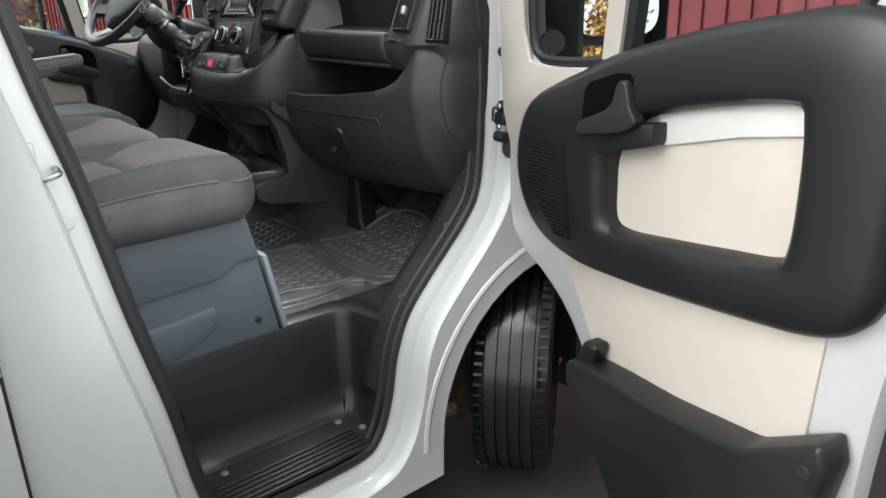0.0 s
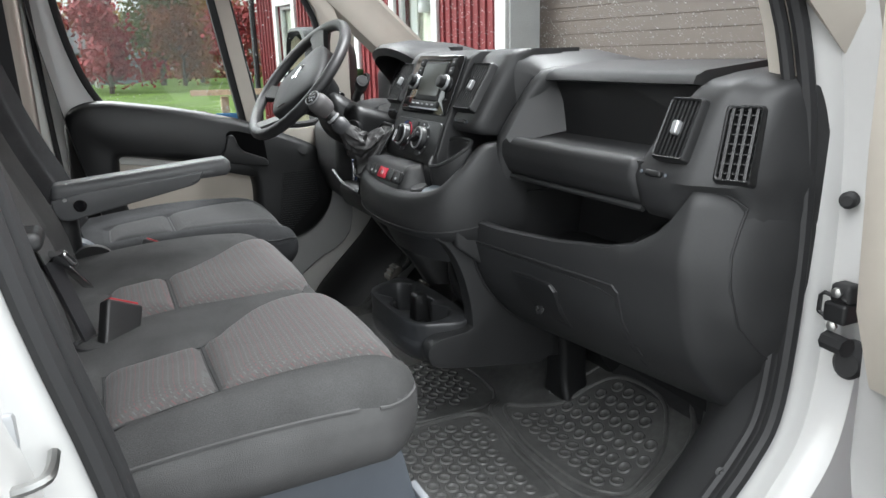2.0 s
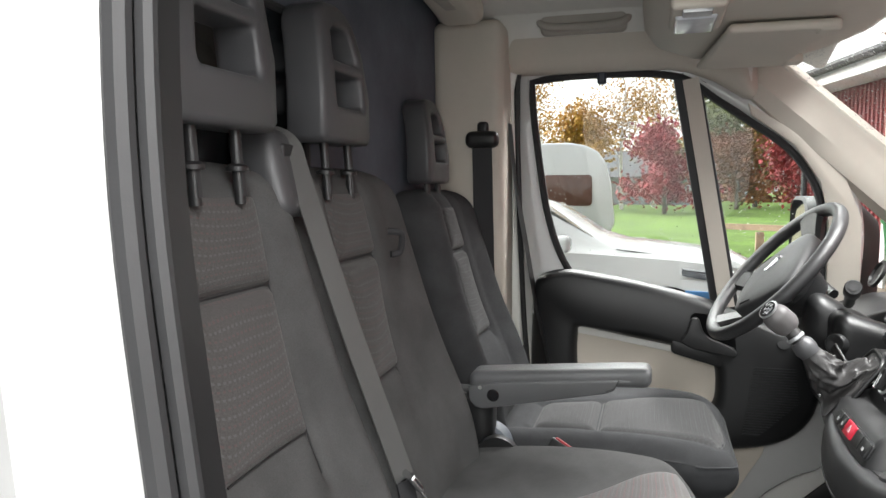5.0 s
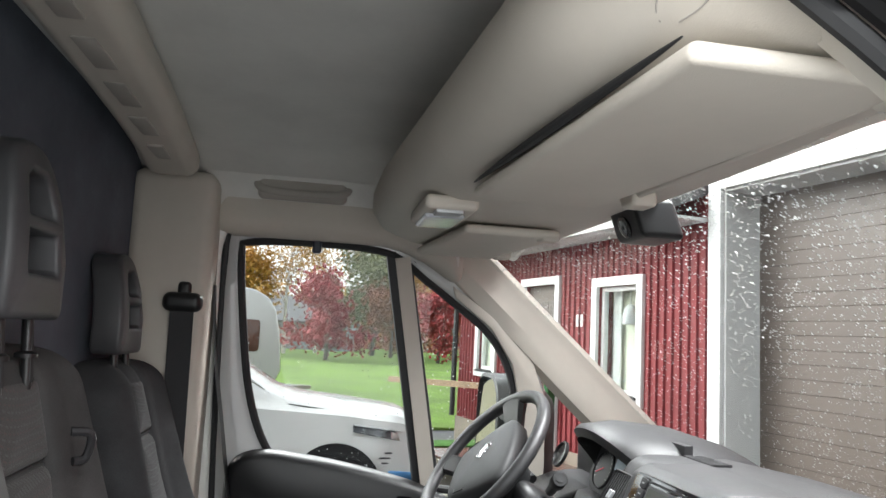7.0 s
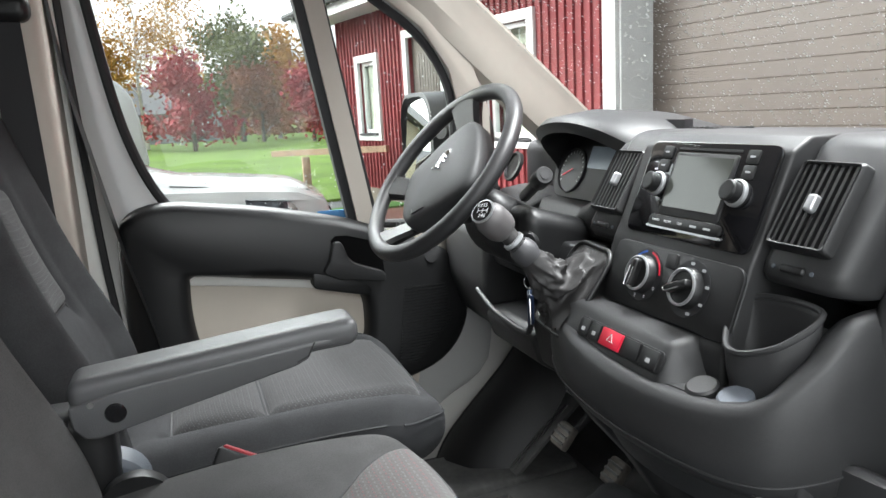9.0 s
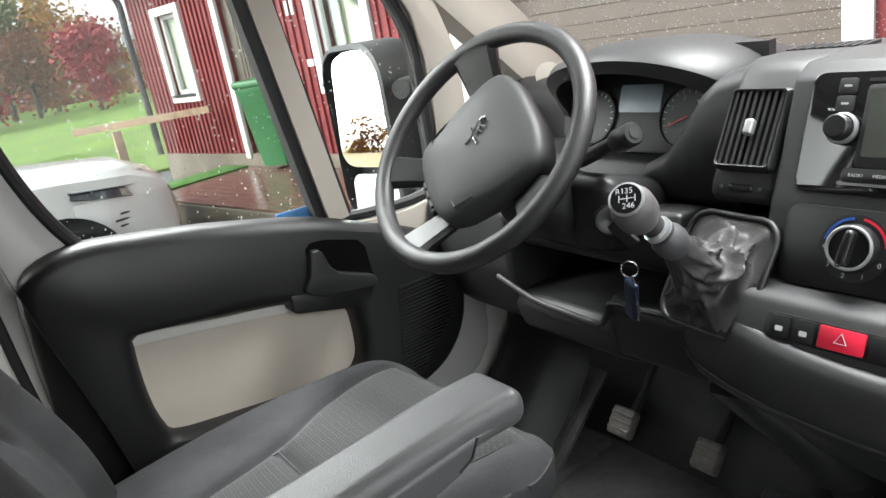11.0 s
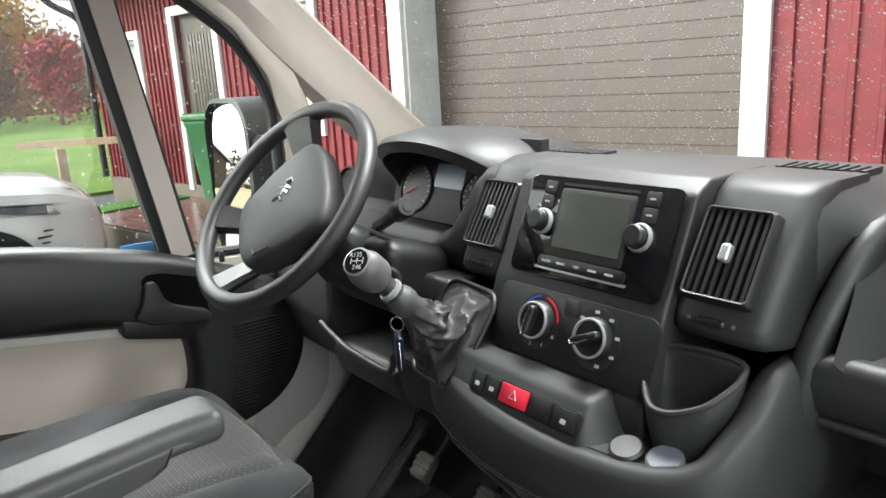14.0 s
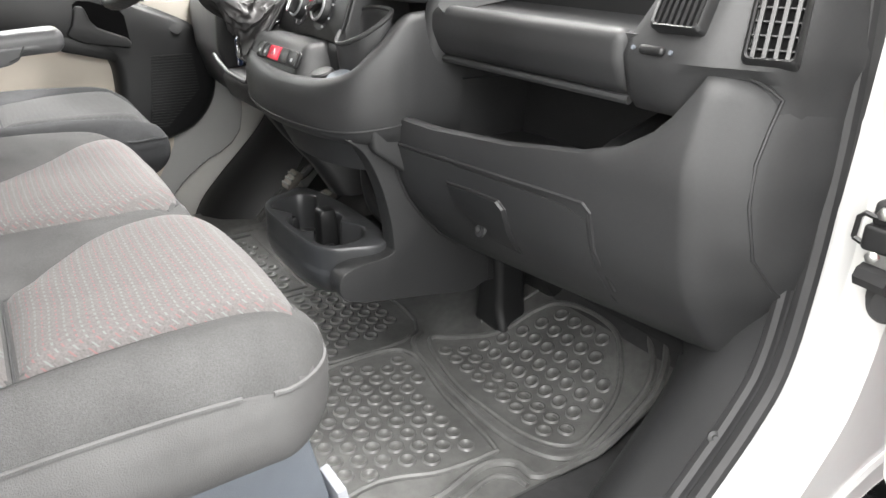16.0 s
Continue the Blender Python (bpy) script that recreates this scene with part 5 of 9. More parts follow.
def front_door(name, label, place, right):
    """A cab door, drawn closed on the driver's side; place moves it where it hangs."""
    t = thing(name, label, "door", HR if right else HL)
    base = t.matrix_basis.copy()

    def put(pname, bm, mat, lab="", parent=None, angle=38.0):
        bm.transform(base.inverted() @ place)
        return part(pname, bm, mat, parent or t, lab, angle)

    c = (0.38, 1.62)
    eo, li = polar(EDGE, c), polar(LIGHT, c)
    li2 = inset(li, c, -0.02)
    shell = loft([ring3(li, -0.955), ring3(li2, -0.943), ring3(inset(eo, c, 0.035), -0.943), ring3(inset(eo, c, 0.012), -0.950), ring3(eo, -0.97), ring3(eo, -0.992), ring3(li2, -0.992), ring3(li, -0.985)], cap=False)
    put("door_shell", bent(shell), WHITE, "white painted door frame")
    put("window_seal", bent(tube([(-0.95, y, z) for y, z in li], 0.0115, 8, True)), SEAL, "black rubber window seal")
    g = put("pane", bent(prism([(y, z) for y, z in li], -0.974, -0.970, "x")), GLASS, "rain-spotted side window")
    g.visible_shadow = False
    put("division_bar", bent(band([(-0.958, 0.405, 2.035), (-0.958, 0.535, 1.34)], 0.03, 0.03, (1, 0, 0))), SEAL, "black window channel")
    put("division_trim", bent(band([(-0.945, 0.44, 2.02), (-0.945, 0.565, 1.335)], 0.045, 0.022, (1, 0, 0))), BEIGE, "beige division bar")
    put("quarter_seal", bent(tube([(-0.95, 0.468, 1.985), (-0.95, 0.592, 1.335)], 0.009, 6)), SEAL)
    # pale upper liner at the front of the frame
    lining = [(0.60, 1.945), (0.74, 1.852), (0.865, 1.735), (0.915, 1.61), (0.922, 1.42), (0.915, 1.20), (0.88, 1.10), (0.78, 1.10), (0.76, 1.20), (0.60, 1.30), (0.58, 1.322), (0.72, 1.311), (0.812, 1.322), (0.833, 1.39), (0.834, 1.49), (0.828, 1.62), (0.803, 1.715), (0.73, 1.82), (0.61, 1.910)]
    put("frame_trim", bent(prism(lining, -0.943, -0.930, "x", 0.004)), BEIGE, "beige plastic window lining")
    cc = (0.31, 1.14)
    low = [(0.055, 1.1), (0.70, 1.0), (0.68, 0.885), (0.54, 0.64), (0.46, 0.42), (0.16, 0.42), (0.09, 0.60), (0.066, 0.727), (0.058, 0.92)]
    put("lower_panel", prism(low, -0.943, -0.934, "x", 0.004), CREAM, "cream vinyl door panel")
    to, cu = polar(TRIM, cc), polar(CUT_RIGHT if right else CUT, cc)
    rings = [ring3(to, -0.94), ring3(to, -0.912), ring3(inset(to, cc, 0.010), -0.898), ring3(inset(to, cc, 0.028), -0.889), ring3(inset(cu, cc, -0.035), -0.884), ring3(inset(cu, cc, -0.014), -0.890), ring3(inset(cu, cc, -0.002), -0.905), ring3(cu, -0.935)]
    trim_ob = put("trim_panel", loft(rings, cap=False), BLACK, "black moulded armrest panel with an opening")
    put("trim_seam", tube([(-0.892, y, z) for y, z in spline([(0.0, 1.375, 0), (0.2, 1.385, 0), (0.42, 1.352, 0), (0.62, 1.295, 0), (0.76, 1.21, 0)], 5) and [(p.x, p.y) for p in spline([(0.0, 1.375, 0), (0.2, 1.385, 0), (0.42, 1.352, 0), (0.62, 1.295, 0), (0.76, 1.21, 0)], 5)]], 0.0025, 5), SEAL, "", trim_ob)
    put("cream_inset", prism([(y, z) for y, z in inset(cu, cc, -0.004)], -0.936, -0.9335, "x"), CREAM, "cream vinyl inset")
    strip = [(0.115, 1.305), (0.25, 1.288), (0.43, 1.255), (0.41, 1.19), (0.25, 1.228), (0.115, 1.249)] if right else [(0.115, 1.270), (0.25, 1.248), (0.43, 1.218), (0.42, 1.186), (0.25, 1.214), (0.115, 1.234)]
    put("pale_strip", prism(strip, -0.934, -0.925, "x", 0.004), WHITE_IN, "pale grey strip over the inset")
    hb = prism([(0.405, 1.236), (0.404, 1.200), (0.412, 1.192), (0.545, 1.157), (0.556, 1.168), (0.556, 1.205), (0.48, 1.225)], -0.94, -0.886, "x", 0.006, 3)
    put("handle_bezel", hb, BLACK, "", trim_ob)
    # Plate just proud of the trim, coloured as the hollow's shade.
    put("handle_recess_shade", prism([(0.458, 1.312), (0.47, 1.322), (0.50, 1.320), (0.57, 1.298), (0.584, 1.28), (0.590, 1.212), (0.484, 1.24), (0.458, 1.26)], -0.900, -0.8832, "x"), HOLLOW_SHADE, "near-black plate for the shade in the door pull hollow", trim_ob)
    hl = prism([(0.458, 1.302), (0.464, 1.309), (0.478, 1.309), (0.485, 1.300), (0.494, 1.268), (0.512, 1.250), (0.582, 1.222), (0.592, 1.208), (0.586, 1.193), (0.47, 1.212), (0.438, 1.228), (0.432, 1.238), (0.448, 1.262)], -0.898, -0.868, "x", 0.006, 3)
    put("pull_handle", hl, DASH, "black door pull", trim_ob)
    bm = bmesh.new()
    for i in range(26):
        z = 0.957 + i * 0.0082
        y1 = 0.768 - max(0, (z - 1.05)) * 0.12 - max(0, 1.06 - z) * 1.0
        rbox((-0.905, 0.615 + 0.13 * (z - 0.957), z), (-0.8825, y1, z + 0.0042), 0.0, bm=bm)
    put("speaker_grille", bm, BLACK, "black ribbed speaker grille", trim_ob)
    pk = [(0.59, 0.676), (0.57, 0.69), (0.45, 0.692), (0.33, 0.69), (0.136, 0.705), (0.0, 0.79), (-0.015, 0.74), (0.02, 0.5), (0.10, 0.40), (0.43, 0.40), (0.51, 0.53), (0.588, 0.63)]
    pb = prism(pk, -0.94, -0.86, "x", 0.012, 3)
    put("door_pocket", pb, BLACK, "black plastic door pocket")
    put("pocket_bolt", turned([(0.001, 0.004), (0.011, 0.003), (0.013, 0.0)], 14, aim((-0.859, 0.02, 0.73), (1, 0, 0))), DASH)
    put("pocket_hook", soft((-0.935, 0.53, 0.68), (-0.885, 0.575, 0.735), 0.012, (2, 2, 3), lambda v: Vector((v.x, v.y - 0.3 * (v.z - 0.69), v.z))), BLACK)
    # outside mirror
    ml = rrect(0.30, 0.47, 0.09, 5, -1.215, 1.435)
    mb = loft([[(-1.215 + (x + 1.215) * 0.93, 0.862, 1.435 + (z - 1.435) * 0.95) for x, z in ml], [(-1.215 + (x + 1.215) * 0.93, 0.80, 1.435 + (z - 1.435) * 0.95) for x, z in ml], [(x, 0.805, z) for x, z in ml], [(x, 0.90, z) for x, z in ml], [(-1.215 + (x + 1.215) * 0.9, 0.97, 1.435 + (z - 1.435) * 0.9) for x, z in ml], [(-1.215 + (x + 1.215) * 0.6, 1.02, 1.435 + (z - 1.435) * 0.7) for x, z in ml]])
    mirror = put("mirror", mb, BLACK, "black door mirror housing")
    tilt = Matrix.Translation((-1.205, 0.835, 1.51)) @ Matrix.Rotation(radians(13), 4, "Z") @ Matrix.Rotation(radians(-6), 4, "X")
    b = prism(rrect(0.235, 0.29, 0.05, 5), -0.006, 0.004, "y")
    b.transform(tilt)
    put("mirror_glass", b, MIRROR, "mirror glass", mirror)
    b = prism(rrect(0.22, 0.115, 0.03, 5), -0.006, 0.004, "y")
    b.transform(Matrix.Translation((-1.205, 0.835, 1.285)) @ Matrix.Rotation(radians(13), 4, "Z") @ Matrix.Rotation(radians(-5), 4, "X"))
    put("mirror_glass", b, MIRROR, "small wide-angle mirror glass", mirror)
    put("mirror_arm", tube(spline([(-0.985, 0.80, 1.36), (-1.04, 0.88, 1.36), (-1.10, 0.95, 1.38)], 4), 0.028, 10), BLACK, "", mirror)
    put("mirror_arm", tube(spline([(-0.985, 0.80, 1.56), (-1.04, 0.88, 1.56), (-1.10, 0.95, 1.55)], 4), 0.022, 10), BLACK, "", mirror)
    if right:
        put("door_check", tube([(-0.975, 1.0, 1.12), (-0.975, 0.96, 1.12)], 0.015, 8), SEAL)
    else:
        put("window_card", prism([(0.44, 1.335), (0.545, 1.325), (0.552, 1.375), (0.445, 1.378)], -0.967, -0.965, "x"), BLUE_CARD, "blue printed card behind the window")
        put("lock_button", turned([(0.006, 0.0), (0.006, 0.02), (0.003, 0.024)], 10, Matrix.Translation((-0.90, 0.64, 1.315))), BLACK)
        put("tweeter", turned([(0.018, 0.0), (0.018, 0.006), (0.001, 0.008)], 14, aim((-0.893, 0.72, 1.24), (1, 0, 0.3))), DASH)
    return t


front_door("driver_door", "closed driver door with black and cream trim", Matrix.Identity(4), False)
SWING = Matrix.Translation(HR) @ Matrix.Rotation(radians(DOOR_OPEN), 4, "Z") @ Matrix.Diagonal((-1, 1, 1, 1)) @ Matrix.Translation(-HL)
front_door("passenger_door", "wide open passenger door with black and cream trim", SWING, True)


# ---- seats ----
def bump(x, a, b, w):
    """1 between a and b, falling off over w."""
    return max(0.0, min(1.0, (x - a) / w + 0.5, (b - x) / w + 0.5))


def split(bm, test):
    """Takes the faces that pass the test out into a bmesh of their own."""
    other = bm.copy()
    bmesh.ops.delete(bm, geom=[f for f in bm.faces if test(f.calc_center_median())], context="FACES")
    bmesh.ops.delete(other, geom=[f for f in other.faces if not test(f.calc_center_median())], context="FACES")
    return other


class Seams:
    """Sewn lines on a cushion: how far a point lies from the nearest one."""

    def __init__(self, lines):
        segs = [(a, b) for ln in lines for a, b in zip(ln, ln[1:])]
        self.a = np.array([s[0][:2] for s in segs])
        self.d = np.array([s[1][:2] for s in segs]) - self.a
        self.q = np.maximum((self.d ** 2).sum(1), 1e-12)

    def far(self, x, y):
        p = np.array((x, y)) - self.a
        t = np.clip((p * self.d).sum(1) / self.q, 0, 1)
        return float(np.sqrt((((p - self.d * t[:, None])) ** 2).sum(1).min()))


def quilt(d, depth=0.007, puff=0.010):
    """Height of padded cloth at a distance from a seam."""
    return -depth * math.exp(-((d / 0.011) ** 2)) - puff * math.exp(-d / 0.035)


def key_line(keys):
    return [(p.x, p.y) for p in spline([(a, b, 0) for a, b in keys], 6)]


def at_key(line, v):
    """Linear look-up along a line of (position, value)."""
    for (a, u), (b, w) in zip(line, line[1:]):
        if v <= b:
            return u + (w - u) * max(0.0, (v - a) / (b - a))
    return line[-1][1]


def insert_patch(left, right, lo_edge, hi_edge, place, nu=26, nv=24):
    """A sewn-in cloth patch between two side lines x(v) and two end lines v(u); place(x, v, lift) gives its points."""
    ins = bmesh.new()
    grid = []
    for i in range(nu + 1):
        col = []
        for j in range(nv + 1):
            u = i / nu
            v0, v1 = lo_edge(u), hi_edge(u)
            v = v0 + (v1 - v0) * j / nv
            x0, x1 = at_key(left, v), at_key(right, v)
            rim_d = min(i, nu - i, j, nv - j)
            col.append(ins.verts.new(place(x0 + (x1 - x0) * u, v, -0.0005 if rim_d == 0 else (0.0032 if rim_d == 1 else 0.0038))))
        grid.append(col)
    for i in range(nu):
        for j in range(nv):
            ins.faces.new((grid[i][j], grid[i + 1][j], grid[i + 1][j + 1], grid[i][j + 1]))
    return ins


def cushion(parent, lo, hi, pads, cloth, side_cloth, insert, waist=None, r=0.06, name="seat_cushion"):
    """A seat cushion. pads: (left side line, right side line, back end, cross seam, front end at left, middle and right)."""
    lines = []
    for left, right, y0, ys, fl, fm, fr in pads:
        for ln in (left, right):
            lines.append([(x, y) for y, x in ln if y < (fl if ln is left else fr)])
        lines.append([(at_key(left, ys), ys), (at_key(right, ys), ys)])
        lines.append([(at_key(left, y0), y0), (at_key(right, y0), y0)])
        lines.append([(at_key(left, fl) + (at_key(right, fr) - at_key(left, fl)) * k / 8, fl + (fr - fl) * k / 8 + (fm - (fl + fr) / 2) * math.sin(math.pi * k / 8)) for k in range(9)])
    seams = Seams(lines)
    wide = (hi[0] - lo[0]) / 2

    def shape(v):
        f = (v.y - lo[1]) / (hi[1] - lo[1])
        topness = max(0.0, min(1.0, (v.z - lo[2]) / (hi[2] - lo[2])))
        e = abs(v.x - (lo[0] + hi[0]) / 2) / wide
        x, y = v.x, v.y
        if waist is not None:
            dx = (v.x - waist) / 0.055
            v.y -= 0.040 * math.exp(-dx * dx) * max(0.0, (f - 0.6) / 0.4)
            v.y -= 0.020 * max(0.0, min(1.0, (waist + 0.05 - x) / 0.1)) * max(0.0, (f - 0.6) / 0.4)
            v.z -= 0.010 * math.exp(-dx * dx) * topness * max(0.0, f - 0.3)
        v.y -= 0.13 * max(0.0, f - 0.55) * max(0.0, (e - 0.68) / 0.32) ** 2
        v.z += topness * (0.014 * math.sin(math.pi * min(1, f * 1.1)) + 0.014 * f - 0.028 * max(0, (f - 0.82) / 0.18) ** 2 - 0.016 * (1 - f) ** 2)
        v.z += topness * 0.012 * max(0.0, (e - 0.6) / 0.3) * (1 - max(0.0, (e - 0.9) / 0.1))
        if topness > 0.6:
            v.z += quilt(seams.far(x, y))
        else:
            v.x += 0.006 * math.sin(9 * v.y) * (1 - topness)
        return v

    bm = soft(lo, hi, r, (int((hi[0] - lo[0]) * 150), 80, 4))
    side = split(bm, lambda c: c.z < hi[2] - r * 0.62)
    for m in (bm, side):
        for v in m.verts:
            v.co = shape(v.co.copy())
    cu = part(name, bm, cloth, parent, "dark grey cloth cushion", 60)
    part("skirt", side, side_cloth, cu, "smooth dark grey side cloth", 60)

    k = 0.925 * r
    mid = ((lo[0] + hi[0]) / 2, (lo[1] + hi[1]) / 2)
    rim_line = rrect(hi[0] - lo[0] - 2 * (r - k), hi[1] - lo[1] - 2 * (r - k), k, 5, *mid)
    loop = [a + (b - a) * j / 12 for (a, b) in zip([Vector((*p, 0)) for p in rim_line], [Vector((*p, 0)) for p in rim_line[1:] + rim_line[:1]]) for j in (range(12) if (b - a).length > 0.05 else range(1))]
    part("piping", tube([shape(Vector((p.x, p.y, hi[2] - r * 0.62))) for p in loop if p.y > lo[1] + 0.05], 0.0028, 6), side_cloth, cu, "sewn piping along the cushion edge")

    def place(x, y, lift):
        ex, ey = max(0.0, r - (hi[0] - x), r - (x - lo[0])), max(0.0, r - (hi[1] - y))
        q = shape(Vector((x, y, hi[2] - r + math.sqrt(max(0.0, r * r - ex * ex - ey * ey)))))
        return q + Vector((0, 0, lift))

    for ln in lines:
        pts = [place(x, y, 0.001) for x, y in ln if y < hi[1] - 0.01]
        if len(pts) > 1:
            dense = [a.lerp(b, k / 4) for a, b in zip(pts, pts[1:]) for k in range(4)] if len(pts) > 4 else [place(ln[0][0] + (ln[-1][0] - ln[0][0]) * k / 20, ln[0][1] + (ln[-1][1] - ln[0][1]) * k / 20, 0.001) for k in range(21)]
            part("seam", tube(dense, 0.0019, 5), SEAL, cu, "dark sewn seam")
    for left, right, y0, ys, fl, fm, fr in pads:
        part("insert", insert_patch(left, right, lambda u: y0, lambda u: ys - 0.003, place, 24, 12), insert, cu, "cloth insert woven with small red and grey dashes", 80)
        part("insert", insert_patch(left, right, lambda u: ys + 0.003, lambda u: fl + (fr - fl) * u + (fm - (fl + fr) / 2) * math.sin(math.pi * u), place, 34, 28), insert, cu, "cloth insert woven with small red and grey dashes", 80)
    return cu


def backrest(parent, x0, x1, zt, pad, cloth, insert, y0=-0.02, lean=0.28, low=1.03, thick=0.13, pin=0.04, r=0.055, wing=0.016, upper=True):
    """A backrest; pad: side lines x(z) and the heights of its two cross seams."""
    cx, half = (x0 + x1) / 2, (x1 - x0) / 2
    left, right, za, zb = pad
    lines = [[(x, z) for z, x in left], [(x, z) for z, x in right], [(at_key(left, za), za), (at_key(right, za), za)], [(at_key(left, zb), zb), (at_key(right, zb), zb)]]
    seams = Seams(lines)

    def shape(v):
        f = (v.z - low) / (zt - low)
        x, z = v.x, v.z
        v.x = cx + (v.x - cx) * (1 - pin / half * max(0, f - 0.35) ** 1.3 - 0.10 * max(0, (f - 0.88) / 0.12) ** 2)
        front = (v.y - (y0 - thick)) / thick
        e = abs(x - cx) / half
        v.z -= 0.045 * max(0.0, f - 0.8) / 0.2 * max(0.0, e - 0.4) ** 2
        if front > 0.5:
            v.y += wing * bump(e, 0.66, 0.97, 0.25) * (1 - 0.4 * f) + 0.024 * math.exp(-(((f - 0.25) / 0.2) ** 2)) - 0.012 * math.exp(-((e / 0.5) ** 2)) * (1 - f)
            v.y += quilt(seams.far(x, z), 0.007, 0.013)
        v.y -= (v.z - low) * lean
        return v

    bm = soft((x0, y0 - thick, low), (x1, y0, zt), r, (56, 4, 84), shape)
    b = part("backrest", bm, cloth, parent, "dark grey cloth backrest", 60)

    def place(x, z, lift):
        ex, ez = max(0.0, r - (x1 - x), r - (x - x0)), max(0.0, r - (zt - z))
        return shape(Vector((x, y0 - r + math.sqrt(max(0.0, r * r - ex * ex - ez * ez)), z))) + Vector((0, lift, 0))

    for ln in lines:
        clear = [(x, z) for x, z in ln if z < zt - 0.05]
        steps = [(a[0] + (b[0] - a[0]) * k / 8, a[1] + (b[1] - a[1]) * k / 8) for a, b in zip(clear, clear[1:]) for k in range(8)] if len(clear) < 4 else clear
        part("seam", tube([place(x, z, 0.001) for x, z in steps], 0.0019, 5), SEAL, b, "dark sewn seam")
    part("insert", insert_patch(left, right, lambda u: za, lambda u: zb - 0.003, place), insert, b, "darker-coloured cloth insert woven with small red and grey dashes", 80)
    if upper:
        part("insert", insert_patch(left, right, lambda u: zb + 0.003, lambda u: zt - 0.05, place), insert, b, "darker-coloured cloth insert woven with small red and grey dashes", 80)
    return b


def headrest(parent, cx, zb, w=0.235, h=0.255, y=-0.205, thick=0.075):
    """A moulded headrest: a tall arch with two openings through it, on two posts."""
    hw = w / 2

    def arch(k, n=9):
        pts = [(-hw * k, 0.012), (-hw * k + 0.012, 0.0), (hw * k - 0.012, 0.0), (hw * k, 0.012), (hw * k * 0.98, h * 0.35), (hw * k * 0.88, h * 0.66)]
        top = [(hw * 0.84 * k * math.cos(radians(a)) ** 0.8, h * 0.72 + h * 0.28 * math.sin(radians(a))) for a in range(15, 90, 15)]
        pts += top + [(0.0, h)] + [(-x, z) for x, z in reversed(top)]
        return pts + [(-hw * k * 0.88, h * 0.66), (-hw * k * 0.98, h * 0.35)]

    own = bmesh.new()
    edges = []
    holes = ([(-0.062, 0.25), (0.062, 0.25), (0.066, 0.29), (0.062, 0.49), (-0.062, 0.49), (-0.066, 0.29)], [(-0.060, 0.57), (0.060, 0.57), (0.060, 0.63), (0.048, 0.77), (0.026, 0.82), (-0.026, 0.82), (-0.048, 0.77), (-0.060, 0.63)])
    for loop in [arch(1.0)] + [[(x * w / 0.235, z * h) for x, z in hole] for hole in holes]:
        vs = [own.verts.new((x, 0, z)) for x, z in loop]
        edges += [own.edges.new((a, b)) for a, b in zip(vs, vs[1:] + vs[:1])]
    bmesh.ops.triangle_fill(own, use_beauty=True, use_dissolve=False, edges=edges, normal=(0, -1, 0))
    ext = bmesh.ops.extrude_face_region(own, geom=own.faces[:])
    for g in ext["geom"]:
        if isinstance(g, bmesh.types.BMVert):
            g.co.y += thick
    bmesh.ops.recalc_face_normals(own, faces=own.faces)
    sharp = [e for e in own.edges if len(e.link_faces) == 2 and e.calc_face_angle(0) > 1.2]
    bmesh.ops.bevel(own, geom=sharp, offset=0.012, segments=4, affect="EDGES", profile=0.5, clamp_overlap=True)
    for v in own.verts:
        f = v.co.z / h
        v.co.y += -thick / 2 - 0.035 * f + 0.014 * math.sin(math.pi * f) - 0.010 * (v.co.x / hw) ** 2
    own.transform(Matrix.Translation((cx, y, zb)))
    hr = part("headrest", own, HEAD, parent, "grey moulded headrest with two openings", 50)
    for s in (-1, 1):
        post = part("headrest_post", tube([(cx + s * 0.05, y, zb + 0.02), (cx + s * 0.05, y + 0.008, zb - 0.10)], 0.008, 10), BLACK, hr, "notched black post")
        part("notched_groove", tube([(cx + s * 0.05, y + 0.0035, zb - 0.005), (cx + s * 0.05, y + 0.0115, zb - 0.09)], 0.006, 6, scale=[1.0] * 2), SEAL, hr)
        part("post_collar", turned([(0.016, 0.0), (0.016, 0.006), (0.010, 0.010)], 14, Matrix.Translation((cx + s * 0.05, y + 0.004, zb - 0.055))), BLACK, hr)
    return hr


bench = thing("double_seat", "dark grey cloth double passenger seat with patterned inserts", "seat", (0.3, 0.2, 0.65))


def seat_parts(t, build):
    """Builds parts in world places under a thing that stands elsewhere."""
    for o in list(build):
        o.matrix_parent_inverse = t.matrix_basis.inverted()


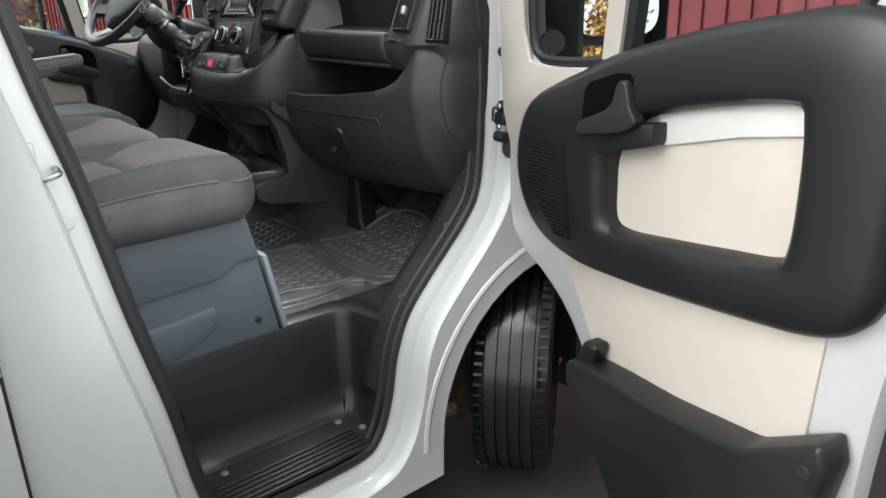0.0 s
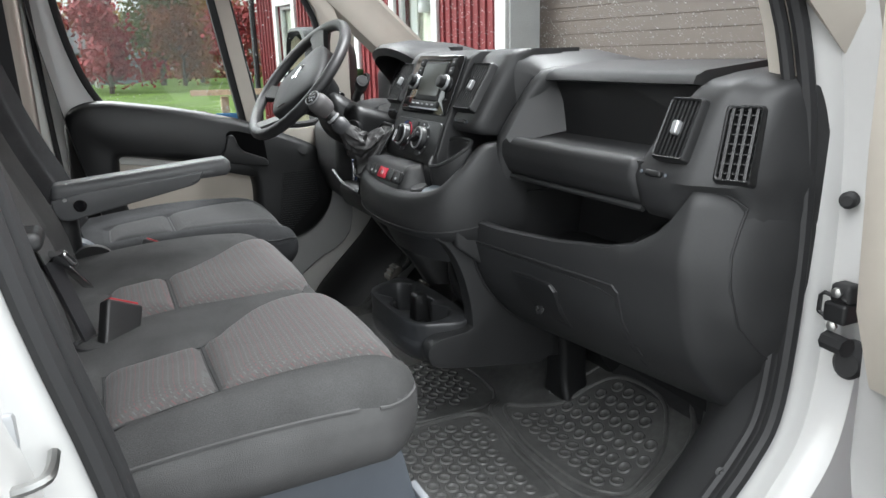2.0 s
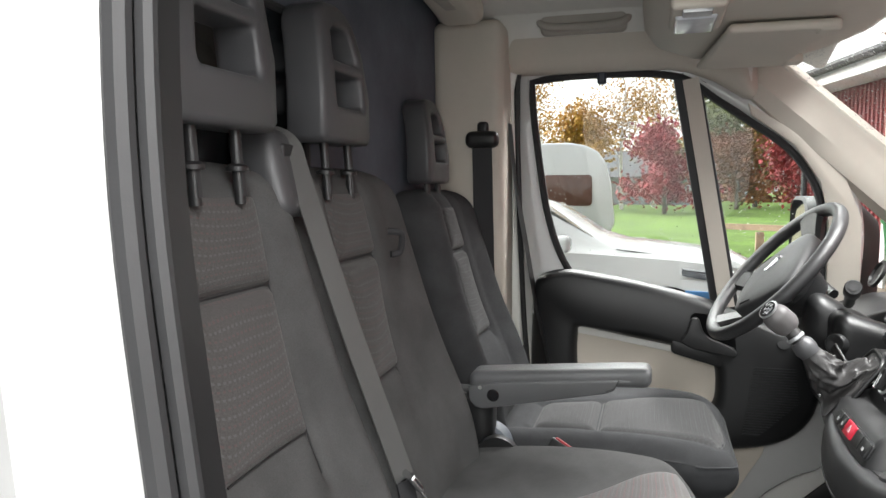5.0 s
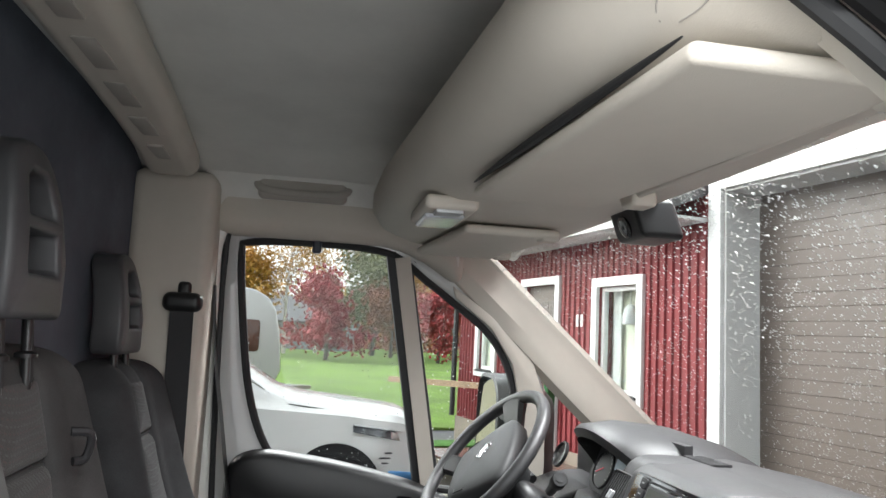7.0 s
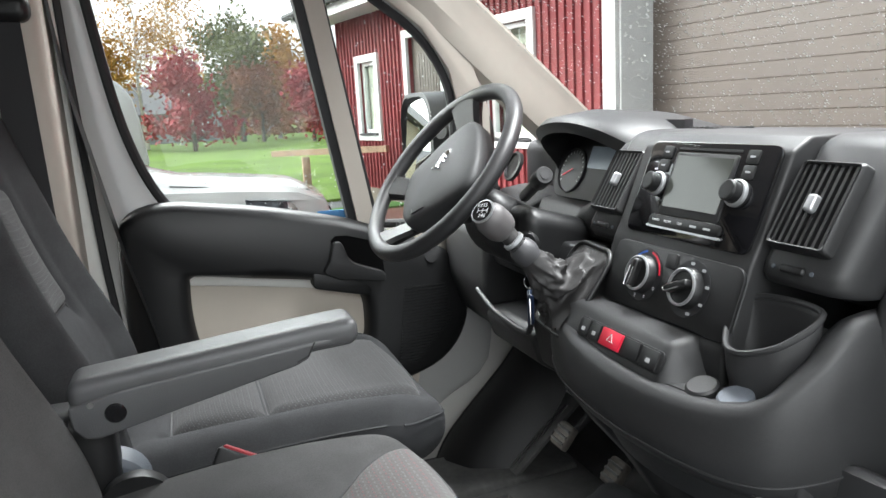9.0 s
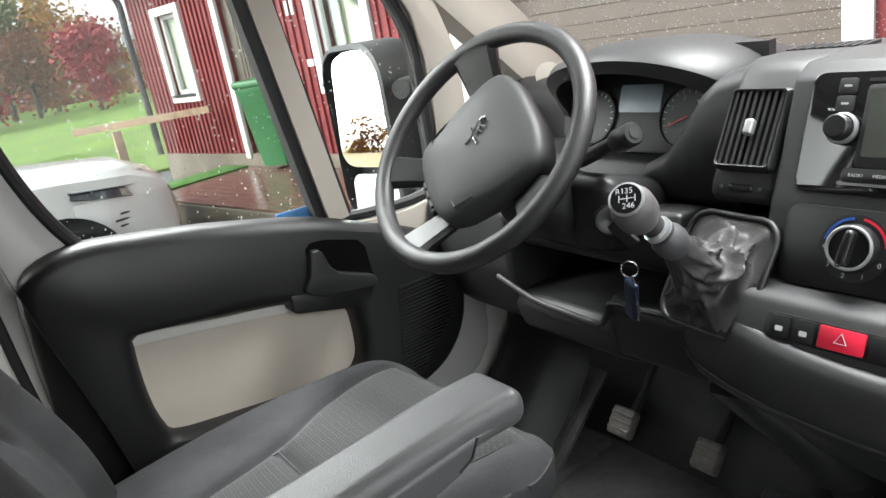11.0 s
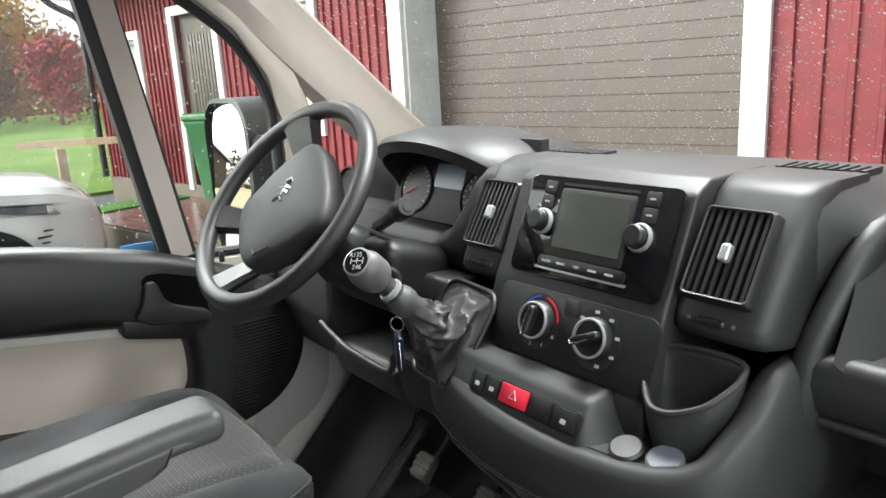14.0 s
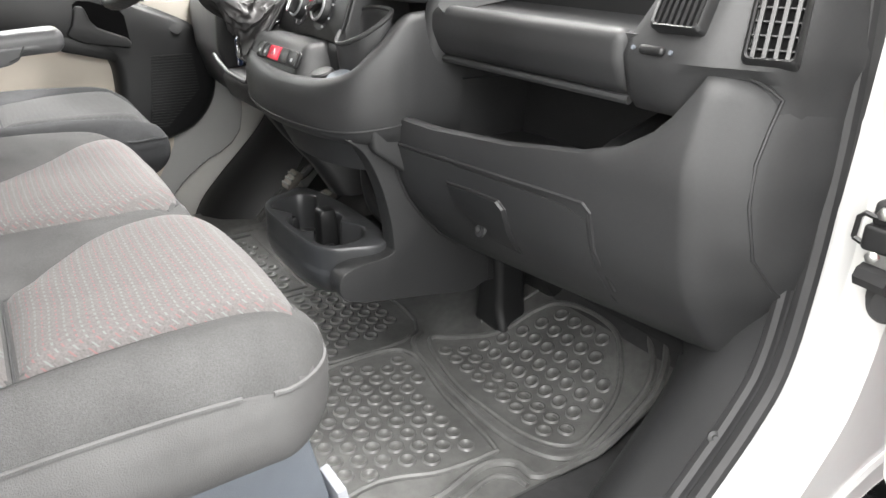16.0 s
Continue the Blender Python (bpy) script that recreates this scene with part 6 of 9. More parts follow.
OUTER_L = key_line([(0.03, 0.545), (0.17, 0.528), (0.22, 0.475), (0.275, 0.408), (0.345, 0.362), (0.43, 0.342), (0.50, 0.335)])
OUTER_R = key_line([(0.03, 0.752), (0.17, 0.728), (0.25, 0.714), (0.34, 0.702), (0.43, 0.698), (0.50, 0.698)])
MID_L = key_line([(0.03, 0.12), (0.16, 0.108), (0.22, 0.06), (0.29, -0.02), (0.345, -0.075), (0.42, -0.11), (0.50, -0.12)])
MID_R = key_line([(0.03, 0.335), (0.16, 0.318), (0.25, 0.315), (0.33, 0.305), (0.42, 0.275), (0.50, 0.265)])
made = [cushion(bench, (-0.19, -0.10, 0.975), (0.80, 0.474, 1.115), [(OUTER_L, OUTER_R, 0.03, 0.173, 0.438, 0.468, 0.438), (MID_L, MID_R, 0.05, 0.158, 0.434, 0.468, 0.434)], CLOTH, CLOTH_SIDE, INSERT, 0.305),
        backrest(bench, 0.345, 0.80, 1.745, (key_line([(1.30, 0.485), (1.36, 0.484), (1.46, 0.474), (1.57, 0.462), (1.70, 0.44)]), key_line([(1.30, 0.725), (1.36, 0.715), (1.46, 0.70), (1.57, 0.683), (1.70, 0.66)]), 1.358, 1.568), CLOTH, INSERT_SHADED, wing=0.022),
        backrest(bench, -0.14, 0.355, 1.745, (key_line([(1.30, 0.105), (1.36, 0.10), (1.46, 0.085), (1.57, 0.058), (1.70, 0.05)]), key_line([(1.30, 0.262), (1.36, 0.262), (1.46, 0.26), (1.57, 0.255), (1.70, 0.25)]), 1.36, 1.574), CLOTH, INSERT_SHADED, wing=0.022, pin=0.05),
        headrest(bench, 0.575, 1.785, 0.25, 0.285, y=-0.205), headrest(bench, 0.180, 1.785, 0.205, 0.25, y=-0.215)]
box = part("seat_box", prism([(-0.2, 0.648), (0.492, 0.648), (0.452, 0.86), (0.425, 1.0), (-0.2, 1.0)], -0.05, 0.72, "x", 0.012), BOXGREY, bench, "blue-grey plastic seat box")
up = prism([(-0.1, 0.99), (0.424, 0.985), (0.449, 0.868), (0.385, 0.868), (0.365, 0.85), (0.345, 0.838), (-0.1, 0.815)], 0.712, 0.731, "x", 0.006)
part("upper_moulding", up, BOXGREY, box)
part("lower_moulding", prism([(-0.1, 0.66), (0.22, 0.665), (0.30, 0.70), (0.33, 0.745), (0.32, 0.77), (-0.1, 0.735)], 0.712, 0.727, "x", 0.006), BOXGREY, box)
part("edge_strip", prism([(0.50, 0.65), (0.515, 0.655), (0.475, 0.865), (0.462, 0.862)], 0.66, 0.716, "x", 0.003), surface("pale_edge", (0.24, 0.25, 0.27), 0.5), box, "pale grey edge of the seat box")
for y, z in ((0.43, 0.70), (-0.02, 0.80)):
    part("clip", turned([(0.009, 0.0), (0.009, 0.004), (0.001, 0.006)], 12, aim((0.72, y, z), (1, 0, 0))), DASH, box)
made.append(box)
guide = part("belt_guide", soft((0.318, -0.265, 1.66), (0.425, -0.175, 1.80), 0.028, (3, 3, 5), lambda v: Vector((0.3715 + (v.x - 0.3715) * (1 - 1.6 * max(0, v.z - 1.74)), v.y - 0.25 * (v.z - 1.66), v.z))), HEAD, bench, "grey belt guide on the backrest shoulder")
part("guide_slot", soft((0.345, -0.235, 1.752), (0.402, -0.198, 1.775), 0.006, (2, 2, 2)), SEAL, guide, "black slot with the belt through it")
made.append(guide)
made.append(part("pull_strap", tube(spline([(0.075, -0.155, 1.62), (0.062, -0.13, 1.615), (0.058, -0.135, 1.58), (0.07, -0.15, 1.575)], 4), 0.007, 8), BELT_DARK, bench, "short black pull strap"))
made.append(part("seat_tilt_knob", turned([(0.001, 0.03), (0.045, 0.03), (0.05, 0.02), (0.05, 0.0)], 24, aim((-0.135, 0.02, 1.10), (-1, 0, 0.05))), BLACK, bench))
seat_parts(bench, made)

driver = thing("driver_seat", "black cloth driver seat with patterned inserts and a folding armrest", "seat", (-0.51, 0.25, 0.65))
DRV_L = key_line([(0.05, -0.58), (0.22, -0.60), (0.33, -0.655), (0.43, -0.685), (0.54, -0.695), (0.62, -0.70)])
DRV_R = key_line([(0.05, -0.385), (0.22, -0.345), (0.31, -0.345), (0.43, -0.335), (0.54, -0.33), (0.62, -0.33)])
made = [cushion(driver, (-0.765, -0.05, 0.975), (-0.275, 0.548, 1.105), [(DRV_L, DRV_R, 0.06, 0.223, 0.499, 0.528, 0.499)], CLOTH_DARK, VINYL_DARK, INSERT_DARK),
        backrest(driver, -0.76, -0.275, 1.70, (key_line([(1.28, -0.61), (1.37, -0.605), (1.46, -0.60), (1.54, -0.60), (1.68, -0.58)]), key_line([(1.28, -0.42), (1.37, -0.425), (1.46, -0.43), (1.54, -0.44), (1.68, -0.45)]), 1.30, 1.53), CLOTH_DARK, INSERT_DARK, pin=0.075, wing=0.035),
        headrest(driver, -0.475, 1.715, 0.19, 0.225, -0.235, 0.065)]
ped = part("pedestal", prism([(-0.1, 0.648), (0.40, 0.648), (0.44, 0.97), (-0.1, 0.97)], -0.72, -0.30, "x", 0.015), BLACK, driver, "black seat pedestal")
part("slide_lever", tube([(-0.6, 0.46, 0.93), (-0.45, 0.46, 0.93)], 0.012, 8), BLACK, ped)
made.append(ped)


def arm_pad(v):
    v.z += 0.088 * (v.y + 0.04)
    v.x += 0.010 * max(0.0, (v.y - 0.25) / 0.1) ** 2
    return v


arm = part("armrest", soft((-0.215, -0.046, 1.252), (-0.134, 0.348, 1.294), 0.017, (5, 24, 4), arm_pad), ARMGREY, driver, "grey padded folding armrest")
SHELL_SIDE = [(-0.046, 1.262), (-0.043, 1.232), (-0.030, 1.216), (-0.012, 1.213), (0.255, 1.268), (0.272, 1.276), (0.278, 1.290), (0.336, 1.292), (0.343, 1.300), (0.338, 1.306), (0.02, 1.276)]
part("arm_shell", prism(SHELL_SIDE, -0.210, -0.131, "x", 0.004, 3), ARMGREY, arm, "grey armrest side cover")
part("arm_seam", tube([(-0.1305, 0.255, 1.274), (-0.1305, 0.272, 1.281), (-0.1305, 0.282, 1.300)], 0.0014, 5), SEAL, arm)
part("arm_pivot", turned([(0.001, 0.002), (0.012, 0.002), (0.014, 0.0)], 18, aim((-0.1305, 0.011, 1.246), (1, 0, 0))), GLOSS, arm)
part("arm_screw", turned([(0.001, 0.002), (0.004, 0.002), (0.0045, 0.0)], 10, aim((-0.1305, -0.018, 1.262), (1, 0, 0))), STEEL, arm)
part("arm_hinge", soft((-0.25, -0.12, 1.10), (-0.16, 0.0, 1.24), 0.03, (3, 3, 3)), BLACK, arm)
part("hinge_bolt", turned([(0.010, 0.0), (0.010, 0.008), (0.004, 0.010)], 12, aim((-0.158, -0.062, 1.232), (1, 0, 0))), BLACK, arm)
made.append(arm)
hc = part("recliner_cover", turned([(0.001, 0.05), (0.046, 0.048), (0.054, 0.04), (0.056, 0.0)], 28, aim((-0.25, -0.02, 1.095), (1, 0, 0))), BOXGREY, driver, "grey recliner cover")
made.append(hc)
part("recliner_arm", soft((-0.215, -0.01, 1.075), (-0.195, 0.075, 1.125), 0.009, (2, 4, 2), lambda v: Vector((v.x, v.y, v.z - 0.35 * (v.y + 0.01)))), BOXGREY, hc)
seat_parts(driver, made)


# ---- belts and buckles ----
def buckle(m, label):
    t = thing("belt_buckle", label, "buckle")
    t.matrix_basis = m
    part("body", soft((-0.031, -0.013, -0.11), (0.031, 0.013, 0.0), 0.006, (3, 2, 5), lambda v: Vector((v.x * (1 + 0.6 * (v.z + 0.11)), v.y, v.z))), BLACK, t)
    part("button", rbox((-0.026, -0.009, -0.002), (0.026, 0.009, 0.0035), 0.002), BUCKLE_RED, t, "red release button")
    part("label_tag", rbox((-0.026, 0.0128, -0.098), (0.004, 0.0142, -0.080), 0.0), TRIMWHITE, t, "small white label")
    for i in range(3):
        part("print_bar", rbox((-0.016, 0.0128, -0.030 - i * 0.009), (0.016, 0.0138, -0.026 - i * 0.009), 0.0), DASH, t)
    return t


def axes_pose(at, x, up):
    """A pose from its place, its x axis and its z axis."""
    z = Vector(up).normalized()
    x = (Vector(x) - z * Vector(x).dot(z)).normalized()
    return Matrix.Translation(at) @ Matrix((x, z.cross(x), z)).transposed().to_4x4()


buckle(axes_pose((0.380, 0.068, 1.163), (-0.42, 0.80, -0.35), (-0.55, 0.18, 0.80)), "black belt buckle with red button and white tag")
buckle(axes_pose((-0.195, 0.165, 1.126), (0.3, 0.9, -0.3), (-0.25, 0.45, 0.8)), "black belt buckle with a red button beside the driver seat")
buckle(axes_pose((-0.205, -0.03, 1.135), (0.9, 0.3, 0.0), (0.1, 0.2, 1.0)), "black belt buckle with a red button between the seats")
belt = thing("seat_belt", "grey-black seat belt over the passenger backrest with a chrome tongue", "seat belt", (0.4, -0.17, 1.75))
made = []
run = spline([(0.372, -0.245, 1.79), (0.372, -0.205, 1.775), (0.372, -0.185, 1.72), (0.362, -0.115, 1.50), (0.352, -0.045, 1.30), (0.345, -0.028, 1.245)], 6)
made.append(part("webbing", band(run, 0.038, 0.003, (0.55, 1, 0.2)), BELT, belt, "grey-black webbing"))
run2 = spline([(0.345, -0.028, 1.24), (0.358, -0.012, 1.19), (0.385, 0.008, 1.13), (0.405, 0.02, 1.095)], 6)
made.append(part("lower_webbing", band(run2, 0.030, 0.006, (0.8, 1, 0.2)), BELT_DARK, belt, "folded black webbing"))
tg = soft((-0.034, -0.006, -0.016), (0.034, 0.006, 0.016), 0.0055, (3, 1, 2))
rbox((-0.013, -0.002, -0.078), (0.013, 0.002, -0.010), 0.001, bm=tg)
tg.transform(axes_pose((0.345, -0.018, 1.245), (0.55, 0.75, -0.25), (0.35, -0.55, 0.9)))
made.append(part("tongue", tg, CHROME, belt, "chrome belt tongue"))
made.append(part("slot_trim", moved(tube([(x, y, 0) for x, y in rrect(0.12, 0.055, 0.02)], 0.006, 8, True), axes_pose((0.405, 0.048, 1.112), (-0.5, 0.85, 0), (0, 0, 1))), SEAL, belt))
made.append(part("slot_well", moved(panel(rrect(0.115, 0.05, 0.02), 0.004), axes_pose((0.405, 0.048, 1.106), (-0.5, 0.85, 0), (0, 0, 1))), SEAL, belt))
seat_parts(belt, made)
belt2 = thing("seat_belt", "black driver belt hanging from its pillar guide", "seat belt", (-0.8, -0.1, 1.84))
made = [part("webbing", band([(-0.704, -0.15, 1.85), (-0.716, -0.147, 1.6), (-0.726, -0.142, 1.3), (-0.735, -0.13, 0.8)], 0.06, 0.004, (1, 0, 0)), BELT_DARK, belt2),
        part("guide", soft((-0.735, -0.20, 1.82), (-0.685, -0.10, 1.87), 0.02, (2, 4, 2)), BLACK, belt2, "black belt guide loop"),
        part("guide_bolt", soft((-0.74, -0.168, 1.86), (-0.71, -0.132, 1.90), 0.012, (2, 2, 2)), BLACK, belt2)]
seat_parts(belt2, made)
reel = solo("belt_outlet", soft((0.852, -0.02, 1.382), (0.90, 0.012, 1.402), 0.009, (3, 2, 2)), BLACK, "black belt anchor knob beside the passenger seat", "belt anchor")


# ---- dashboard ----
dash = thing("dashboard", "black grained plastic van dashboard with open storage bins", "dashboard")


def dp(name, bm, mat=None, label="", parent=None, angle=38.0):
    return part(name, bm, mat or DASH, parent or dash, label, angle)


# top pad in runs, hollow over the open bin
PAD_SIDE = [(0.955, 1.36), (0.955, 1.493), (0.924, 1.498), (0.930, 1.511), (0.95, 1.519), (1.1, 1.533), (1.3, 1.512), (1.56, 1.44), (1.56, 1.36)]
PAD_MID = [(0.88, 1.36), (0.862, 1.47), (0.868, 1.520), (0.880, 1.542), (0.92, 1.557), (1.1, 1.557), (1.3, 1.52), (1.56, 1.44), (1.56, 1.36)]
PAD_DRIVER = [(1.04, 1.36), (1.04, 1.40), (1.04, 1.49), (1.05, 1.512), (1.07, 1.522), (1.1, 1.53), (1.3, 1.51), (1.56, 1.44), (1.56, 1.36)]


def pad_profile(x):
    """The dashboard top's profile at x, running smoothly from one shape to the next."""
    if x < 0.0:
        a, b, f = PAD_DRIVER, PAD_MID, (x + 0.30) / 0.09
    else:
        a, b, f = PAD_MID, PAD_SIDE, (x - 0.285) / 0.07
    f = max(0.0, min(1.0, f))
    f = f * f * (3 - 2 * f)
    return [(x, p[0] + (q[0] - p[0]) * f, p[1] + (q[1] - p[1]) * f) for p, q in zip(a, b)]


dp("top_pad", loft([pad_profile(x) for x in [-0.95, -0.60, -0.30] + [-0.30 + 0.09 * k / 8 for k in range(1, 9)] + [0.0, 0.285] + [0.285 + 0.07 * k / 8 for k in range(1, 9)] + [0.55, 0.775]]), label="grained black dashboard top", angle=50)
# upper open bin
bin_ob = dp("upper_bin", loft([[(x, y + 0.055 * (x - 0.3), z) for y, z in ((0.846, 1.376), (0.95, 1.392), (0.99, 1.398), (0.99, 1.37), (0.846, 1.36))] for x in (0.33, 0.45, 0.60, 0.745)]), label="open storage bin in the dashboard top")
dp("bin_back", loft([[(x, y + 0.02 * (x - 0.3), z) for y, z in ((0.942, 1.37), (0.950, 1.50), (1.02, 1.515), (1.02, 1.37))] for x in (0.32, 0.45, 0.60, 0.78)]), BLACK, parent=bin_ob)
dp("bin_wall", loft([[(0.352, 0.832, 1.384), (0.350, 0.87, 1.44), (0.340, 0.915, 1.497), (0.334, 0.96, 1.520)], [(0.356, 0.835, 1.378), (0.366, 0.88, 1.41), (0.372, 0.925, 1.45), (0.362, 0.965, 1.505)], [(0.362, 0.84, 1.372), (0.386, 0.90, 1.385), (0.406, 0.945, 1.395), (0.400, 0.97, 1.46)]], cap=False, closed=False), parent=bin_ob, label="slanting inner wall of the bin", angle=60)
bm = bmesh.new()
shoulder = [(0.832, 1.30), (0.828, 1.35), (0.832, 1.385), (0.855, 1.425), (0.885, 1.472), (0.905, 1.50), (0.925, 1.517), (0.955, 1.524), (1.10, 1.524), (1.10, 1.30)]
loft([[(x + 0.16 * (z - 1.37), y + (d if y < 1.05 else 0), z - 0.5 * d) for y, z in shoulder] for x, d in ((0.290, 0.045), (0.296, 0.022), (0.303, 0.009), (0.312, 0.002), (0.320, 0.0), (0.328, 0.003), (0.334, 0.010), (0.338, 0.024))], bm=bm)
dp("bin_side", bm, parent=bin_ob, label="rounded shoulder beside the bin", angle=60)
dp("bin_front", soft((0.300, 0.834, 1.302), (0.722, 0.872, 1.384), 0.017, (12, 3, 5), lambda v: Vector((v.x, v.y + 0.055 * (v.x - 0.3) + 0.022 * max(0, (1.345 - v.z) / 0.045), v.z - 0.008 * (v.x - 0.3)))), parent=bin_ob, label="rounded front of the upper bin")
dp("bin_under", rbox((0.30, 0.885, 1.295), (0.75, 1.10, 1.355), 0.0), parent=bin_ob)
dp("bin_lower_lip", tube([(0.305, 0.860, 1.299), (0.72, 0.884, 1.294)], 0.006, 8), parent=bin_ob)


# front of the passenger side, leaning back towards the floor
def curve_at(keys, t):
    for (a, u), (b, v) in zip(keys, keys[1:]):
        if t <= b:
            k = max(0.0, (t - a) / (b - a))
            k = k * k * (3 - 2 * k) * 0.5 + k * 0.5
            return u + (v - u) * k
    return keys[-1][1]


LEAN = [(0.90, 0.235), (0.925, 0.175), (0.955, 0.13), (0.98, 0.102), (1.02, 0.068), (1.06, 0.040), (1.10, 0.024), (1.16, 0.010), (1.225, 0.0), (1.36, 0.026)]
CORNER = [(0.84, 0.0), (0.855, 0.010), (0.87, 0.022), (0.885, 0.032), (0.90, 0.044), (0.912, 0.066), (0.922, 0.10), (0.932, 0.16)]


def front(x, z):
    """Depth of the lower dashboard face."""
    y = 0.768 + 0.155 * (x - 0.285) + curve_at(LEAN, z) + (curve_at(CORNER, x) if x > 0.84 else 0)
    if x > 0.84 and z < 1.14:
        y += 0.45 * (1.14 - z) * min(1, (x - 0.84) / 0.06)
    return y


RIMZ = [(0.285, 1.206), (0.40, 1.202), (0.55, 1.21), (0.69, 1.227), (0.745, 1.243), (0.78, 1.265), (0.805, 1.292), (0.822, 1.32), (0.834, 1.342), (0.95, 1.342)]
cols = []
for x in [0.283, 0.30, 0.34, 0.40, 0.48, 0.56, 0.63, 0.69, 0.72, 0.745, 0.765, 0.785, 0.795, 0.805, 0.814, 0.822, 0.828, 0.834, 0.842, 0.855, 0.865, 0.875, 0.885, 0.895, 0.905, 0.914, 0.922, 0.932]:
    zt = curve_at(RIMZ, x) - (0.022 * min(1, (x - 0.871) / 0.028) if x > 0.871 else 0)
    yt = front(x, zt)
    ring = [(x, yt + 0.034, 1.14), (x, yt + 0.033, zt - 0.012), (x, yt + 0.026, zt - 0.001), (x, yt + 0.012, zt + 0.002), (x, yt + 0.003, zt - 0.002)]
    for k in range(1, 19):
        z = zt - 0.004 - (zt - 0.004 - 0.905) * (k / 18)
        ring.append((x, front(x, z), z))
    ring += [(x, 1.02 + 0.1 * max(0, x - 0.8), 0.90), (x, 1.16, 0.92), (x, 1.16, 1.14)]
    cols.append(ring)
dp("lower_dash", loft(cols), label="black lower dashboard curving up at its outer end", angle=60)
dp("end_seam", tube([(x, front(x, z) - 0.001, z) for x, z in ((0.818, 1.343), (0.871, 1.342), (0.888, 1.332), (0.9, 1.32), (0.897, 1.29), (0.895, 1.25), (0.896, 1.20), (0.90, 1.13), (0.905, 1.08), (0.912, 1.04), (0.92, 1.0))], 0.0022, 6), SEAL)
# tray behind its rim
def rake(bm):
    for v in bm.verts:
        v.co.y += 0.155 * (v.co.x - 0.285)
    return bm


tray = dp("open_tray", rake(rbox((0.30, 0.80, 1.135), (0.83, 1.04, 1.15), 0.0)), label="open tray over the glovebox")
dp("tray_back", prism([(1.05, 1.14), (1.07, 1.31), (1.11, 1.31), (1.11, 1.14)], 0.29, 0.83, "x"), parent=tray)
dp("tray_rib", prism([(0.84, 1.15), (0.86, 1.17), (0.95, 1.215), (1.06, 1.25), (1.06, 1.15)], 0.63, 0.65, "x", 0.006, 3), parent=tray)
bm = bmesh.new()
loft([[(x, y, z) for x, z in ((0.76, 1.14), (0.785, 1.17), (0.80, 1.22), (0.808, 1.33), (0.84, 1.33), (0.84, 1.14))] for y in (0.90, 0.96, 1.10)], bm=bm)
dp("tray_side", bm, parent=tray)


def on_front(pts, lift):
    return [(x, front(x, z) - lift, z) for x, z in pts]


# glovebox lid, a shell just proud of the face
lid_cols = []
for i in range(13):
    x = 0.300 + (0.700 - 0.300) * i / 12
    zt = 1.152 + 0.004 * math.cos(i / 12 * 3) - (0.014 if i == 12 else 0.003 if i == 11 else 0)
    zb = 0.985 + (0.05 if i == 0 else 0.0)
    ring = [(x, front(x, zt) + 0.008, zt)]
    for k in range(9):
        z = zt - 0.001 - (zt - zb) * k / 8
        ring.append((x, front(x, z) - (0.0035 if i not in (0, 12) else 0.001), z))
    ring.append((x, front(x, zb) + 0.008, zb))
    lid_cols.append(ring)
lid = dp("glovebox_lid", loft(lid_cols), label="glovebox lid with a latch", angle=50)
dp("lid_gap", tube(on_front([(0.292, 1.158), (0.40, 1.159), (0.55, 1.158), (0.66, 1.158), (0.698, 1.157), (0.708, 1.146), (0.708, 1.09), (0.716, 1.02)], 0.0005), 0.0032, 6), SEAL, "", lid)
LATCH = [(0.427, 1.115), (0.48, 1.116), (0.534, 1.114), (0.545, 1.103), (0.543, 1.06), (0.540, 1.025), (0.50, 1.03), (0.462, 1.047), (0.436, 1.075)]
bm = bmesh.new()
outer = on_front(LATCH, 0.008)
inner = on_front([(0.49 + (x - 0.49) * 1.06, 1.075 + (z - 1.075) * 1.06) for x, z in LATCH], 0.003)
loft([inner, outer, on_front([(0.49 + (x - 0.49) * 0.9, 1.075 + (z - 1.075) * 0.9) for x, z in LATCH], 0.0085)], bm=bm)
dp("latch_plate", bm, BLACK, "", lid, 20)
dp("latch_gap", tube(on_front([(0.49 + (x - 0.49) * 1.08, 1.075 + (z - 1.075) * 1.08) for x, z in LATCH], 0.0035), 0.0018, 6, True), SEAL, "", lid)
dp("latch_key", turned([(0.013, -0.002), (0.012, 0.003), (0.006, 0.0035), (0.001, 0.0)], 16, facing((0.478, front(0.478, 1.047) - 0.0085, 1.047), (0, -0.9, 0.25))), DASH, "", lid)
# outer vent housing
LEFTPOD = [(0.706, 0.045), (0.712, 0.016), (0.722, 0.003), (0.735, 0.0), (0.76, 0.0), (0.80, 0.0), (0.83, 0.002), (0.845, 0.010), (0.86, 0.020), (0.88, 0.030), (0.90, 0.041), (0.912, 0.060), (0.922, 0.095), (0.932, 0.15)]
cols = []
for x, d in LEFTPOD:
    lean = max(0.0, 1 - max(0, x - 0.72) / 0.14)
    ring = []
    for y, z in ((1.0, 1.285), (0.892, 1.285), (0.874 if x < 0.83 else 0.886, 1.305), (0.864 if x < 0.83 else 0.884, 1.335), (0.860 if x < 0.83 else 0.862, 1.352), (0.867, 1.370), (0.890, 1.42), (0.915, 1.477), (0.925, 1.493), (0.945, 1.505), (1.0, 1.515), (1.12, 1.525), (1.3, 1.505), (1.56, 1.44), (1.56, 1.36), (1.12, 1.36)):
        ring.append((x + 0.62 * lean * max(0, min(z, 1.50) - 1.39), y + (d if y < 1.1 else 0), z))
    cols.append(ring)
dp("vent_pod", loft(cols), label="grained outer vent housing", angle=45)


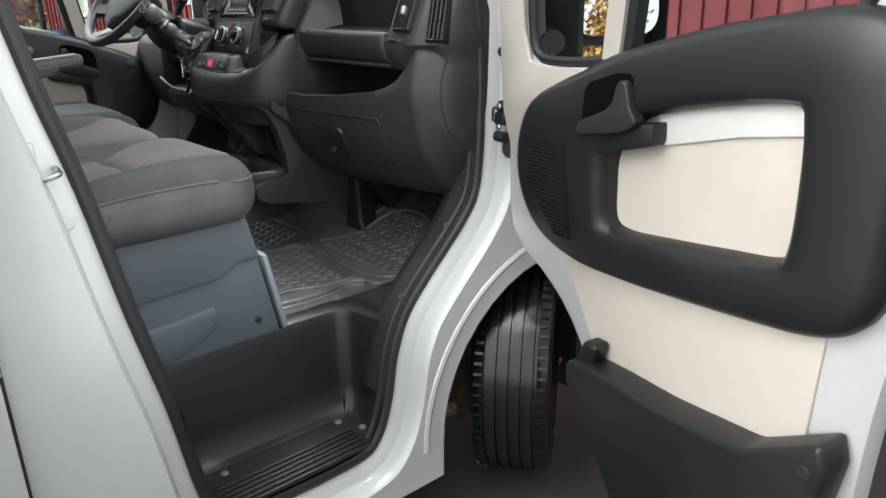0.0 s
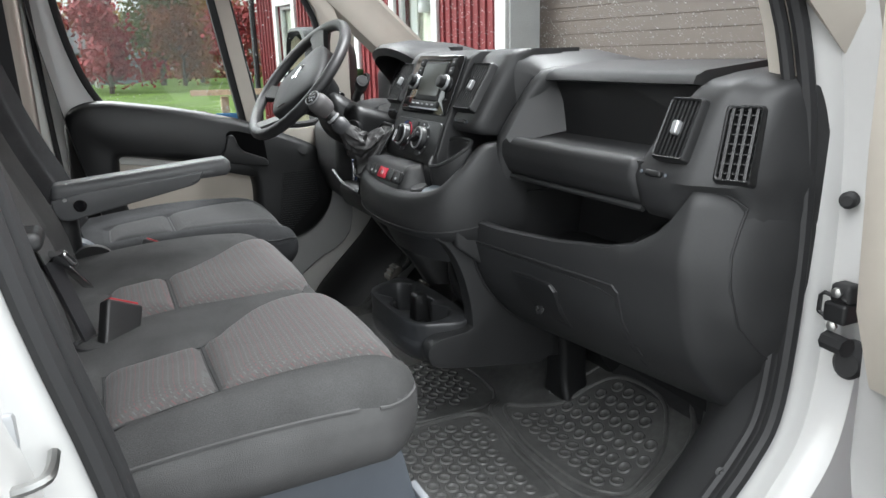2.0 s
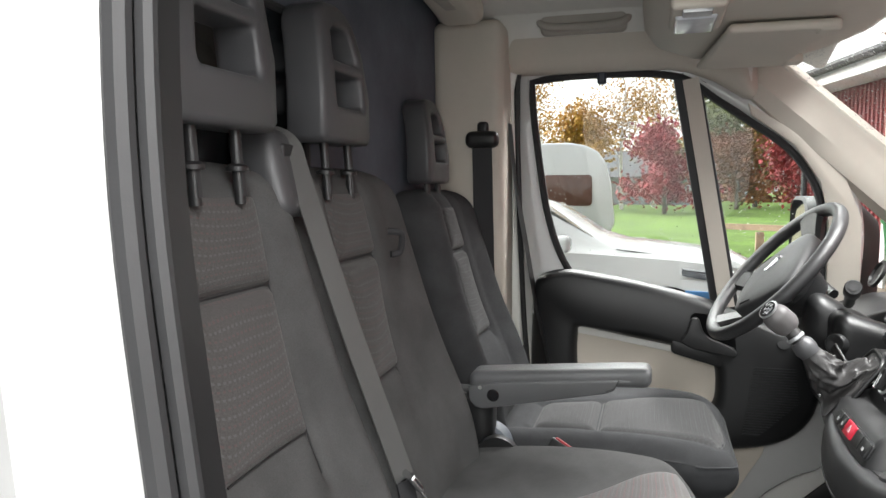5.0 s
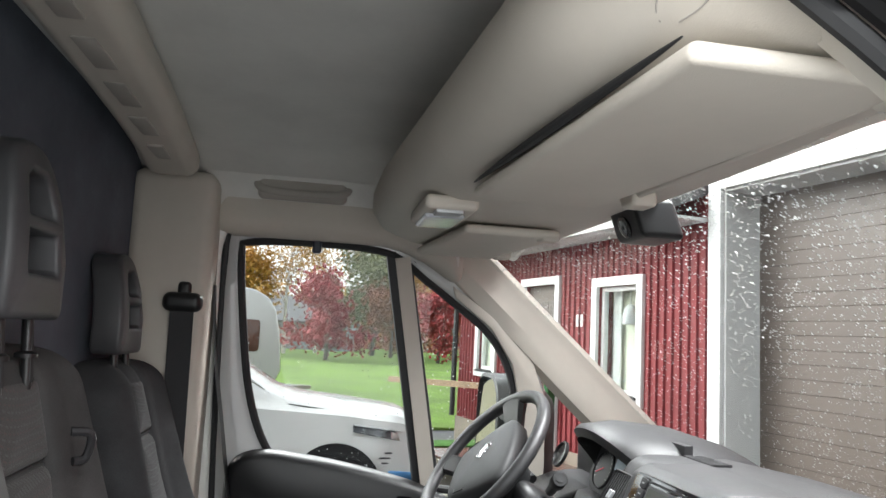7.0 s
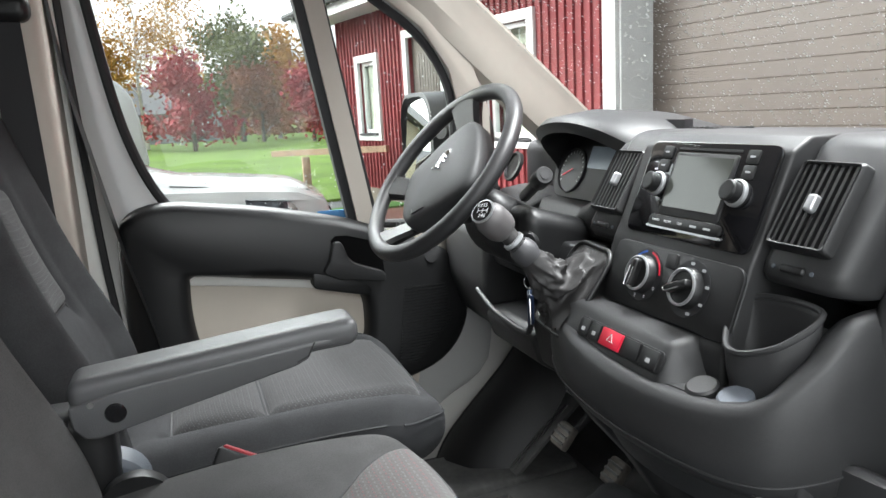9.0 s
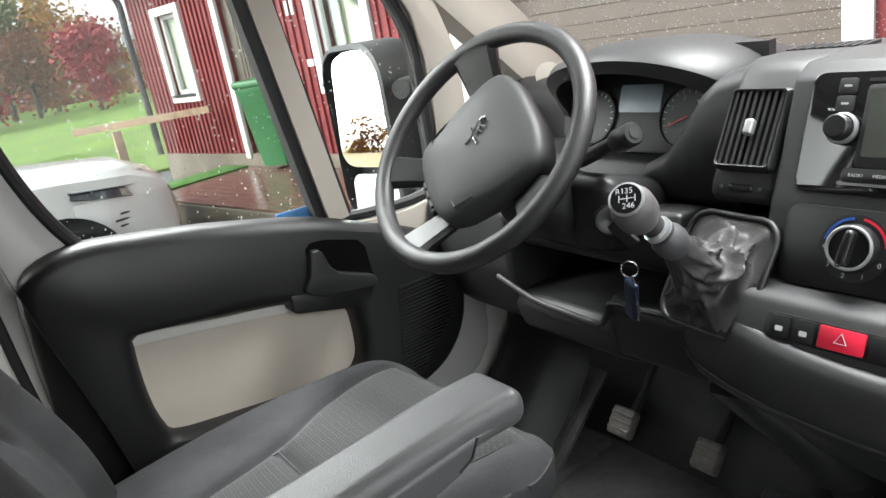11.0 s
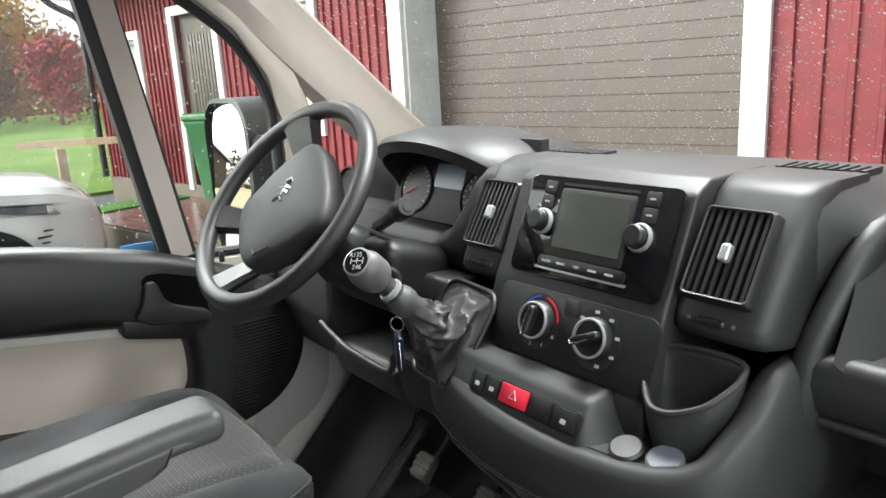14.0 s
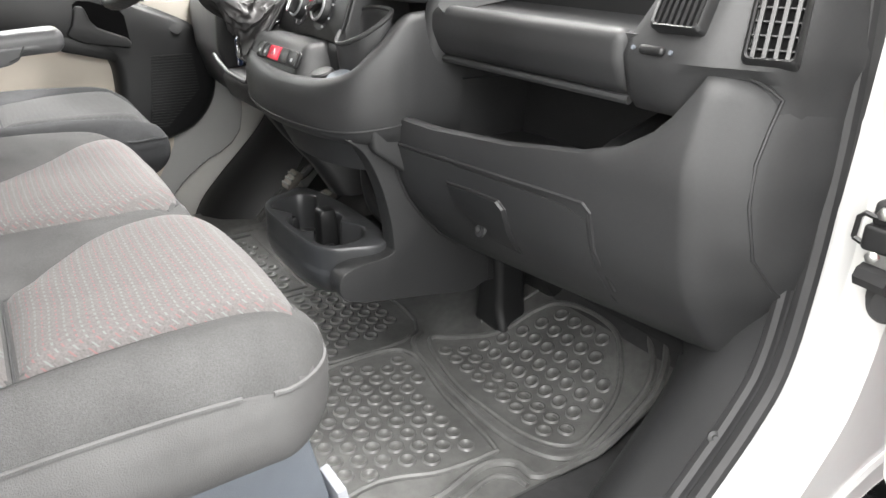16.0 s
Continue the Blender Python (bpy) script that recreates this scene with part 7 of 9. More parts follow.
def vent(cx, cy, cz, w, h, normal, n, name="air_vent", tab=True, vertical=True):
    f = facing((cx, cy, cz), normal)
    v = dp(name, loft([[f @ Vector((x, y, z)) for x, y in rrect(w + a, h + a, 0.006)] for a, z in ((-0.001, -0.028), (0.0, -0.028), (0.0, 0.010), (0.004, 0.0115), (0.010, 0.007), (0.012, -0.03))], cap=True), BLACK, "black louvred air vent")
    # Shade of the vent's depth, put in as a near-black block.
    dp("throat_shade", moved(rbox((-w / 2 + 0.001, -h / 2 + 0.001, -0.01), (w / 2 - 0.001, h / 2 - 0.001, 0.0005), 0.0), f), HOLLOW_SHADE, "", v)
    for i in range(n):
        t = (i + 0.5) / n - 0.5
        if vertical:
            b = rbox((t * w - 0.0022, -h / 2, -0.02), (t * w + 0.0022, h / 2, 0.0085), 0.0)
        else:
            b = rbox((-w / 2, t * h - 0.002, -0.02), (w / 2, t * h + 0.002, 0.0085), 0.0)
        dp("slat", moved(b, f), BLACK, "", v)
    if tab:
        dp("vent_tab", moved(soft((-0.0065, -0.011, 0.004), (0.0065, 0.011, 0.018), 0.004, (2, 2, 2)), f), SILVER, "silver vent tab", v)
    return v


VN = (0, -0.853, 0.522)


def pod(x0, x1, name="vent_pod"):
    return dp(name, loft([[(x, y, z) for y, z in ((0.815 + d, 1.384), (0.790 + d, 1.390), (0.783 + d, 1.402), (0.786 + d, 1.415), (0.868 + d, 1.548), (0.882 + d, 1.557), (0.90 + d, 1.562), (1.0, 1.56), (1.0, 1.38))] for x, d in ((x0, 0.04), (x0 + 0.003, 0.02), (x0 + 0.010, 0.008), (x0 + 0.022, 0.002), (x1 - 0.022, 0.002), (x1 - 0.010, 0.008), (x1 - 0.003, 0.02), (x1, 0.04))]), label="grained vent housing", angle=50)


pod(-0.222, -0.108)
vent(-0.166, 0.823, 1.482, 0.074, 0.102, VN, 8)
pod(0.178, 0.306)
vent(0.236, 0.823, 1.482, 0.078, 0.104, VN, 8)
vent(0.792, 0.889, 1.430, 0.058, 0.092, (0.05, -0.905, 0.42), 7)
for cx, cy, cz in ((-0.166, 0.788, 1.412), (0.236, 0.788, 1.412), (0.768, 0.860, 1.362)):
    f = facing((cx, cy, cz), (0, -0.9, 0.35))
    wheel_d = dp("vent_dial", moved(soft((-0.018, -0.005, -0.004), (0.018, 0.005, 0.005), 0.004, (6, 2, 2)), f), BLACK)
    for s in (-1, 1):
        dp("dial_mark", turned([(0.0028, 0.0), (0.0028, 0.0022), (0.001, 0.0025)], 10, f @ Matrix.Translation((s * 0.028, 0, 0))), BOXGREY, "", wheel_d)
SN = (0.40, -0.83, 0.385)
vent(0.884, 0.9175, 1.413, 0.046, 0.108, SN, 4, tab=False)
sf = facing((0.884, 0.9175, 1.413), SN)
for k in range(7):
    dp("cross_slat", moved(rbox((-0.0235, -0.0447 + k * 0.0148, -0.012), (0.0235, -0.0430 + k * 0.0148, 0.0045), 0.0), sf), SEAL)
for x0 in (-0.17, 0.24, -0.6):
    for k in range(9):
        dp("demist_slat", rbox((x0 - 0.05 + k * 0.013, 1.0 if x0 > -0.5 else 1.12, 1.548 if x0 > -0.5 else 1.525), (x0 - 0.044 + k * 0.013, 1.05 if x0 > -0.5 else 1.17, 1.562 if x0 > -0.5 else 1.535), 0.0), SEAL)

# centre stack
STACK = [(0.735, 1.24), (0.735, 1.30), (0.742, 1.31), (0.776, 1.405), (0.80, 1.455), (0.838, 1.545), (0.868, 1.562), (1.0, 1.562), (1.0, 1.24)]
dp("stack_body", prism(STACK, -0.118, 0.182, "x", 0.006, 3), label="black centre console stack")
SHELF_SIDE = [(0.745, 1.165), (0.700, 1.195), (0.677, 1.232), (0.671, 1.250), (0.674, 1.260), (0.680, 1.270), (0.6945, 1.300), (0.704, 1.3065), (0.722, 1.309), (0.745, 1.312), (0.77, 1.318), (0.80, 1.325)]
WELL_SIDE = [(0.755, 1.165), (0.722, 1.195), (0.700, 1.228), (0.694, 1.244), (0.696, 1.250), (0.702, 1.252), (0.715, 1.253), (0.732, 1.256), (0.752, 1.264), (0.772, 1.280), (0.788, 1.305), (0.80, 1.35)]


def shelf_profile(x):
    f = max(0.0, min(1.0, (x - 0.128) / 0.034))
    f = f * f * (3 - 2 * f)
    bow = 0.8 * max(0.0, abs(x - 0.02) - 0.09) ** 2
    return [(x, p[0] + (q[0] - p[0]) * f + bow * (1 - k / 11), p[1] + (q[1] - p[1]) * f) for k, (p, q) in enumerate(zip(SHELF_SIDE, WELL_SIDE))]


dp("switch_shelf", loft([shelf_profile(-0.150 + 0.44 * k / 60) for k in range(61)], cap=False, closed=False), label="sloping shelf with switches and a small well", angle=70)
RN = Vector((0, -0.921, 0.389))
rf = facing((0.041, 0.8125, 1.483), RN)
radio = dp("radio", panel(rrect(0.262, 0.145, 0.014), 0.006, rf, 0.002), GLOSS, "gloss black radio with a dark screen")
dp("screen_frame", panel(rrect(0.128, 0.096, 0.005, 3, 0.0, 0.008), 0.0085, rf, 0.001), DASH, "", radio)
dp("screen", panel(rrect(0.116, 0.078, 0.003, 3, 0.0, 0.011), 0.0095, rf), SCREEN, "switched-off radio screen", radio)
dp("button_strip", panel(rrect(0.15, 0.017, 0.006, 3, 0.0, -0.05), 0.0105, rf, 0.001), BLACK, "", radio)
dp("strip_edge", panel(rrect(0.156, 0.004, 0.0015, 2, 0.0, -0.0595), 0.0095, rf), SILVER, "", radio)
for i, t in enumerate(("RADIO", "MEDIA", "TRIP")):
    words(t, 0.0055, GREYMARK, radio, rf @ Matrix.Translation((-0.058 + i * 0.027, -0.05, 0.0108)))
for x in (0.024, 0.052):
    dp("print_bar", panel(rrect(0.014, 0.003, 0.001, 2, x, -0.05), 0.0108, rf), GREYMARK, "", radio)
dp("disc_slot", panel(rrect(0.13, 0.004, 0.0015, 2, 0.0, 0.062), 0.0068, rf), SEAL, "", radio)
for s in (-1, 1):
    kf = rf @ Matrix.Translation((s * 0.0835, 0.004, 0.006))
    k = dp("radio_knob", turned([(0.0185, 0.0), (0.0185, 0.006), (0.017, 0.009), (0.0145, 0.01), (0.0145, 0.021), (0.0125, 0.023), (0.001, 0.0225)], 28, kf), BLACK, "black round knob with a silver rim", radio)
    dp("knob_ring", turned([(0.0188, 0.004), (0.0192, 0.006), (0.0180, 0.0095), (0.0160, 0.0105), (0.015, 0.009)], 28, kf), SILVER, "", k)
    dp("knob_face", turned([(0.0115, 0.0), (0.0115, 0.0009), (0.001, 0.001)], 24, kf @ Matrix.Translation((0, 0, 0.0228))), BLACK, "", k)
    for j in range(2):
        b = dp("button", panel(rrect(0.021, 0.019, 0.003, 3, s * 0.087, 0.055 - j * 0.021), 0.0082, rf, 0.001), DASH, "", radio)
        dp("print_bar", panel(rrect(0.009, 0.0025, 0.001, 2, s * 0.087, 0.055 - j * 0.021), 0.0087, rf), GREYMARK, "", b)
words("VOLUME", 0.0042, GREYMARK, radio, rf @ Matrix.Translation((-0.098, 0.027, 0.0065)))
cf = facing((0.049, 0.757, 1.358), (0, -0.942, 0.337))
clim = dp("climate_panel", panel(rrect(0.275, 0.098, 0.018), 0.006, cf, 0.002), BLACK, "black heater panel with two round knobs")
for s, txt in ((-1, "01234"), (1, "")):
    kf = cf @ Matrix.Translation((s * 0.05 - 0.002, 0.004, 0.006))
    dp("dial_ring", turned([(0.0395, 0.0), (0.0395, 0.0008), (0.001, 0.001)], 36, kf), DIAL, "", clim)
    kn = dp("heater_knob", turned([(0.0285, 0.0), (0.0275, 0.011), (0.026, 0.013), (0.001, 0.013)], 36, kf), BLACK, "black heater knob with a silver ring", clim)
    dp("knob_ring", turned([(0.0262, 0.012), (0.0262, 0.0155), (0.0245, 0.0165), (0.0228, 0.0155), (0.0225, 0.012)], 36, kf), SILVER, "silver ring", kn)
    turn = Matrix.Rotation(radians(-98 if s < 0 else 112), 4, "Z") if s < 0 else Matrix.Rotation(radians(205), 4, "Z")
    grip = soft((-0.021, -0.0055, 0.008), (0.021, 0.0055, 0.026), 0.005, (6, 2, 2))
    dp("grip", moved(grip, kf @ turn), BLACK, "", kn)
    dp("pointer", moved(tube(spline([(-0.008, 0.0035, 0.0265), (0.017, 0.0035, 0.0265), (0.0215, 0.0, 0.0265), (0.017, -0.0035, 0.0265), (-0.008, -0.0035, 0.0265)], 3), 0.0011, 6), kf @ turn), CHROME, "", kn)
    if s < 0:
        for i, ch in enumerate("01234"):
            a = radians(-28 - i * 37)
            words(ch, 0.008, GREYMARK, clim, kf @ Matrix.Translation((0.034 * math.cos(a), 0.034 * math.sin(a), 0.001)))
        for c0, mt in ((0, RED_BTN), (1, BLUE_MARK)):
            arcp = [(0.0345 * math.cos(radians(a)), 0.0345 * math.sin(radians(a)), 0.0012) for a in range(8 + c0 * 90, 84 + c0 * 90, 6)]
            dp("temperature_arc", moved(band(arcp, 0.003, 0.0006, (0, 0, 1)), kf), mt, "", clim)
    else:
        for i in range(6):
            a = radians(140 - i * 42)
            dp("print_bar", panel(rrect(0.007, 0.004, 0.001, 2, 0.0345 * math.cos(a), 0.0345 * math.sin(a)), 0.0014, kf), GREYMARK, "", clim)
dp("ac_button", panel(rrect(0.022, 0.022, 0.003, 3, 0.0, 0.034), 0.0085, cf, 0.001), DASH, "", clim)
# switch row
hf = facing((0.030, 0.686, 1.279), (0, -0.895, 0.445))
row = dp("switch_panel", panel(rrect(0.205, 0.031, 0.008), 0.004, hf, 0.001), BLACK, "row of black switches with a red hazard button")
for x, w, mt in ((-0.083, 0.026, BLACK), (-0.054, 0.026, BLACK), (-0.012, 0.052, RED_BTN), (0.037, 0.038, BLACK), (0.078, 0.038, BLACK)):
    b = dp("switch", panel(rrect(w - 0.002, 0.026, 0.002, 3, x, 0.0), 0.0068, hf, 0.001), mt, "red hazard button" if mt is RED_BTN else "", row)
    if mt is RED_BTN:
        tri = [(0.0078 * math.cos(radians(a)) + x, 0.0078 * math.sin(radians(a)), 0.0072) for a in (90, 210, 330)]
        dp("warning_triangle", moved(tube(tri, 0.0006, 5, True), hf), GREYMARK, "", b)
    elif x != 0.037:
        dp("print_bar", panel(rrect(0.009, 0.006, 0.001, 2, x, -0.003), 0.0071, hf), GREYMARK, "", b)

# lower console, a bowl round the cup and the gear lever
def console_ring(z):
    """Plan of the lower console at a height."""
    f = max(0.0, min(1.0, (1.265 - z) / 0.35))
    g = max(0.0, min(1.0, (z - 1.245) / 0.13))
    x0, x1 = -0.235 + 0.20 * f ** 0.8, 0.318 - 0.03 * f
    yf = 0.664 + 0.14 * f ** 1.6 + 0.13 * g
    pts = [(x0, 1.05), (x0 - 0.005 * (1 - f), 0.86), (x0 + 0.03, yf + 0.055), (x0 + 0.12, yf + 0.008), ((x0 + x1) / 2 + 0.02, yf), (x1 - 0.09, yf + 0.025), (x1 - 0.02, yf + 0.085), (x1, yf + 0.16), (x1, 1.05)]
    return [(p.x, p.y, z) for p in spline([(a, b, 0) for a, b in pts], 5)]


dp("console", loft([console_ring(z) for z in (1.10, 1.13, 1.16, 1.21, 1.235, 1.258)], cap=True), label="black lower centre console", angle=60)
dp("console_back", rbox((-0.12, 0.93, 0.86), (0.26, 0.95, 1.12), 0.0), SEAL)
rim_path = spline([(0.312, 0.90, 1.372), (0.312, 0.83, 1.371), (0.312, 0.795, 1.362), (0.306, 0.755, 1.324), (0.280, 0.706, 1.280), (0.215, 0.676, 1.262), (0.10, 0.661, 1.257), (0.0, 0.663, 1.260), (-0.10, 0.678, 1.272), (-0.19, 0.712, 1.292), (-0.235, 0.76, 1.312)], 6)
SHELL = [(-0.050, -0.10), (-0.040, -0.06), (-0.034, -0.022), (-0.026, -0.006), (-0.016, 0.0), (-0.006, 0.0), (0.002, -0.004), (0.008, -0.013), (0.013, -0.035), (0.015, -0.06), (0.012, -0.085), (0.004, -0.10), (-0.03, -0.112), (-0.08, -0.13)]
strips = []
for i, p in enumerate(rim_path):
    t = rim_path[min(i + 1, len(rim_path) - 1)] - rim_path[max(i - 1, 0)]
    n = Vector((-t.y, t.x, 0)).normalized()
    flat, drop = max(0.0, min(1.0, (0.17 - p.x) / 0.04)), (p.z - 1.165) / 0.10
    strips.append([p + n * (o * (1 - 0.3 * flat) if o < -0.03 else o) + Vector((0, 0, h * (1 - flat) + (0.004 if o < -0.03 else -0.001) * flat if k < 4 else h * (drop if h < -0.03 else 1))) for k, (o, h) in enumerate(SHELL)])
dp("console_shell", loft(strips), label="rounded black console rim and skirt", angle=60)
seam = [s_[10] + Vector((0, 0, 0.001)) for s_ in strips[12:]]
dp("console_seam", tube(seam, 0.0022, 6), SEAL)
side = [(0.735, 1.15), (0.728, 1.20), (0.745, 1.262), (0.785, 1.335), (0.83, 1.362), (0.95, 1.362), (1.08, 1.30), (1.08, 1.10), (0.80, 1.10)]
dp("console_side", prism(side, 0.284, 0.3115, "x", 0.007, 3), label="smooth black console side")
legp = [(p.y, p.z) for p in spline([(0, 0.695, 1.17), (0, 0.728, 1.142), (0, 0.757, 1.085), (0, 0.775, 1.02), (0, 0.782, 0.965), (0, 0.775, 0.945), (0, 0.70, 0.935), (0, 0.672, 0.915), (0, 0.678, 0.880), (0, 0.72, 0.862), (0, 0.84, 0.843), (0, 0.958, 0.825)], 4)] + [(1.0, 0.84), (1.0, 1.17)]
dp("console_leg", prism(legp, 0.243, 0.287, "x", 0.012, 4), label="smooth black console side leg", angle=50)
dp("console_leg_seam", tube([(0.289, front(0.289, z) - 0.003, z) for z in (1.17, 1.13, 1.09, 1.05, 1.01, 0.97, 0.94)], 0.003, 6), SEAL)
leg = []
for z, x0, yf in ((0.95, -0.06, 0.83), (1.02, -0.08, 0.79), (1.08, -0.115, 0.745), (1.13, -0.15, 0.715)):
    leg.append([(x0 - 0.05, 1.0, z), (x0 - 0.055, yf + 0.04, z), (x0 - 0.03, yf, z), (x0, yf + 0.004, z), (x0 + 0.02, yf + 0.03, z), (x0 + 0.02, 1.0, z)])
dp("console_leg", loft(leg), angle=60)
dp("inner_duct", tube(spline([(0.03, 0.90, 1.12), (0.05, 0.86, 1.05), (0.12, 0.84, 0.98), (0.22, 0.86, 0.95)], 5), 0.022, 10), BLACK)
# cup holder in a well
cup_ring = spline([(0.196, 0.728, 1.332), (0.172, 0.757, 1.343), (0.178, 0.786, 1.353), (0.22, 0.794, 1.360), (0.274, 0.792, 1.366), (0.282, 0.776, 1.356), (0.272, 0.755, 1.338), (0.256, 0.738, 1.320), (0.224, 0.724, 1.318)], 4, True)
cup_ring = [Vector((p.x, p.y, 1.322 + 0.01 * (p.x - 0.19) + 0.79 * (p.y - 0.732))) for p in cup_ring]
cc = sum(cup_ring, Vector()) / len(cup_ring)
dp("cup_holder", loft([[cc + (p - cc) * k + Vector((0, 0, h)) for p in cup_ring] for k, h in ((0.72, -0.10), (0.98, -0.03), (1.03, -0.004), (1.0, 0.0), (0.93, 0.0), (0.89, -0.006), (0.80, -0.05), (0.66, -0.085))]), DASH, "black cup holder cone", angle=60)
dp("cup_rim", tube([p + Vector((0, 0, 0.001)) for p in cup_ring], 0.0042, 8, True), DASH, "rounded cup holder rim")
pk = facing((0.208, 0.708, 1.262), (0.05, -0.30, 0.95))
for x, y, r in ((-0.023, 0.0, 0.021), (0.024, 0.002, 0.022)):
    dp("socket_cap", turned([(r, -0.004), (r, 0.005), (r - 0.003, 0.008), (0.001, 0.008)], 24, pk @ Matrix.Translation((x, y, 0))), BOXGREY if x > 0 else BLACK, "round socket cap")
# cup tray at the foot of the console
TRAY = [(-0.126, 0.783), (-0.114, 0.723), (-0.097, 0.690), (-0.070, 0.666), (-0.03, 0.654), (0.03, 0.651), (0.10, 0.651), (0.17, 0.655), (0.222, 0.670), (0.246, 0.705), (0.250, 0.79), (0.06, 0.81)]
WELL = [(-0.028, 0.669), (-0.056, 0.680), (-0.078, 0.712), (-0.084, 0.748), (-0.062, 0.772), (-0.034, 0.774), (0.0, 0.757), (0.022, 0.752), (0.05, 0.768), (0.09, 0.772), (0.115, 0.757), (0.146, 0.776), (0.176, 0.778), (0.205, 0.762), (0.221, 0.735), (0.222, 0.700), (0.207, 0.678), (0.176, 0.672), (0.152, 0.684), (0.134, 0.692), (0.122, 0.674), (0.09, 0.667), (0.055, 0.667), (0.036, 0.676), (0.022, 0.690), (0.002, 0.682)]
ctr = (0.075, 0.724)
tray_out, tray_in = polar(TRAY, ctr, 144), polar(WELL, ctr, 144)


def tray_ring(loop, k, z):
    return [(ctr[0] + (x - ctr[0]) * k, ctr[1] + (y - ctr[1]) * k, z) for x, y in loop]


tray2 = dp("cup_tray", loft([tray_ring(tray_out, k, z) for k, z in ((0.80, 0.858), (0.93, 0.866), (0.99, 0.884), (1.005, 0.900), (1.005, 0.906), (0.985, 0.911), (0.982, 0.915), (0.993, 0.945), (0.998, 0.953), (0.990, 0.958), (0.978, 0.9595))] + [tray_ring(tray_in, k, z) for k, z in ((1.04, 0.9595), (1.01, 0.958), (0.995, 0.952), (0.97, 0.925), (0.95, 0.885))], cap=True), TRAY_SATIN, "satin black twin cup tray", angle=50)
for x, y in ((-0.012, 0.722), (0.166, 0.726)):
    dp("cup_ring", turned([(0.044, 0.0), (0.044, 0.004), (0.036, 0.005), (0.034, 0.001), (0.001, 0.001)], 28, Matrix.Translation((x, y, 0.886))), BLACK, "", tray2)
    dp("cup_spring", moved(soft((-0.010, -0.016, 0.0), (0.010, 0.016, 0.062), 0.008, (2, 3, 4), lambda q: Vector((q.x, q.y - 0.10 * q.z, q.z))), Matrix.Translation((x + 0.022, y - 0.026, 0.886))), BLACK, "", tray2)
dp("cup_divider", prism([(0.728, 0.885), (0.728, 0.966), (0.733, 0.974), (0.760, 0.974), (0.768, 0.885)], 0.046, 0.082, "x", 0.004, 3), BLACK, "", tray2)
dp("paper_label", rbox((0.118, 0.676, 0.890), (0.152, 0.712, 0.893), 0.0), BEIGE, "pale sticker in the cup well", tray2)
dp("console_foot", prism([(0.80, 0.84), (0.80, 0.885), (1.0, 0.90), (1.1, 0.9), (1.1, 0.80), (0.95, 0.82)], -0.06, 0.245, "x", 0.012, 3), label="console foot")
dp("heater_bracket", soft((0.175, 1.05, 0.68), (0.262, 1.13, 0.92), 0.018, (3, 3, 8), lambda v: Vector((v.x + (0.05 * max(0, 0.74 - v.z) / 0.09) * (0.6 if v.x > 0.22 else -0.3), v.y - 0.10 * max(0, v.z - 0.80), v.z))), BLACK, "black bracket under the dashboard")
dp("heater_box", prism([(1.08, 0.96), (1.3, 0.96), (1.3, 0.70), (1.2, 0.72), (1.1, 0.85)], -0.02, 0.30, "x", 0.02), BLACK)

# driver's side
dp("driver_lower_dash", prism([(0.80, 1.345), (0.775, 1.32), (0.77, 1.20), (0.80, 1.10), (0.87, 1.04), (1.1, 1.02), (1.1, 1.40), (0.95, 1.40)], -0.925, -0.66, "x", 0.012, 3), label="black lower dashboard before the driver")
dp("driver_lower_dash", prism([(0.79, 1.155), (0.772, 1.135), (0.79, 1.08), (0.87, 1.03), (1.1, 1.02), (1.1, 1.16)], -0.665, -0.415, "x", 0.012, 3), label="black lower dashboard before the driver")
dp("driver_lower_dash", prism([(0.79, 1.202), (0.772, 1.182), (0.79, 1.09), (0.87, 1.04), (1.1, 1.02), (1.1, 1.21)], -0.42, -0.235, "x", 0.012, 3), label="black lower dashboard beside the gear lever")
dp("driver_upper_dash", prism([(0.93, 1.33), (0.915, 1.365), (0.935, 1.395), (1.0, 1.405), (1.12, 1.405), (1.12, 1.33)], -0.925, -0.30, "x", 0.01, 3))
wing_rows = []
for x, zt in ((-0.40, 1.405), (-0.36, 1.425), (-0.325, 1.47), (-0.295, 1.515), (-0.265, 1.54), (-0.225, 1.548)):
    wing_rows.append([(x, y, z) for y, z in ((0.955, 1.32), (0.900, 1.335), (0.875, 1.36), (0.868 + 0.15 * (x + 0.40), zt - 0.02), (0.885 + 0.12 * (x + 0.40), zt), (0.93, zt + 0.006), (1.05, zt + 0.006), (1.05, 1.32))])
dp("cluster_wing", loft(wing_rows), label="black dashboard sweeping up beside the instruments", angle=60)
dp("cubby_fascia", prism([(0.815, 1.352), (0.795, 1.31), (0.800, 1.262), (0.815, 1.246), (0.90, 1.25), (0.95, 1.34)], -0.665, -0.285, "x", 0.01, 3), BLACK, "black panel over the open cubby")
dp("knee_cubby", rbox((-0.66, 1.05, 1.2), (-0.235, 1.07, 1.36), 0.0), SEAL)
dp("cubby_edge", tube(spline([(-0.70, 0.770, 1.185), (-0.60, 0.768, 1.158), (-0.52, 0.767, 1.152), (-0.436, 0.767, 1.150), (-0.415, 0.768, 1.165), (-0.400, 0.768, 1.196), (-0.33, 0.768, 1.199), (-0.24, 0.768, 1.205)], 5), 0.006, 8), DASH, "bright worn edge of the open cubby")
dp("side_air_vent", turned([(0.04, 0.0), (0.04, 0.01), (0.034, 0.012), (0.032, 0.004), (0.001, 0.004)], 24, facing((-0.83, 0.945, 1.46), (0, -0.9, 0.42))), BLACK, "round side air vent")
hood = []
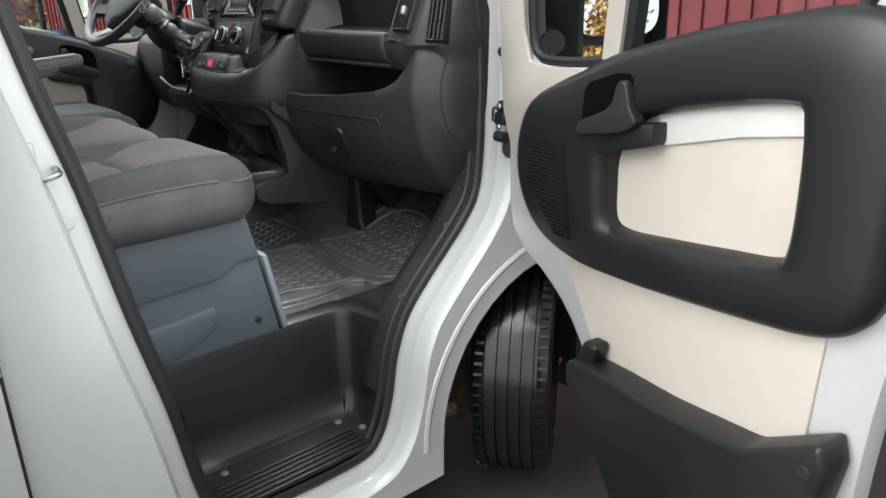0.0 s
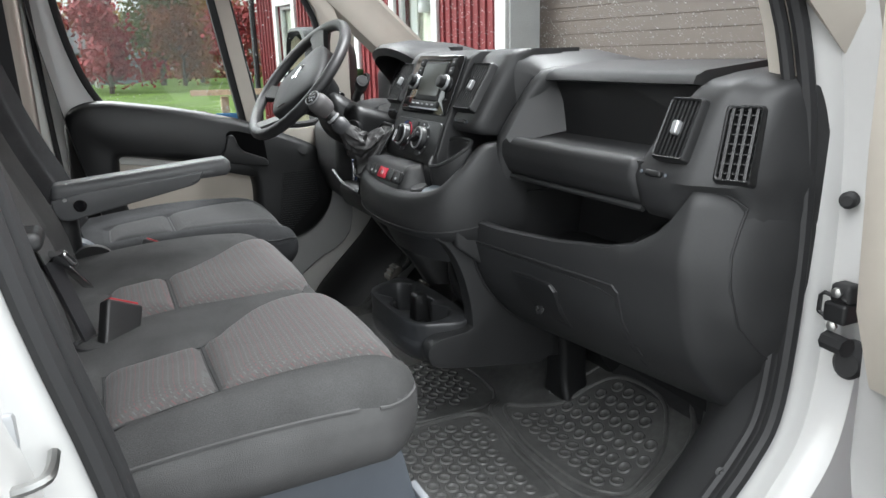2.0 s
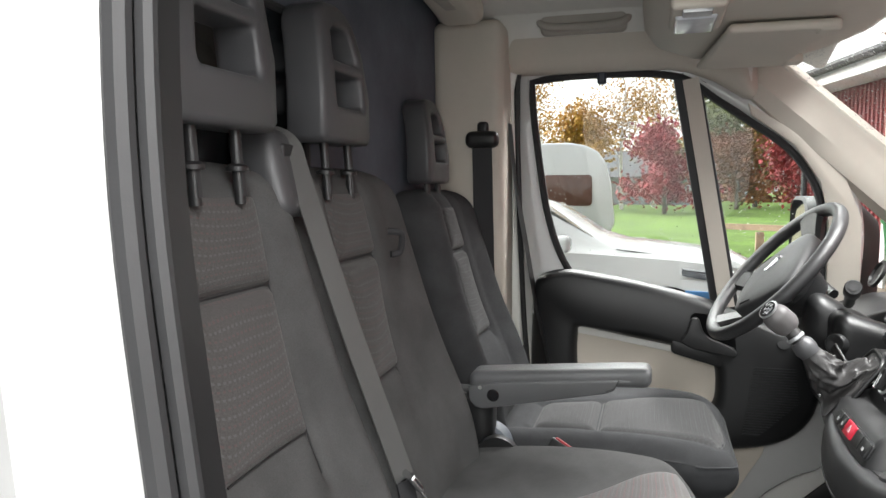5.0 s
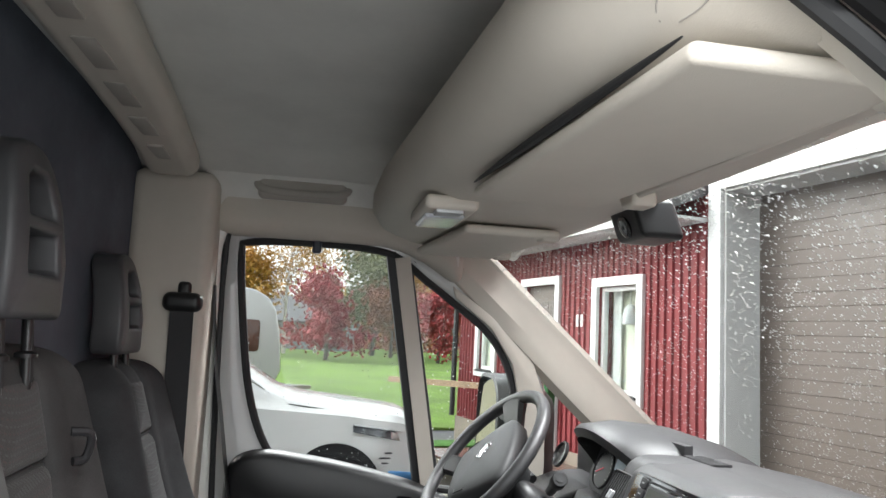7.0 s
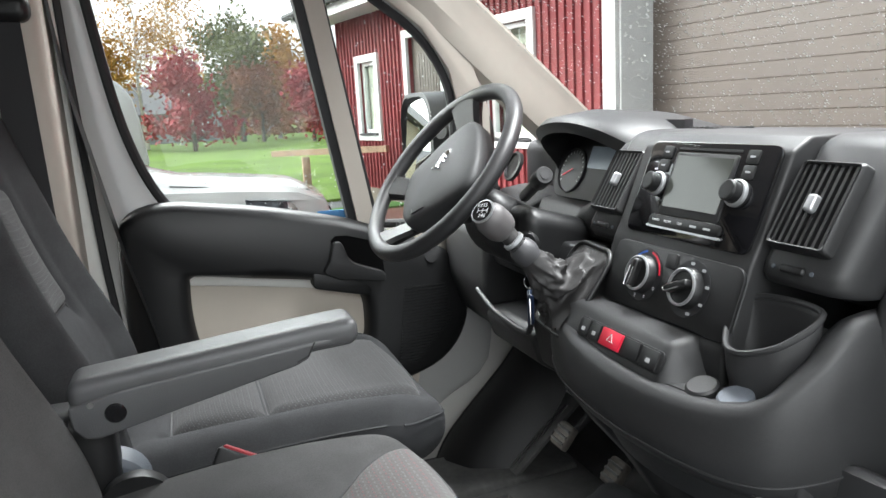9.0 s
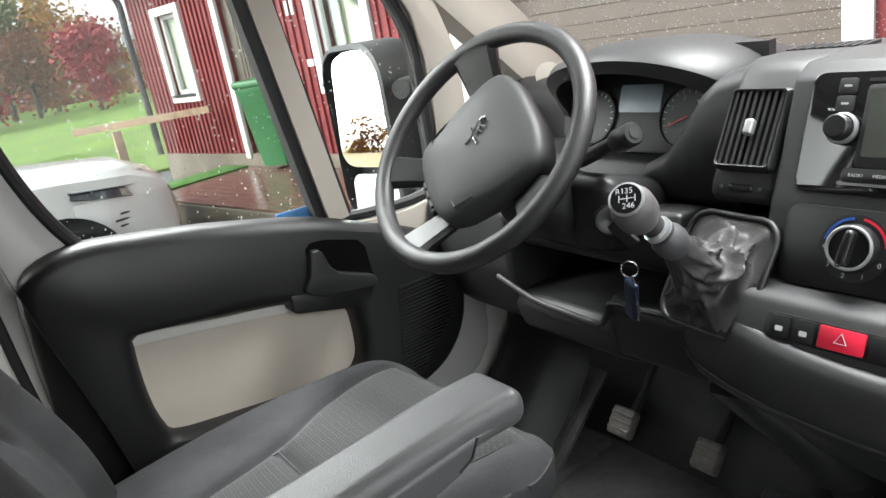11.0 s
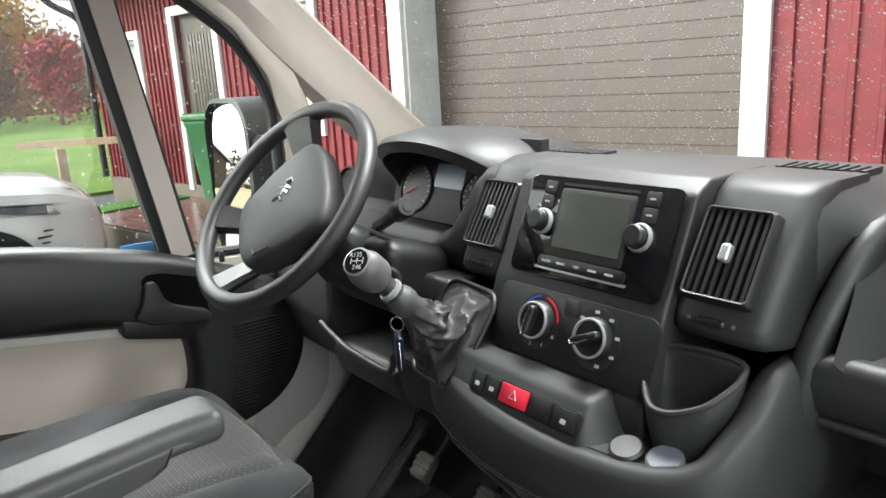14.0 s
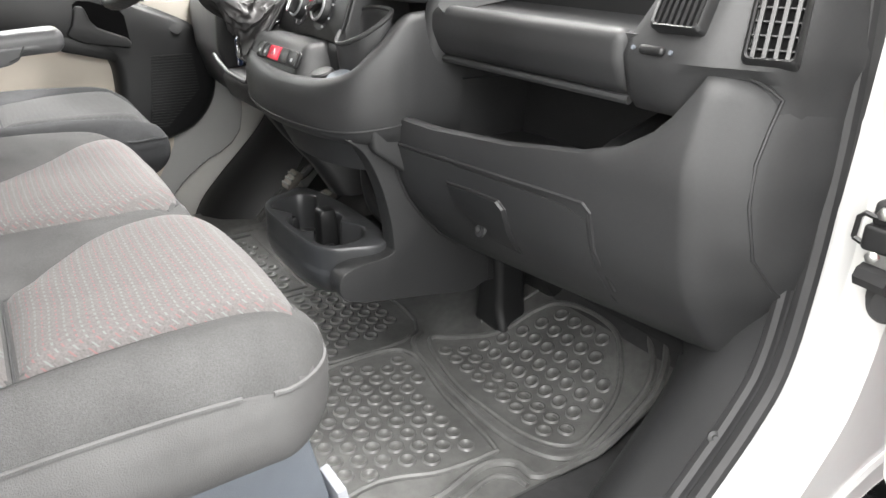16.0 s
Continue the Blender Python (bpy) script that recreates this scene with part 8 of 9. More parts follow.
for y, lift, grow in ((0.885, 0.0, 0.0), (0.90, 0.012, 0.004), (0.98, 0.022, 0.006), (1.10, 0.012, 0.004), (1.22, -0.02, 0.0)):
    outer, inner = [], []
    for k in range(25):
        a = math.pi * k / 24
        cx, w = -0.470, 0.212 + grow
        x = cx - w * math.cos(a) * (1.0 if abs(math.cos(a)) < 0.97 else 1.0)
        z = 1.462 + lift + 0.118 * (math.sin(a) ** 0.6) - 0.03 * (x - cx + 0.1) * 0.6
        outer.append((x, y + 0.10 * (1 - math.sin(a)) ** 1.5, z))
        inner.append((cx + (x - cx) * 0.90, y + 0.004 + 0.10 * (1 - math.sin(a)) ** 1.5, z - 0.022 - 0.0 * lift))
    hood.append(outer + inner[::-1])
dp("cluster_hood", loft(hood), label="arched instrument hood", angle=50)
kf = facing((-0.490, 0.990, 1.472), (0, -0.93, 0.36))
cl = dp("instrument_panel", panel(rrect(0.37, 0.15, 0.05), 0.006, kf, 0.002), DIAL, "instrument cluster with two dials and a grey display")
for s in (-1, 1):
    df = kf @ Matrix.Translation((s * 0.104, -0.012, 0.006))
    d = dp("dial", turned([(0.054, 0.0), (0.054, 0.006), (0.051, 0.007), (0.0495, 0.003), (0.001, 0.002)], 40, df), DIAL, "round dial with a red needle", cl)
    for i in range(17):
        a = radians(215 - i * 250 / 16)
        dp("tick", moved(rbox((0.041, -0.0007, 0.0032), (0.047, 0.0007, 0.0038), 0.0), df @ Matrix.Rotation(a, 4, "Z")), GREYMARK, "", d)
    if s > 0:
        for i, ch in enumerate("1234"):
            a = radians(200 - i * 48)
            words(ch, 0.011, GREYMARK, d, df @ Matrix.Translation((0.034 * math.cos(a), 0.034 * math.sin(a), 0.0035)))
    dp("needle", moved(rbox((-0.006, -0.0012, 0.005), (0.036, 0.0012, 0.0065), 0.0), df @ Matrix.Rotation(radians(205), 4, "Z")), RED_BTN, "", d)
dp("display", panel(rrect(0.094, 0.05, 0.004, 3, 0.0, 0.022), 0.008, kf), LCD, "pale grey display", cl)
dp("cluster_back", rbox((-0.685, 1.03, 1.38), (-0.265, 1.05, 1.575), 0.0), DIAL)
dp("lock_tower", soft((-0.46, 0.735, 1.30), (-0.355, 0.90, 1.43), 0.035, (4, 5, 4), lambda v: Vector((v.x, v.y, v.z - 0.3 * (v.y - 0.735)))), BLACK, "black lock housing beside the column")
dp("column_shroud", soft((-0.60, 0.69, 1.33), (-0.43, 0.98, 1.475), 0.05, (6, 8, 5), lambda v: Vector((v.x, v.y, v.z - 0.55 * (v.y - 0.69)))), BLACK, "black steering column shroud")
lock = dp("ignition_lock", turned([(0.024, 0.0), (0.024, 0.02), (0.02, 0.026), (0.012, 0.026), (0.001, 0.022)], 24, aim((-0.375, 0.75, 1.352), (0.75, -0.6, 0.2))), BLACK, "ignition lock")


# ---- steering wheel ----
SW = Vector((-0.525, 0.63, 1.495))
sn = Vector((0.082, -0.755, 0.65)).normalized()
SWM = facing(SW, sn)
wheel = thing("steering_wheel", "black four-spoke steering wheel with a silver badge", "steering wheel", SW)
wheel.matrix_basis = SWM
TURN = Matrix.Rotation(radians(-45), 4, "Z")


def wp(name, bm, mat, label="", parent=None, turn=True, angle=45.0):
    if turn:
        bm.transform(TURN)
    return part(name, bm, mat, parent or wheel, label, angle)


wp("rim", tube([(0.2025 * math.cos(2 * math.pi * i / 64), 0.2025 * math.sin(2 * math.pi * i / 64), 0) for i in range(64)], 0.0168, 14, True), surface("wheel_skin", (0.026, 0.026, 0.027), 0.42, var=0.12, grain=500, bump=0.3), "grained black rim")
for a, w0, w1 in ((162, 0.030, 0.046), (18, 0.030, 0.046), (242, 0.024, 0.032), (298, 0.024, 0.032)):
    ca, sa = math.cos(radians(a)), math.sin(radians(a))
    pts = [(0.07, -0.052), (0.12, -0.040), (0.165, -0.016), (0.196, 0.0)]
    path = [(ca * r, sa * r, z) for r, z in pts]
    b = sweep(spline(path, 4), [(-1, -0.30), (1, -0.30), (1.05, 0.0), (0.8, 0.28), (-0.8, 0.28), (-1.05, 0.0)], up=(-sa, ca, 0) and (0, 0, 1), scale=[w0 + (w1 - w0) * (i / 12) ** 2 for i in range(13)])
    wp("spoke", b, BLACK, "moulded black spoke")


HUB = [(p.x, p.y) for p in spline([(-0.112, 0.04, 0), (-0.104, 0.088, 0), (-0.06, 0.108, 0), (0.0, 0.112, 0), (0.06, 0.108, 0), (0.104, 0.088, 0), (0.112, 0.04, 0), (0.097, -0.045, 0), (0.076, -0.098, 0), (0.0, -0.112, 0), (-0.076, -0.098, 0), (-0.097, -0.045, 0)], 5, True)]
hub = wp("airbag_cover", loft([[(x * k + 0.012, y * k, z) for x, y in HUB] for k, z in ((0.92, -0.05), (1.0, -0.035), (1.0, -0.010), (0.988, -0.003), (0.965, 0.002), (0.90, 0.0065), (0.7, 0.0115), (0.4, 0.0155), (0.05, 0.0168))]), AIRBAG, "soft black airbag cover", angle=70)
wp("hub_back", turned([(0.06, -0.11), (0.075, -0.06), (0.08, -0.03), (0.02, -0.03)], 32), BLACK)
bd = bmesh.new()
for (x0, y0), (x1, y1), r in (((0.0, 0.012), (-0.004, -0.008), 0.0038), ((-0.004, -0.008), (-0.012, -0.018), 0.0028), ((-0.004, -0.008), (0.006, -0.017), 0.0028), ((0.0, 0.012), (0.009, 0.016), 0.0042), ((0.0, 0.006), (0.012, 0.003), 0.0024), ((0.0, 0.0), (0.010, -0.004), 0.0024), ((-0.004, -0.006), (-0.012, 0.004), 0.0018)):
    tube([(x0, y0, 0.0), (x1, y1, 0.0)], r, 6, bm=bd)
bd.transform(Matrix.Translation((0.0, 0.022, 0.016)) @ Matrix.Scale(1.35, 4) @ Matrix.Rotation(radians(50), 4, "Z"))
wp("badge", bd, CHROME, "silver badge", hub)
wp("airbag_mark", tube([(x, y, 0.004) for x, y in rrect(0.036, 0.012, 0.003, 3, -0.03, -0.04)], 0.0007, 5, True), GREYMARK, "", hub)
wp("hub_seam", tube([(x, y, 0.0085) for x, y in [(-0.075, -0.03), (-0.068, -0.066), (0.012, -0.076), (0.092, -0.066), (0.098, -0.03)]], 0.0015, 5), SEAL, "", hub)
pad = wp("button_pod", soft((-0.04, -0.132, -0.045), (0.04, -0.100, -0.022), 0.008, (4, 3, 2)), BLACK, "black control pod")
for x in (-0.022, 0.0, 0.022):
    wp("button", soft((x - 0.009, -0.125, -0.024), (x + 0.009, -0.108, -0.017), 0.003, (2, 2, 2)), BLACK, "", pad)
for s in (-1, 1):
    st = thing("column_stalk", "black steering column stalk with a ribbed end", "stalk")
    a, b = Vector((-0.515 + s * 0.07, 0.78, 1.435)), Vector((-0.515 + s * 0.2, 0.757, 1.488))
    if s < 0:
        b = Vector((-0.70, 0.75, 1.47))
    part("arm", tube([a, a.lerp(b, 0.6), a.lerp(b, 0.72)], 0.012, 12), BLACK, st)
    part("end", tube([a.lerp(b, 0.70), a.lerp(b, 0.74), b, b + (b - a).normalized() * 0.004], 0.018, 20, scale=[0.8, 1.0, 1.0, 0.86]), BLACK, st)
    part("end_mark", turned([(0.008, 0.0), (0.008, 0.0012), (0.001, 0.0012)], 16, aim(b + (b - a).normalized() * 0.0045, b - a)), DASH, st)
key = thing("ignition_key", "key in the lock with a dark blue fob", "key", (-0.350, 0.733, 1.354))
kp = [part("blade_head", soft((-0.012, -0.004, -0.05), (0.012, 0.004, 0.0), 0.004, (2, 1, 4)), BLACK, key)]
kp[0].matrix_basis = Matrix.Rotation(radians(35), 4, "Z") @ Matrix.Rotation(radians(-150), 4, "X") @ Matrix.Rotation(radians(20), 4, "Y")
kp[0].matrix_basis = Matrix.Translation((0.0, 0.0, 0.0)) @ Matrix.Rotation(radians(-40), 4, "Y") @ Matrix.Rotation(radians(20), 4, "X")
part("key_ring", moved(tube([(0.013 * math.cos(i * 0.5236), 0.0, 0.013 * math.sin(i * 0.5236)) for i in range(12)], 0.0014, 6, True), Matrix.Translation((0.042, -0.016, -0.062)) @ Matrix.Rotation(radians(30), 4, "Z")), CHROME, key)
part("fob", moved(soft((-0.016, -0.006, -0.062), (0.016, 0.006, 0.0), 0.005, (2, 1, 4)), Matrix.Translation((0.044, -0.017, -0.08)) @ Matrix.Rotation(radians(-25), 4, "Z") @ Matrix.Rotation(radians(6), 4, "Y")), surface("navy_fob", (0.01, 0.02, 0.05), 0.4), key, "dark blue key fob")
part("fob_clip", moved(band([(0.0, 0, 0.01), (0.006, 0, 0.0), (0.012, 0, -0.05), (0.012, 0, -0.058)], 0.006, 0.002, (0, 1, 0)), Matrix.Translation((0.048, -0.020, -0.08)) @ Matrix.Rotation(radians(-25), 4, "Z")), CHROME, key)

# ---- gear lever ----
gear = thing("gear_lever", "gear lever with a grey knob and a wrinkled leather gaiter", "gear lever", (-0.165, 0.75, 1.32))
GI = Matrix.Translation((0.165, -0.75, -1.32))


def gp(name, bm, mat, label="", parent=None, angle=60.0):
    if parent is None:
        bm.transform(GI)
        return part(name, bm, mat, gear, label, angle)
    bm.transform(GI)
    return part(name, bm, mat, parent, label, angle)


base_c, neck = Vector((-0.166, 0.726, 1.312)), Vector((-0.170, 0.640, 1.384))
bn = Vector((-0.1, -0.80, 0.55)).normalized()
bf = facing(base_c, bn)
rings = []
rnd = random.Random(5)
for k in range(49):
    f = k / 48
    ring = []
    for j in range(96):
        a = 2 * math.pi * j / 96
        sq = 1.0 / max(abs(math.cos(a)), abs(math.sin(a))) ** 0.6
        w, h = 0.053 * (1 - f) ** 1.3 + 0.017, 0.063 * (1 - f) ** 1.15 + 0.017
        fold = noise.noise(Vector((2.2 * math.cos(a), 2.2 * math.sin(a), 3.1 * f + 4.0)))
        crease = 1.0 - 2.0 * abs(math.sin(a * 2.5 + f * 7 + 2.2 * fold)) ** 0.7
        bellow = 1.0 - 2.0 * abs(math.sin(f * 13 + 2.0 * math.sin(a + 0.6) + 1.5 * fold)) ** 0.7
        wave = 1 + math.sin(math.pi * min(1, f * 1.1)) * (0.15 * crease + 0.14 * bellow + 0.20 * fold)
        k2 = sq if f < 0.25 else 1 + (sq - 1) * max(0, (0.5 - f) / 0.25)
        p0 = bf @ Vector((w * math.cos(a) * k2 * wave, h * math.sin(a) * k2 * wave, 0))
        c = base_c.lerp(neck, f ** 1.3) + Vector((0, 0, -0.016 * math.sin(math.pi * f)))
        ring.append(p0 - base_c + c)
    rings.append(ring)
gp("gaiter", loft(rings), LEATHER, "wrinkled black leather gaiter", angle=70)
frame_loop = rrect(0.140, 0.160, 0.03, 5)
gp("gaiter_frame", tube([bf @ Vector((x, y, 0.0)) for x, y in frame_loop], 0.0045, 8, True), BLACK, "black gaiter frame")
kn_c = Vector((-0.180, 0.590, 1.440))
stem = (kn_c - neck).normalized()
gp("collar", tube([neck - stem * 0.018, neck - stem * 0.004, neck + stem * 0.008, neck + stem * 0.016], 0.023, 20, scale=[0.85, 1.0, 0.95, 0.75]), HEAD, "grey ribbed collar")
gp("collar_ring", tube([neck + stem * 0.022, neck + stem * 0.028], 0.0185, 20), SILVER, "silver ring")
kd = Vector((0.30, -0.72, 0.62)).normalized()
km = aim(kn_c, kd)
knob = gp("knob", moved(soft((-0.026, -0.027, -0.042), (0.026, 0.027, 0.026), 0.024, (4, 4, 6)), km), surface("knob_plastic", (0.10, 0.095, 0.095), 0.5, var=0.08), "grey gear knob")
gp("shaft", tube([neck, kn_c - kd * 0.02], 0.015, 14), LEATHER)
cap = gp("knob_cap", turned([(0.0215, 0.0), (0.0215, 0.002), (0.0195, 0.0028), (0.001, 0.003)], 32, km @ Matrix.Translation((0, 0, 0.0255))), SILVER, "silver ring", knob)
gp("shift_plate", turned([(0.0185, 0.0), (0.0185, 0.001), (0.001, 0.001)], 32, km @ Matrix.Translation((0, 0, 0.028))), GLOSS, "black shift pattern plate", knob)
sf2 = GI @ facing(kn_c, kd) @ Matrix.Rotation(radians(8), 4, "Z") @ Matrix.Translation((0, 0, 0.0291))
words("R135", 0.0100, GREYMARK, knob, sf2 @ Matrix.Translation((-0.002, 0.0095, 0)))
words("246", 0.0100, GREYMARK, knob, sf2 @ Matrix.Translation((0.003, -0.0095, 0)))
bb = bmesh.new()
rbox((-0.008, -0.0006, 0), (0.011, 0.0006, 0.0005), 0.0, bm=bb)
for x in (-0.008, 0.0015, 0.011):
    rbox((x - 0.0006, -0.0045, 0), (x + 0.0006, 0.0045, 0.0005), 0.0, bm=bb)
part("shift_lines", moved(bb, sf2), GREYMARK, knob)

# ---- pedals ----
for x, y, z, w in ((-0.53, 0.905, 0.845, 0.048), (-0.345, 0.925, 0.835, 0.045)):
    p = thing("pedal", "worn rubber-faced metal pedal", "pedal", (x, y, z))
    pm = Matrix.Rotation(radians(-38), 4, "X")
    part("pad", moved(soft((-w / 1.6, -0.012, -0.03), (w / 1.6, 0.010, 0.03), 0.008, (3, 1, 3)), pm), surface("worn_pedal", (0.14, 0.125, 0.11), 0.6, var=0.3, vscale=30, grain=80, bump=0.4), p, "worn grey pedal pad")
    for k in range(3):
        part("pad_rib", moved(rbox((-w / 1.8, -0.015, -0.02 + k * 0.016), (w / 1.8, -0.011, -0.014 + k * 0.016), 0.001), pm), RUBBER, p)
    part("arm", tube(spline([(0, 0.01, 0), (0.0, 0.06, 0.03), (0.0, 0.14, 0.14), (0.0, 0.18, 0.26)], 4), 0.010, 8), SEAL, p)

# ---- floor mats ----
mat_ob = thing("floor_mat", "black moulded rubber floor mat with rings and raised edges", "floor mat", (0.4, 0.8, 0.65))
MI = Matrix.Translation((-0.4, -0.8, -0.65))


def toe(x, y):
    """Height of the mat, which climbs the toe board."""
    return 0.652 + (0.0 if y < 0.98 else 0.62 * (y - 0.98) ** 1.15)


def mat_sheet(x0, x1, y0, y1, nx, ny):
    bm = bmesh.new()
    V = [[bm.verts.new((x0 + (x1 - x0) * i / nx, y0 + (y1 - y0) * j / ny, toe(0, y0 + (y1 - y0) * j / ny) + 0.004)) for j in range(ny + 1)] for i in range(nx + 1)]
    for i in range(nx):
        for j in range(ny):
            bm.faces.new((V[i][j], V[i + 1][j], V[i + 1][j + 1], V[i][j + 1]))
    ext = bmesh.ops.extrude_face_region(bm, geom=bm.faces[:])
    for v in ext["geom"]:
        if isinstance(v, bmesh.types.BMVert):
            v.co.z -= 0.006
    return bm


part("sheet", moved(mat_sheet(-0.195, 0.655, 0.42, 1.26, 12, 24), MI), RUBBER, mat_ob, "black rubber sheet")


def mat_edge(pts, r=0.007, closed=False):
    path = [Vector((p.x, p.y, toe(p.x, p.y) + 0.006)) for p in spline([(a, b, 0) for a, b in pts], 5, closed)]
    part("raised_edge", moved(tube(path, r, 7, closed), MI), RUBBER, mat_ob)


LOBE = [(0.171, 0.932), (0.190, 0.984), (0.262, 1.05), (0.285, 1.13), (0.32, 1.175), (0.399, 1.19), (0.482, 1.181), (0.539, 1.14), (0.586, 1.084), (0.607, 1.01), (0.612, 0.948), (0.561, 0.908), (0.476, 0.893), (0.337, 0.890)]
PAD = [(0.16, 0.44), (0.155, 0.67), (0.176, 0.862), (0.37, 0.846), (0.535, 0.838), (0.555, 0.812), (0.548, 0.719), (0.515, 0.62), (0.50, 0.44)]
mat_edge(LOBE, 0.006, True)
mat_edge(PAD, 0.006, True)
mat_edge([(0.13, 0.936), (0.178, 0.888), (0.348, 0.868), (0.497, 0.866), (0.586, 0.884), (0.636, 0.930), (0.634, 1.043), (0.622, 1.123), (0.585, 1.175), (0.50, 1.235)], 0.007)
mat_edge([(0.56, 0.45), (0.595, 0.60), (0.598, 0.688), (0.574, 0.785), (0.597, 0.839), (0.645, 0.852), (0.652, 0.95), (0.648, 1.08), (0.640, 1.13), (0.60, 1.195), (0.52, 1.25)], 0.008)
mat_edge([(0.60, 0.45), (0.625, 0.60), (0.622, 0.70), (0.605, 0.78), (0.622, 0.815), (0.652, 0.822)], 0.005)
mat_edge([(-0.185, 0.95), (0.12, 0.930), (0.13, 0.60), (0.13, 0.44)], 0.005)
mat_edge([(0.20, 1.05), (0.23, 1.12), (0.26, 1.20), (0.34, 1.235)], 0.005)
ring_bm = turned([(0.0165, 0.0), (0.0155, 0.0045), (0.0125, 0.0045), (0.0115, 0.001), (0.001, 0.001)], 12)
ring_me = bpy.data.meshes.new("ring")
ring_bm.to_mesh(ring_me)
ring_bm.free()
ring_me.materials.append(RUBBER)
ring_me.shade_smooth()


def in_poly(x, y, P):
    c = False
    for i in range(len(P)):
        (x0, y0), (x1, y1) = P[i], P[(i + 1) % len(P)]
        if (y0 > y) != (y1 > y) and x < (x1 - x0) * (y - y0) / (y1 - y0) + x0:
            c = not c
    return c


for P in ([(0.48, 0.45), (0.50, 0.62), (0.53, 0.72), (0.535, 0.80), (0.515, 0.815), (0.20, 0.84), (0.175, 0.67), (0.18, 0.45)], [(0.20, 0.945), (0.34, 0.915), (0.55, 0.93), (0.585, 0.955), (0.575, 1.07), (0.53, 1.12), (0.47, 1.16), (0.35, 1.165), (0.30, 1.10), (0.27, 1.03)], [(-0.185, 0.43), (0.11, 0.43), (0.10, 0.90), (-0.185, 0.92)]):
    for i in range(-20, 40):
        for j in range(0, 40):
            x, y = i * 0.041 + (0.0205 if j % 2 else 0.0), 0.4 + j * 0.036
            if in_poly(x, y, P):
                slope = 0.0 if y < 0.98 else math.atan(0.62 * 1.15 * (y - 0.98) ** 0.15 if y > 0.981 else 0)
                piece("ring", ring_me, mat_ob, MI @ Matrix.Translation((x, y, toe(x, y) + 0.0045)) @ Matrix.Rotation(slope, 4, "X"))
for x, y in ((0.60, 0.52), (0.655, 0.70)):
    part("stud", turned([(0.016, 0.0), (0.014, 0.004), (0.008, 0.002), (0.001, 0.002)], 18, MI @ Matrix.Translation((x, y, 0.658))), RUBBER, mat_ob)
dm = thing("floor_mat", "black rubber driver mat with a ribbed heel pad", "floor mat", (-0.55, 0.75, 0.65))
part("sheet", rbox((-0.33, -0.3, 0.0), (0.35, 0.3, 0.008), 0.003), RUBBER, dm)
for i in range(9):
    for j in range(8):
        x, y = -0.035 + i * 0.041, -0.275 + j * 0.040 + (0.02 if i % 2 else 0.0)
        piece("ring", ring_me, dm, Matrix.Translation((x, y, 0.0078)))
part("raised_edge", tube([(-0.06, -0.285, 0.009), (0.325, -0.285, 0.009), (0.325, 0.055, 0.009), (-0.09, 0.055, 0.009)], 0.005, 7, True), RUBBER, dm)
part("step", loft([[(x, y, z) for x, z in ((-0.33, 0.006), (-0.33, 0.02), (-0.115 - 0.25 * (y + 0.3) * 0.3, 0.02), (-0.10 - 0.25 * (y + 0.3) * 0.3, 0.014), (-0.098 - 0.25 * (y + 0.3) * 0.3, 0.006))] for y in (-0.3, -0.1, 0.1, 0.28)]), RUBBER, dm, "raised black rubber step by the sill", 60)
fr = Matrix.Translation((-0.24, 0.20, 0.09)) @ Matrix.Rotation(radians(42), 4, "X")
part("foot_rest", moved(rbox((-0.09, -0.14, 0.0), (0.09, 0.14, 0.012), 0.004), fr), RUBBER, dm)
for k in range(11):
    part("foot_rest_rib", moved(rbox((-0.07 + k * 0.013, -0.11, 0.012), (-0.063 + k * 0.013, 0.11, 0.016), 0.001), fr), RUBBER, dm)

# ---- overhead ----
shelf = thing("overhead_shelf", "beige plastic shelf over the windscreen", "shelf")
SH = [(0.43, 2.026), (0.36, 2.05), (0.335, 2.085), (0.335, 2.13), (0.355, 2.165), (0.375, 2.172), (0.375, 2.15), (0.37, 2.09), (0.42, 2.068), (0.79, 2.085), (0.80, 2.055), (0.66, 2.022)]
rings = []
for i in range(33):
    x = -0.66 + 1.48 * i / 32
    e = max(0.0, (abs(x - 0.08) - 0.54) / 0.2)
    sweep_y = -0.022 + 0.06 * max(0.0, x + 0.2)
    rings.append([(x, y + (0.10 * e * e + sweep_y if y < 0.6 else -0.04 * e), z + 0.004 * e * (1 if z > 2.08 else 0)) for y, z in SH])
part("shelf_body", loft(rings), BEIGE, shelf, "beige moulded shelf with a rounded edge", 50)
for line_pts in ([(0.794, 0.451, 2.086), (0.780, 0.445, 2.075), (0.767, 0.440, 2.066), (0.759, 0.441, 2.056), (0.754, 0.447, 2.048)], [(0.762, 0.459, 2.046), (0.780, 0.465, 2.049), (0.788, 0.467, 2.052), (0.797, 0.471, 2.061), (0.807, 0.474, 2.070)]):
    part("moulded_seam", tube(spline(line_pts, 4), 0.0009, 5), TAUPE, shelf)
part("rear_wall", prism([(0.76, 2.08), (0.80, 2.08), (0.80, 2.27), (0.76, 2.27)], -0.75, 0.80, "x"), LINER, shelf)
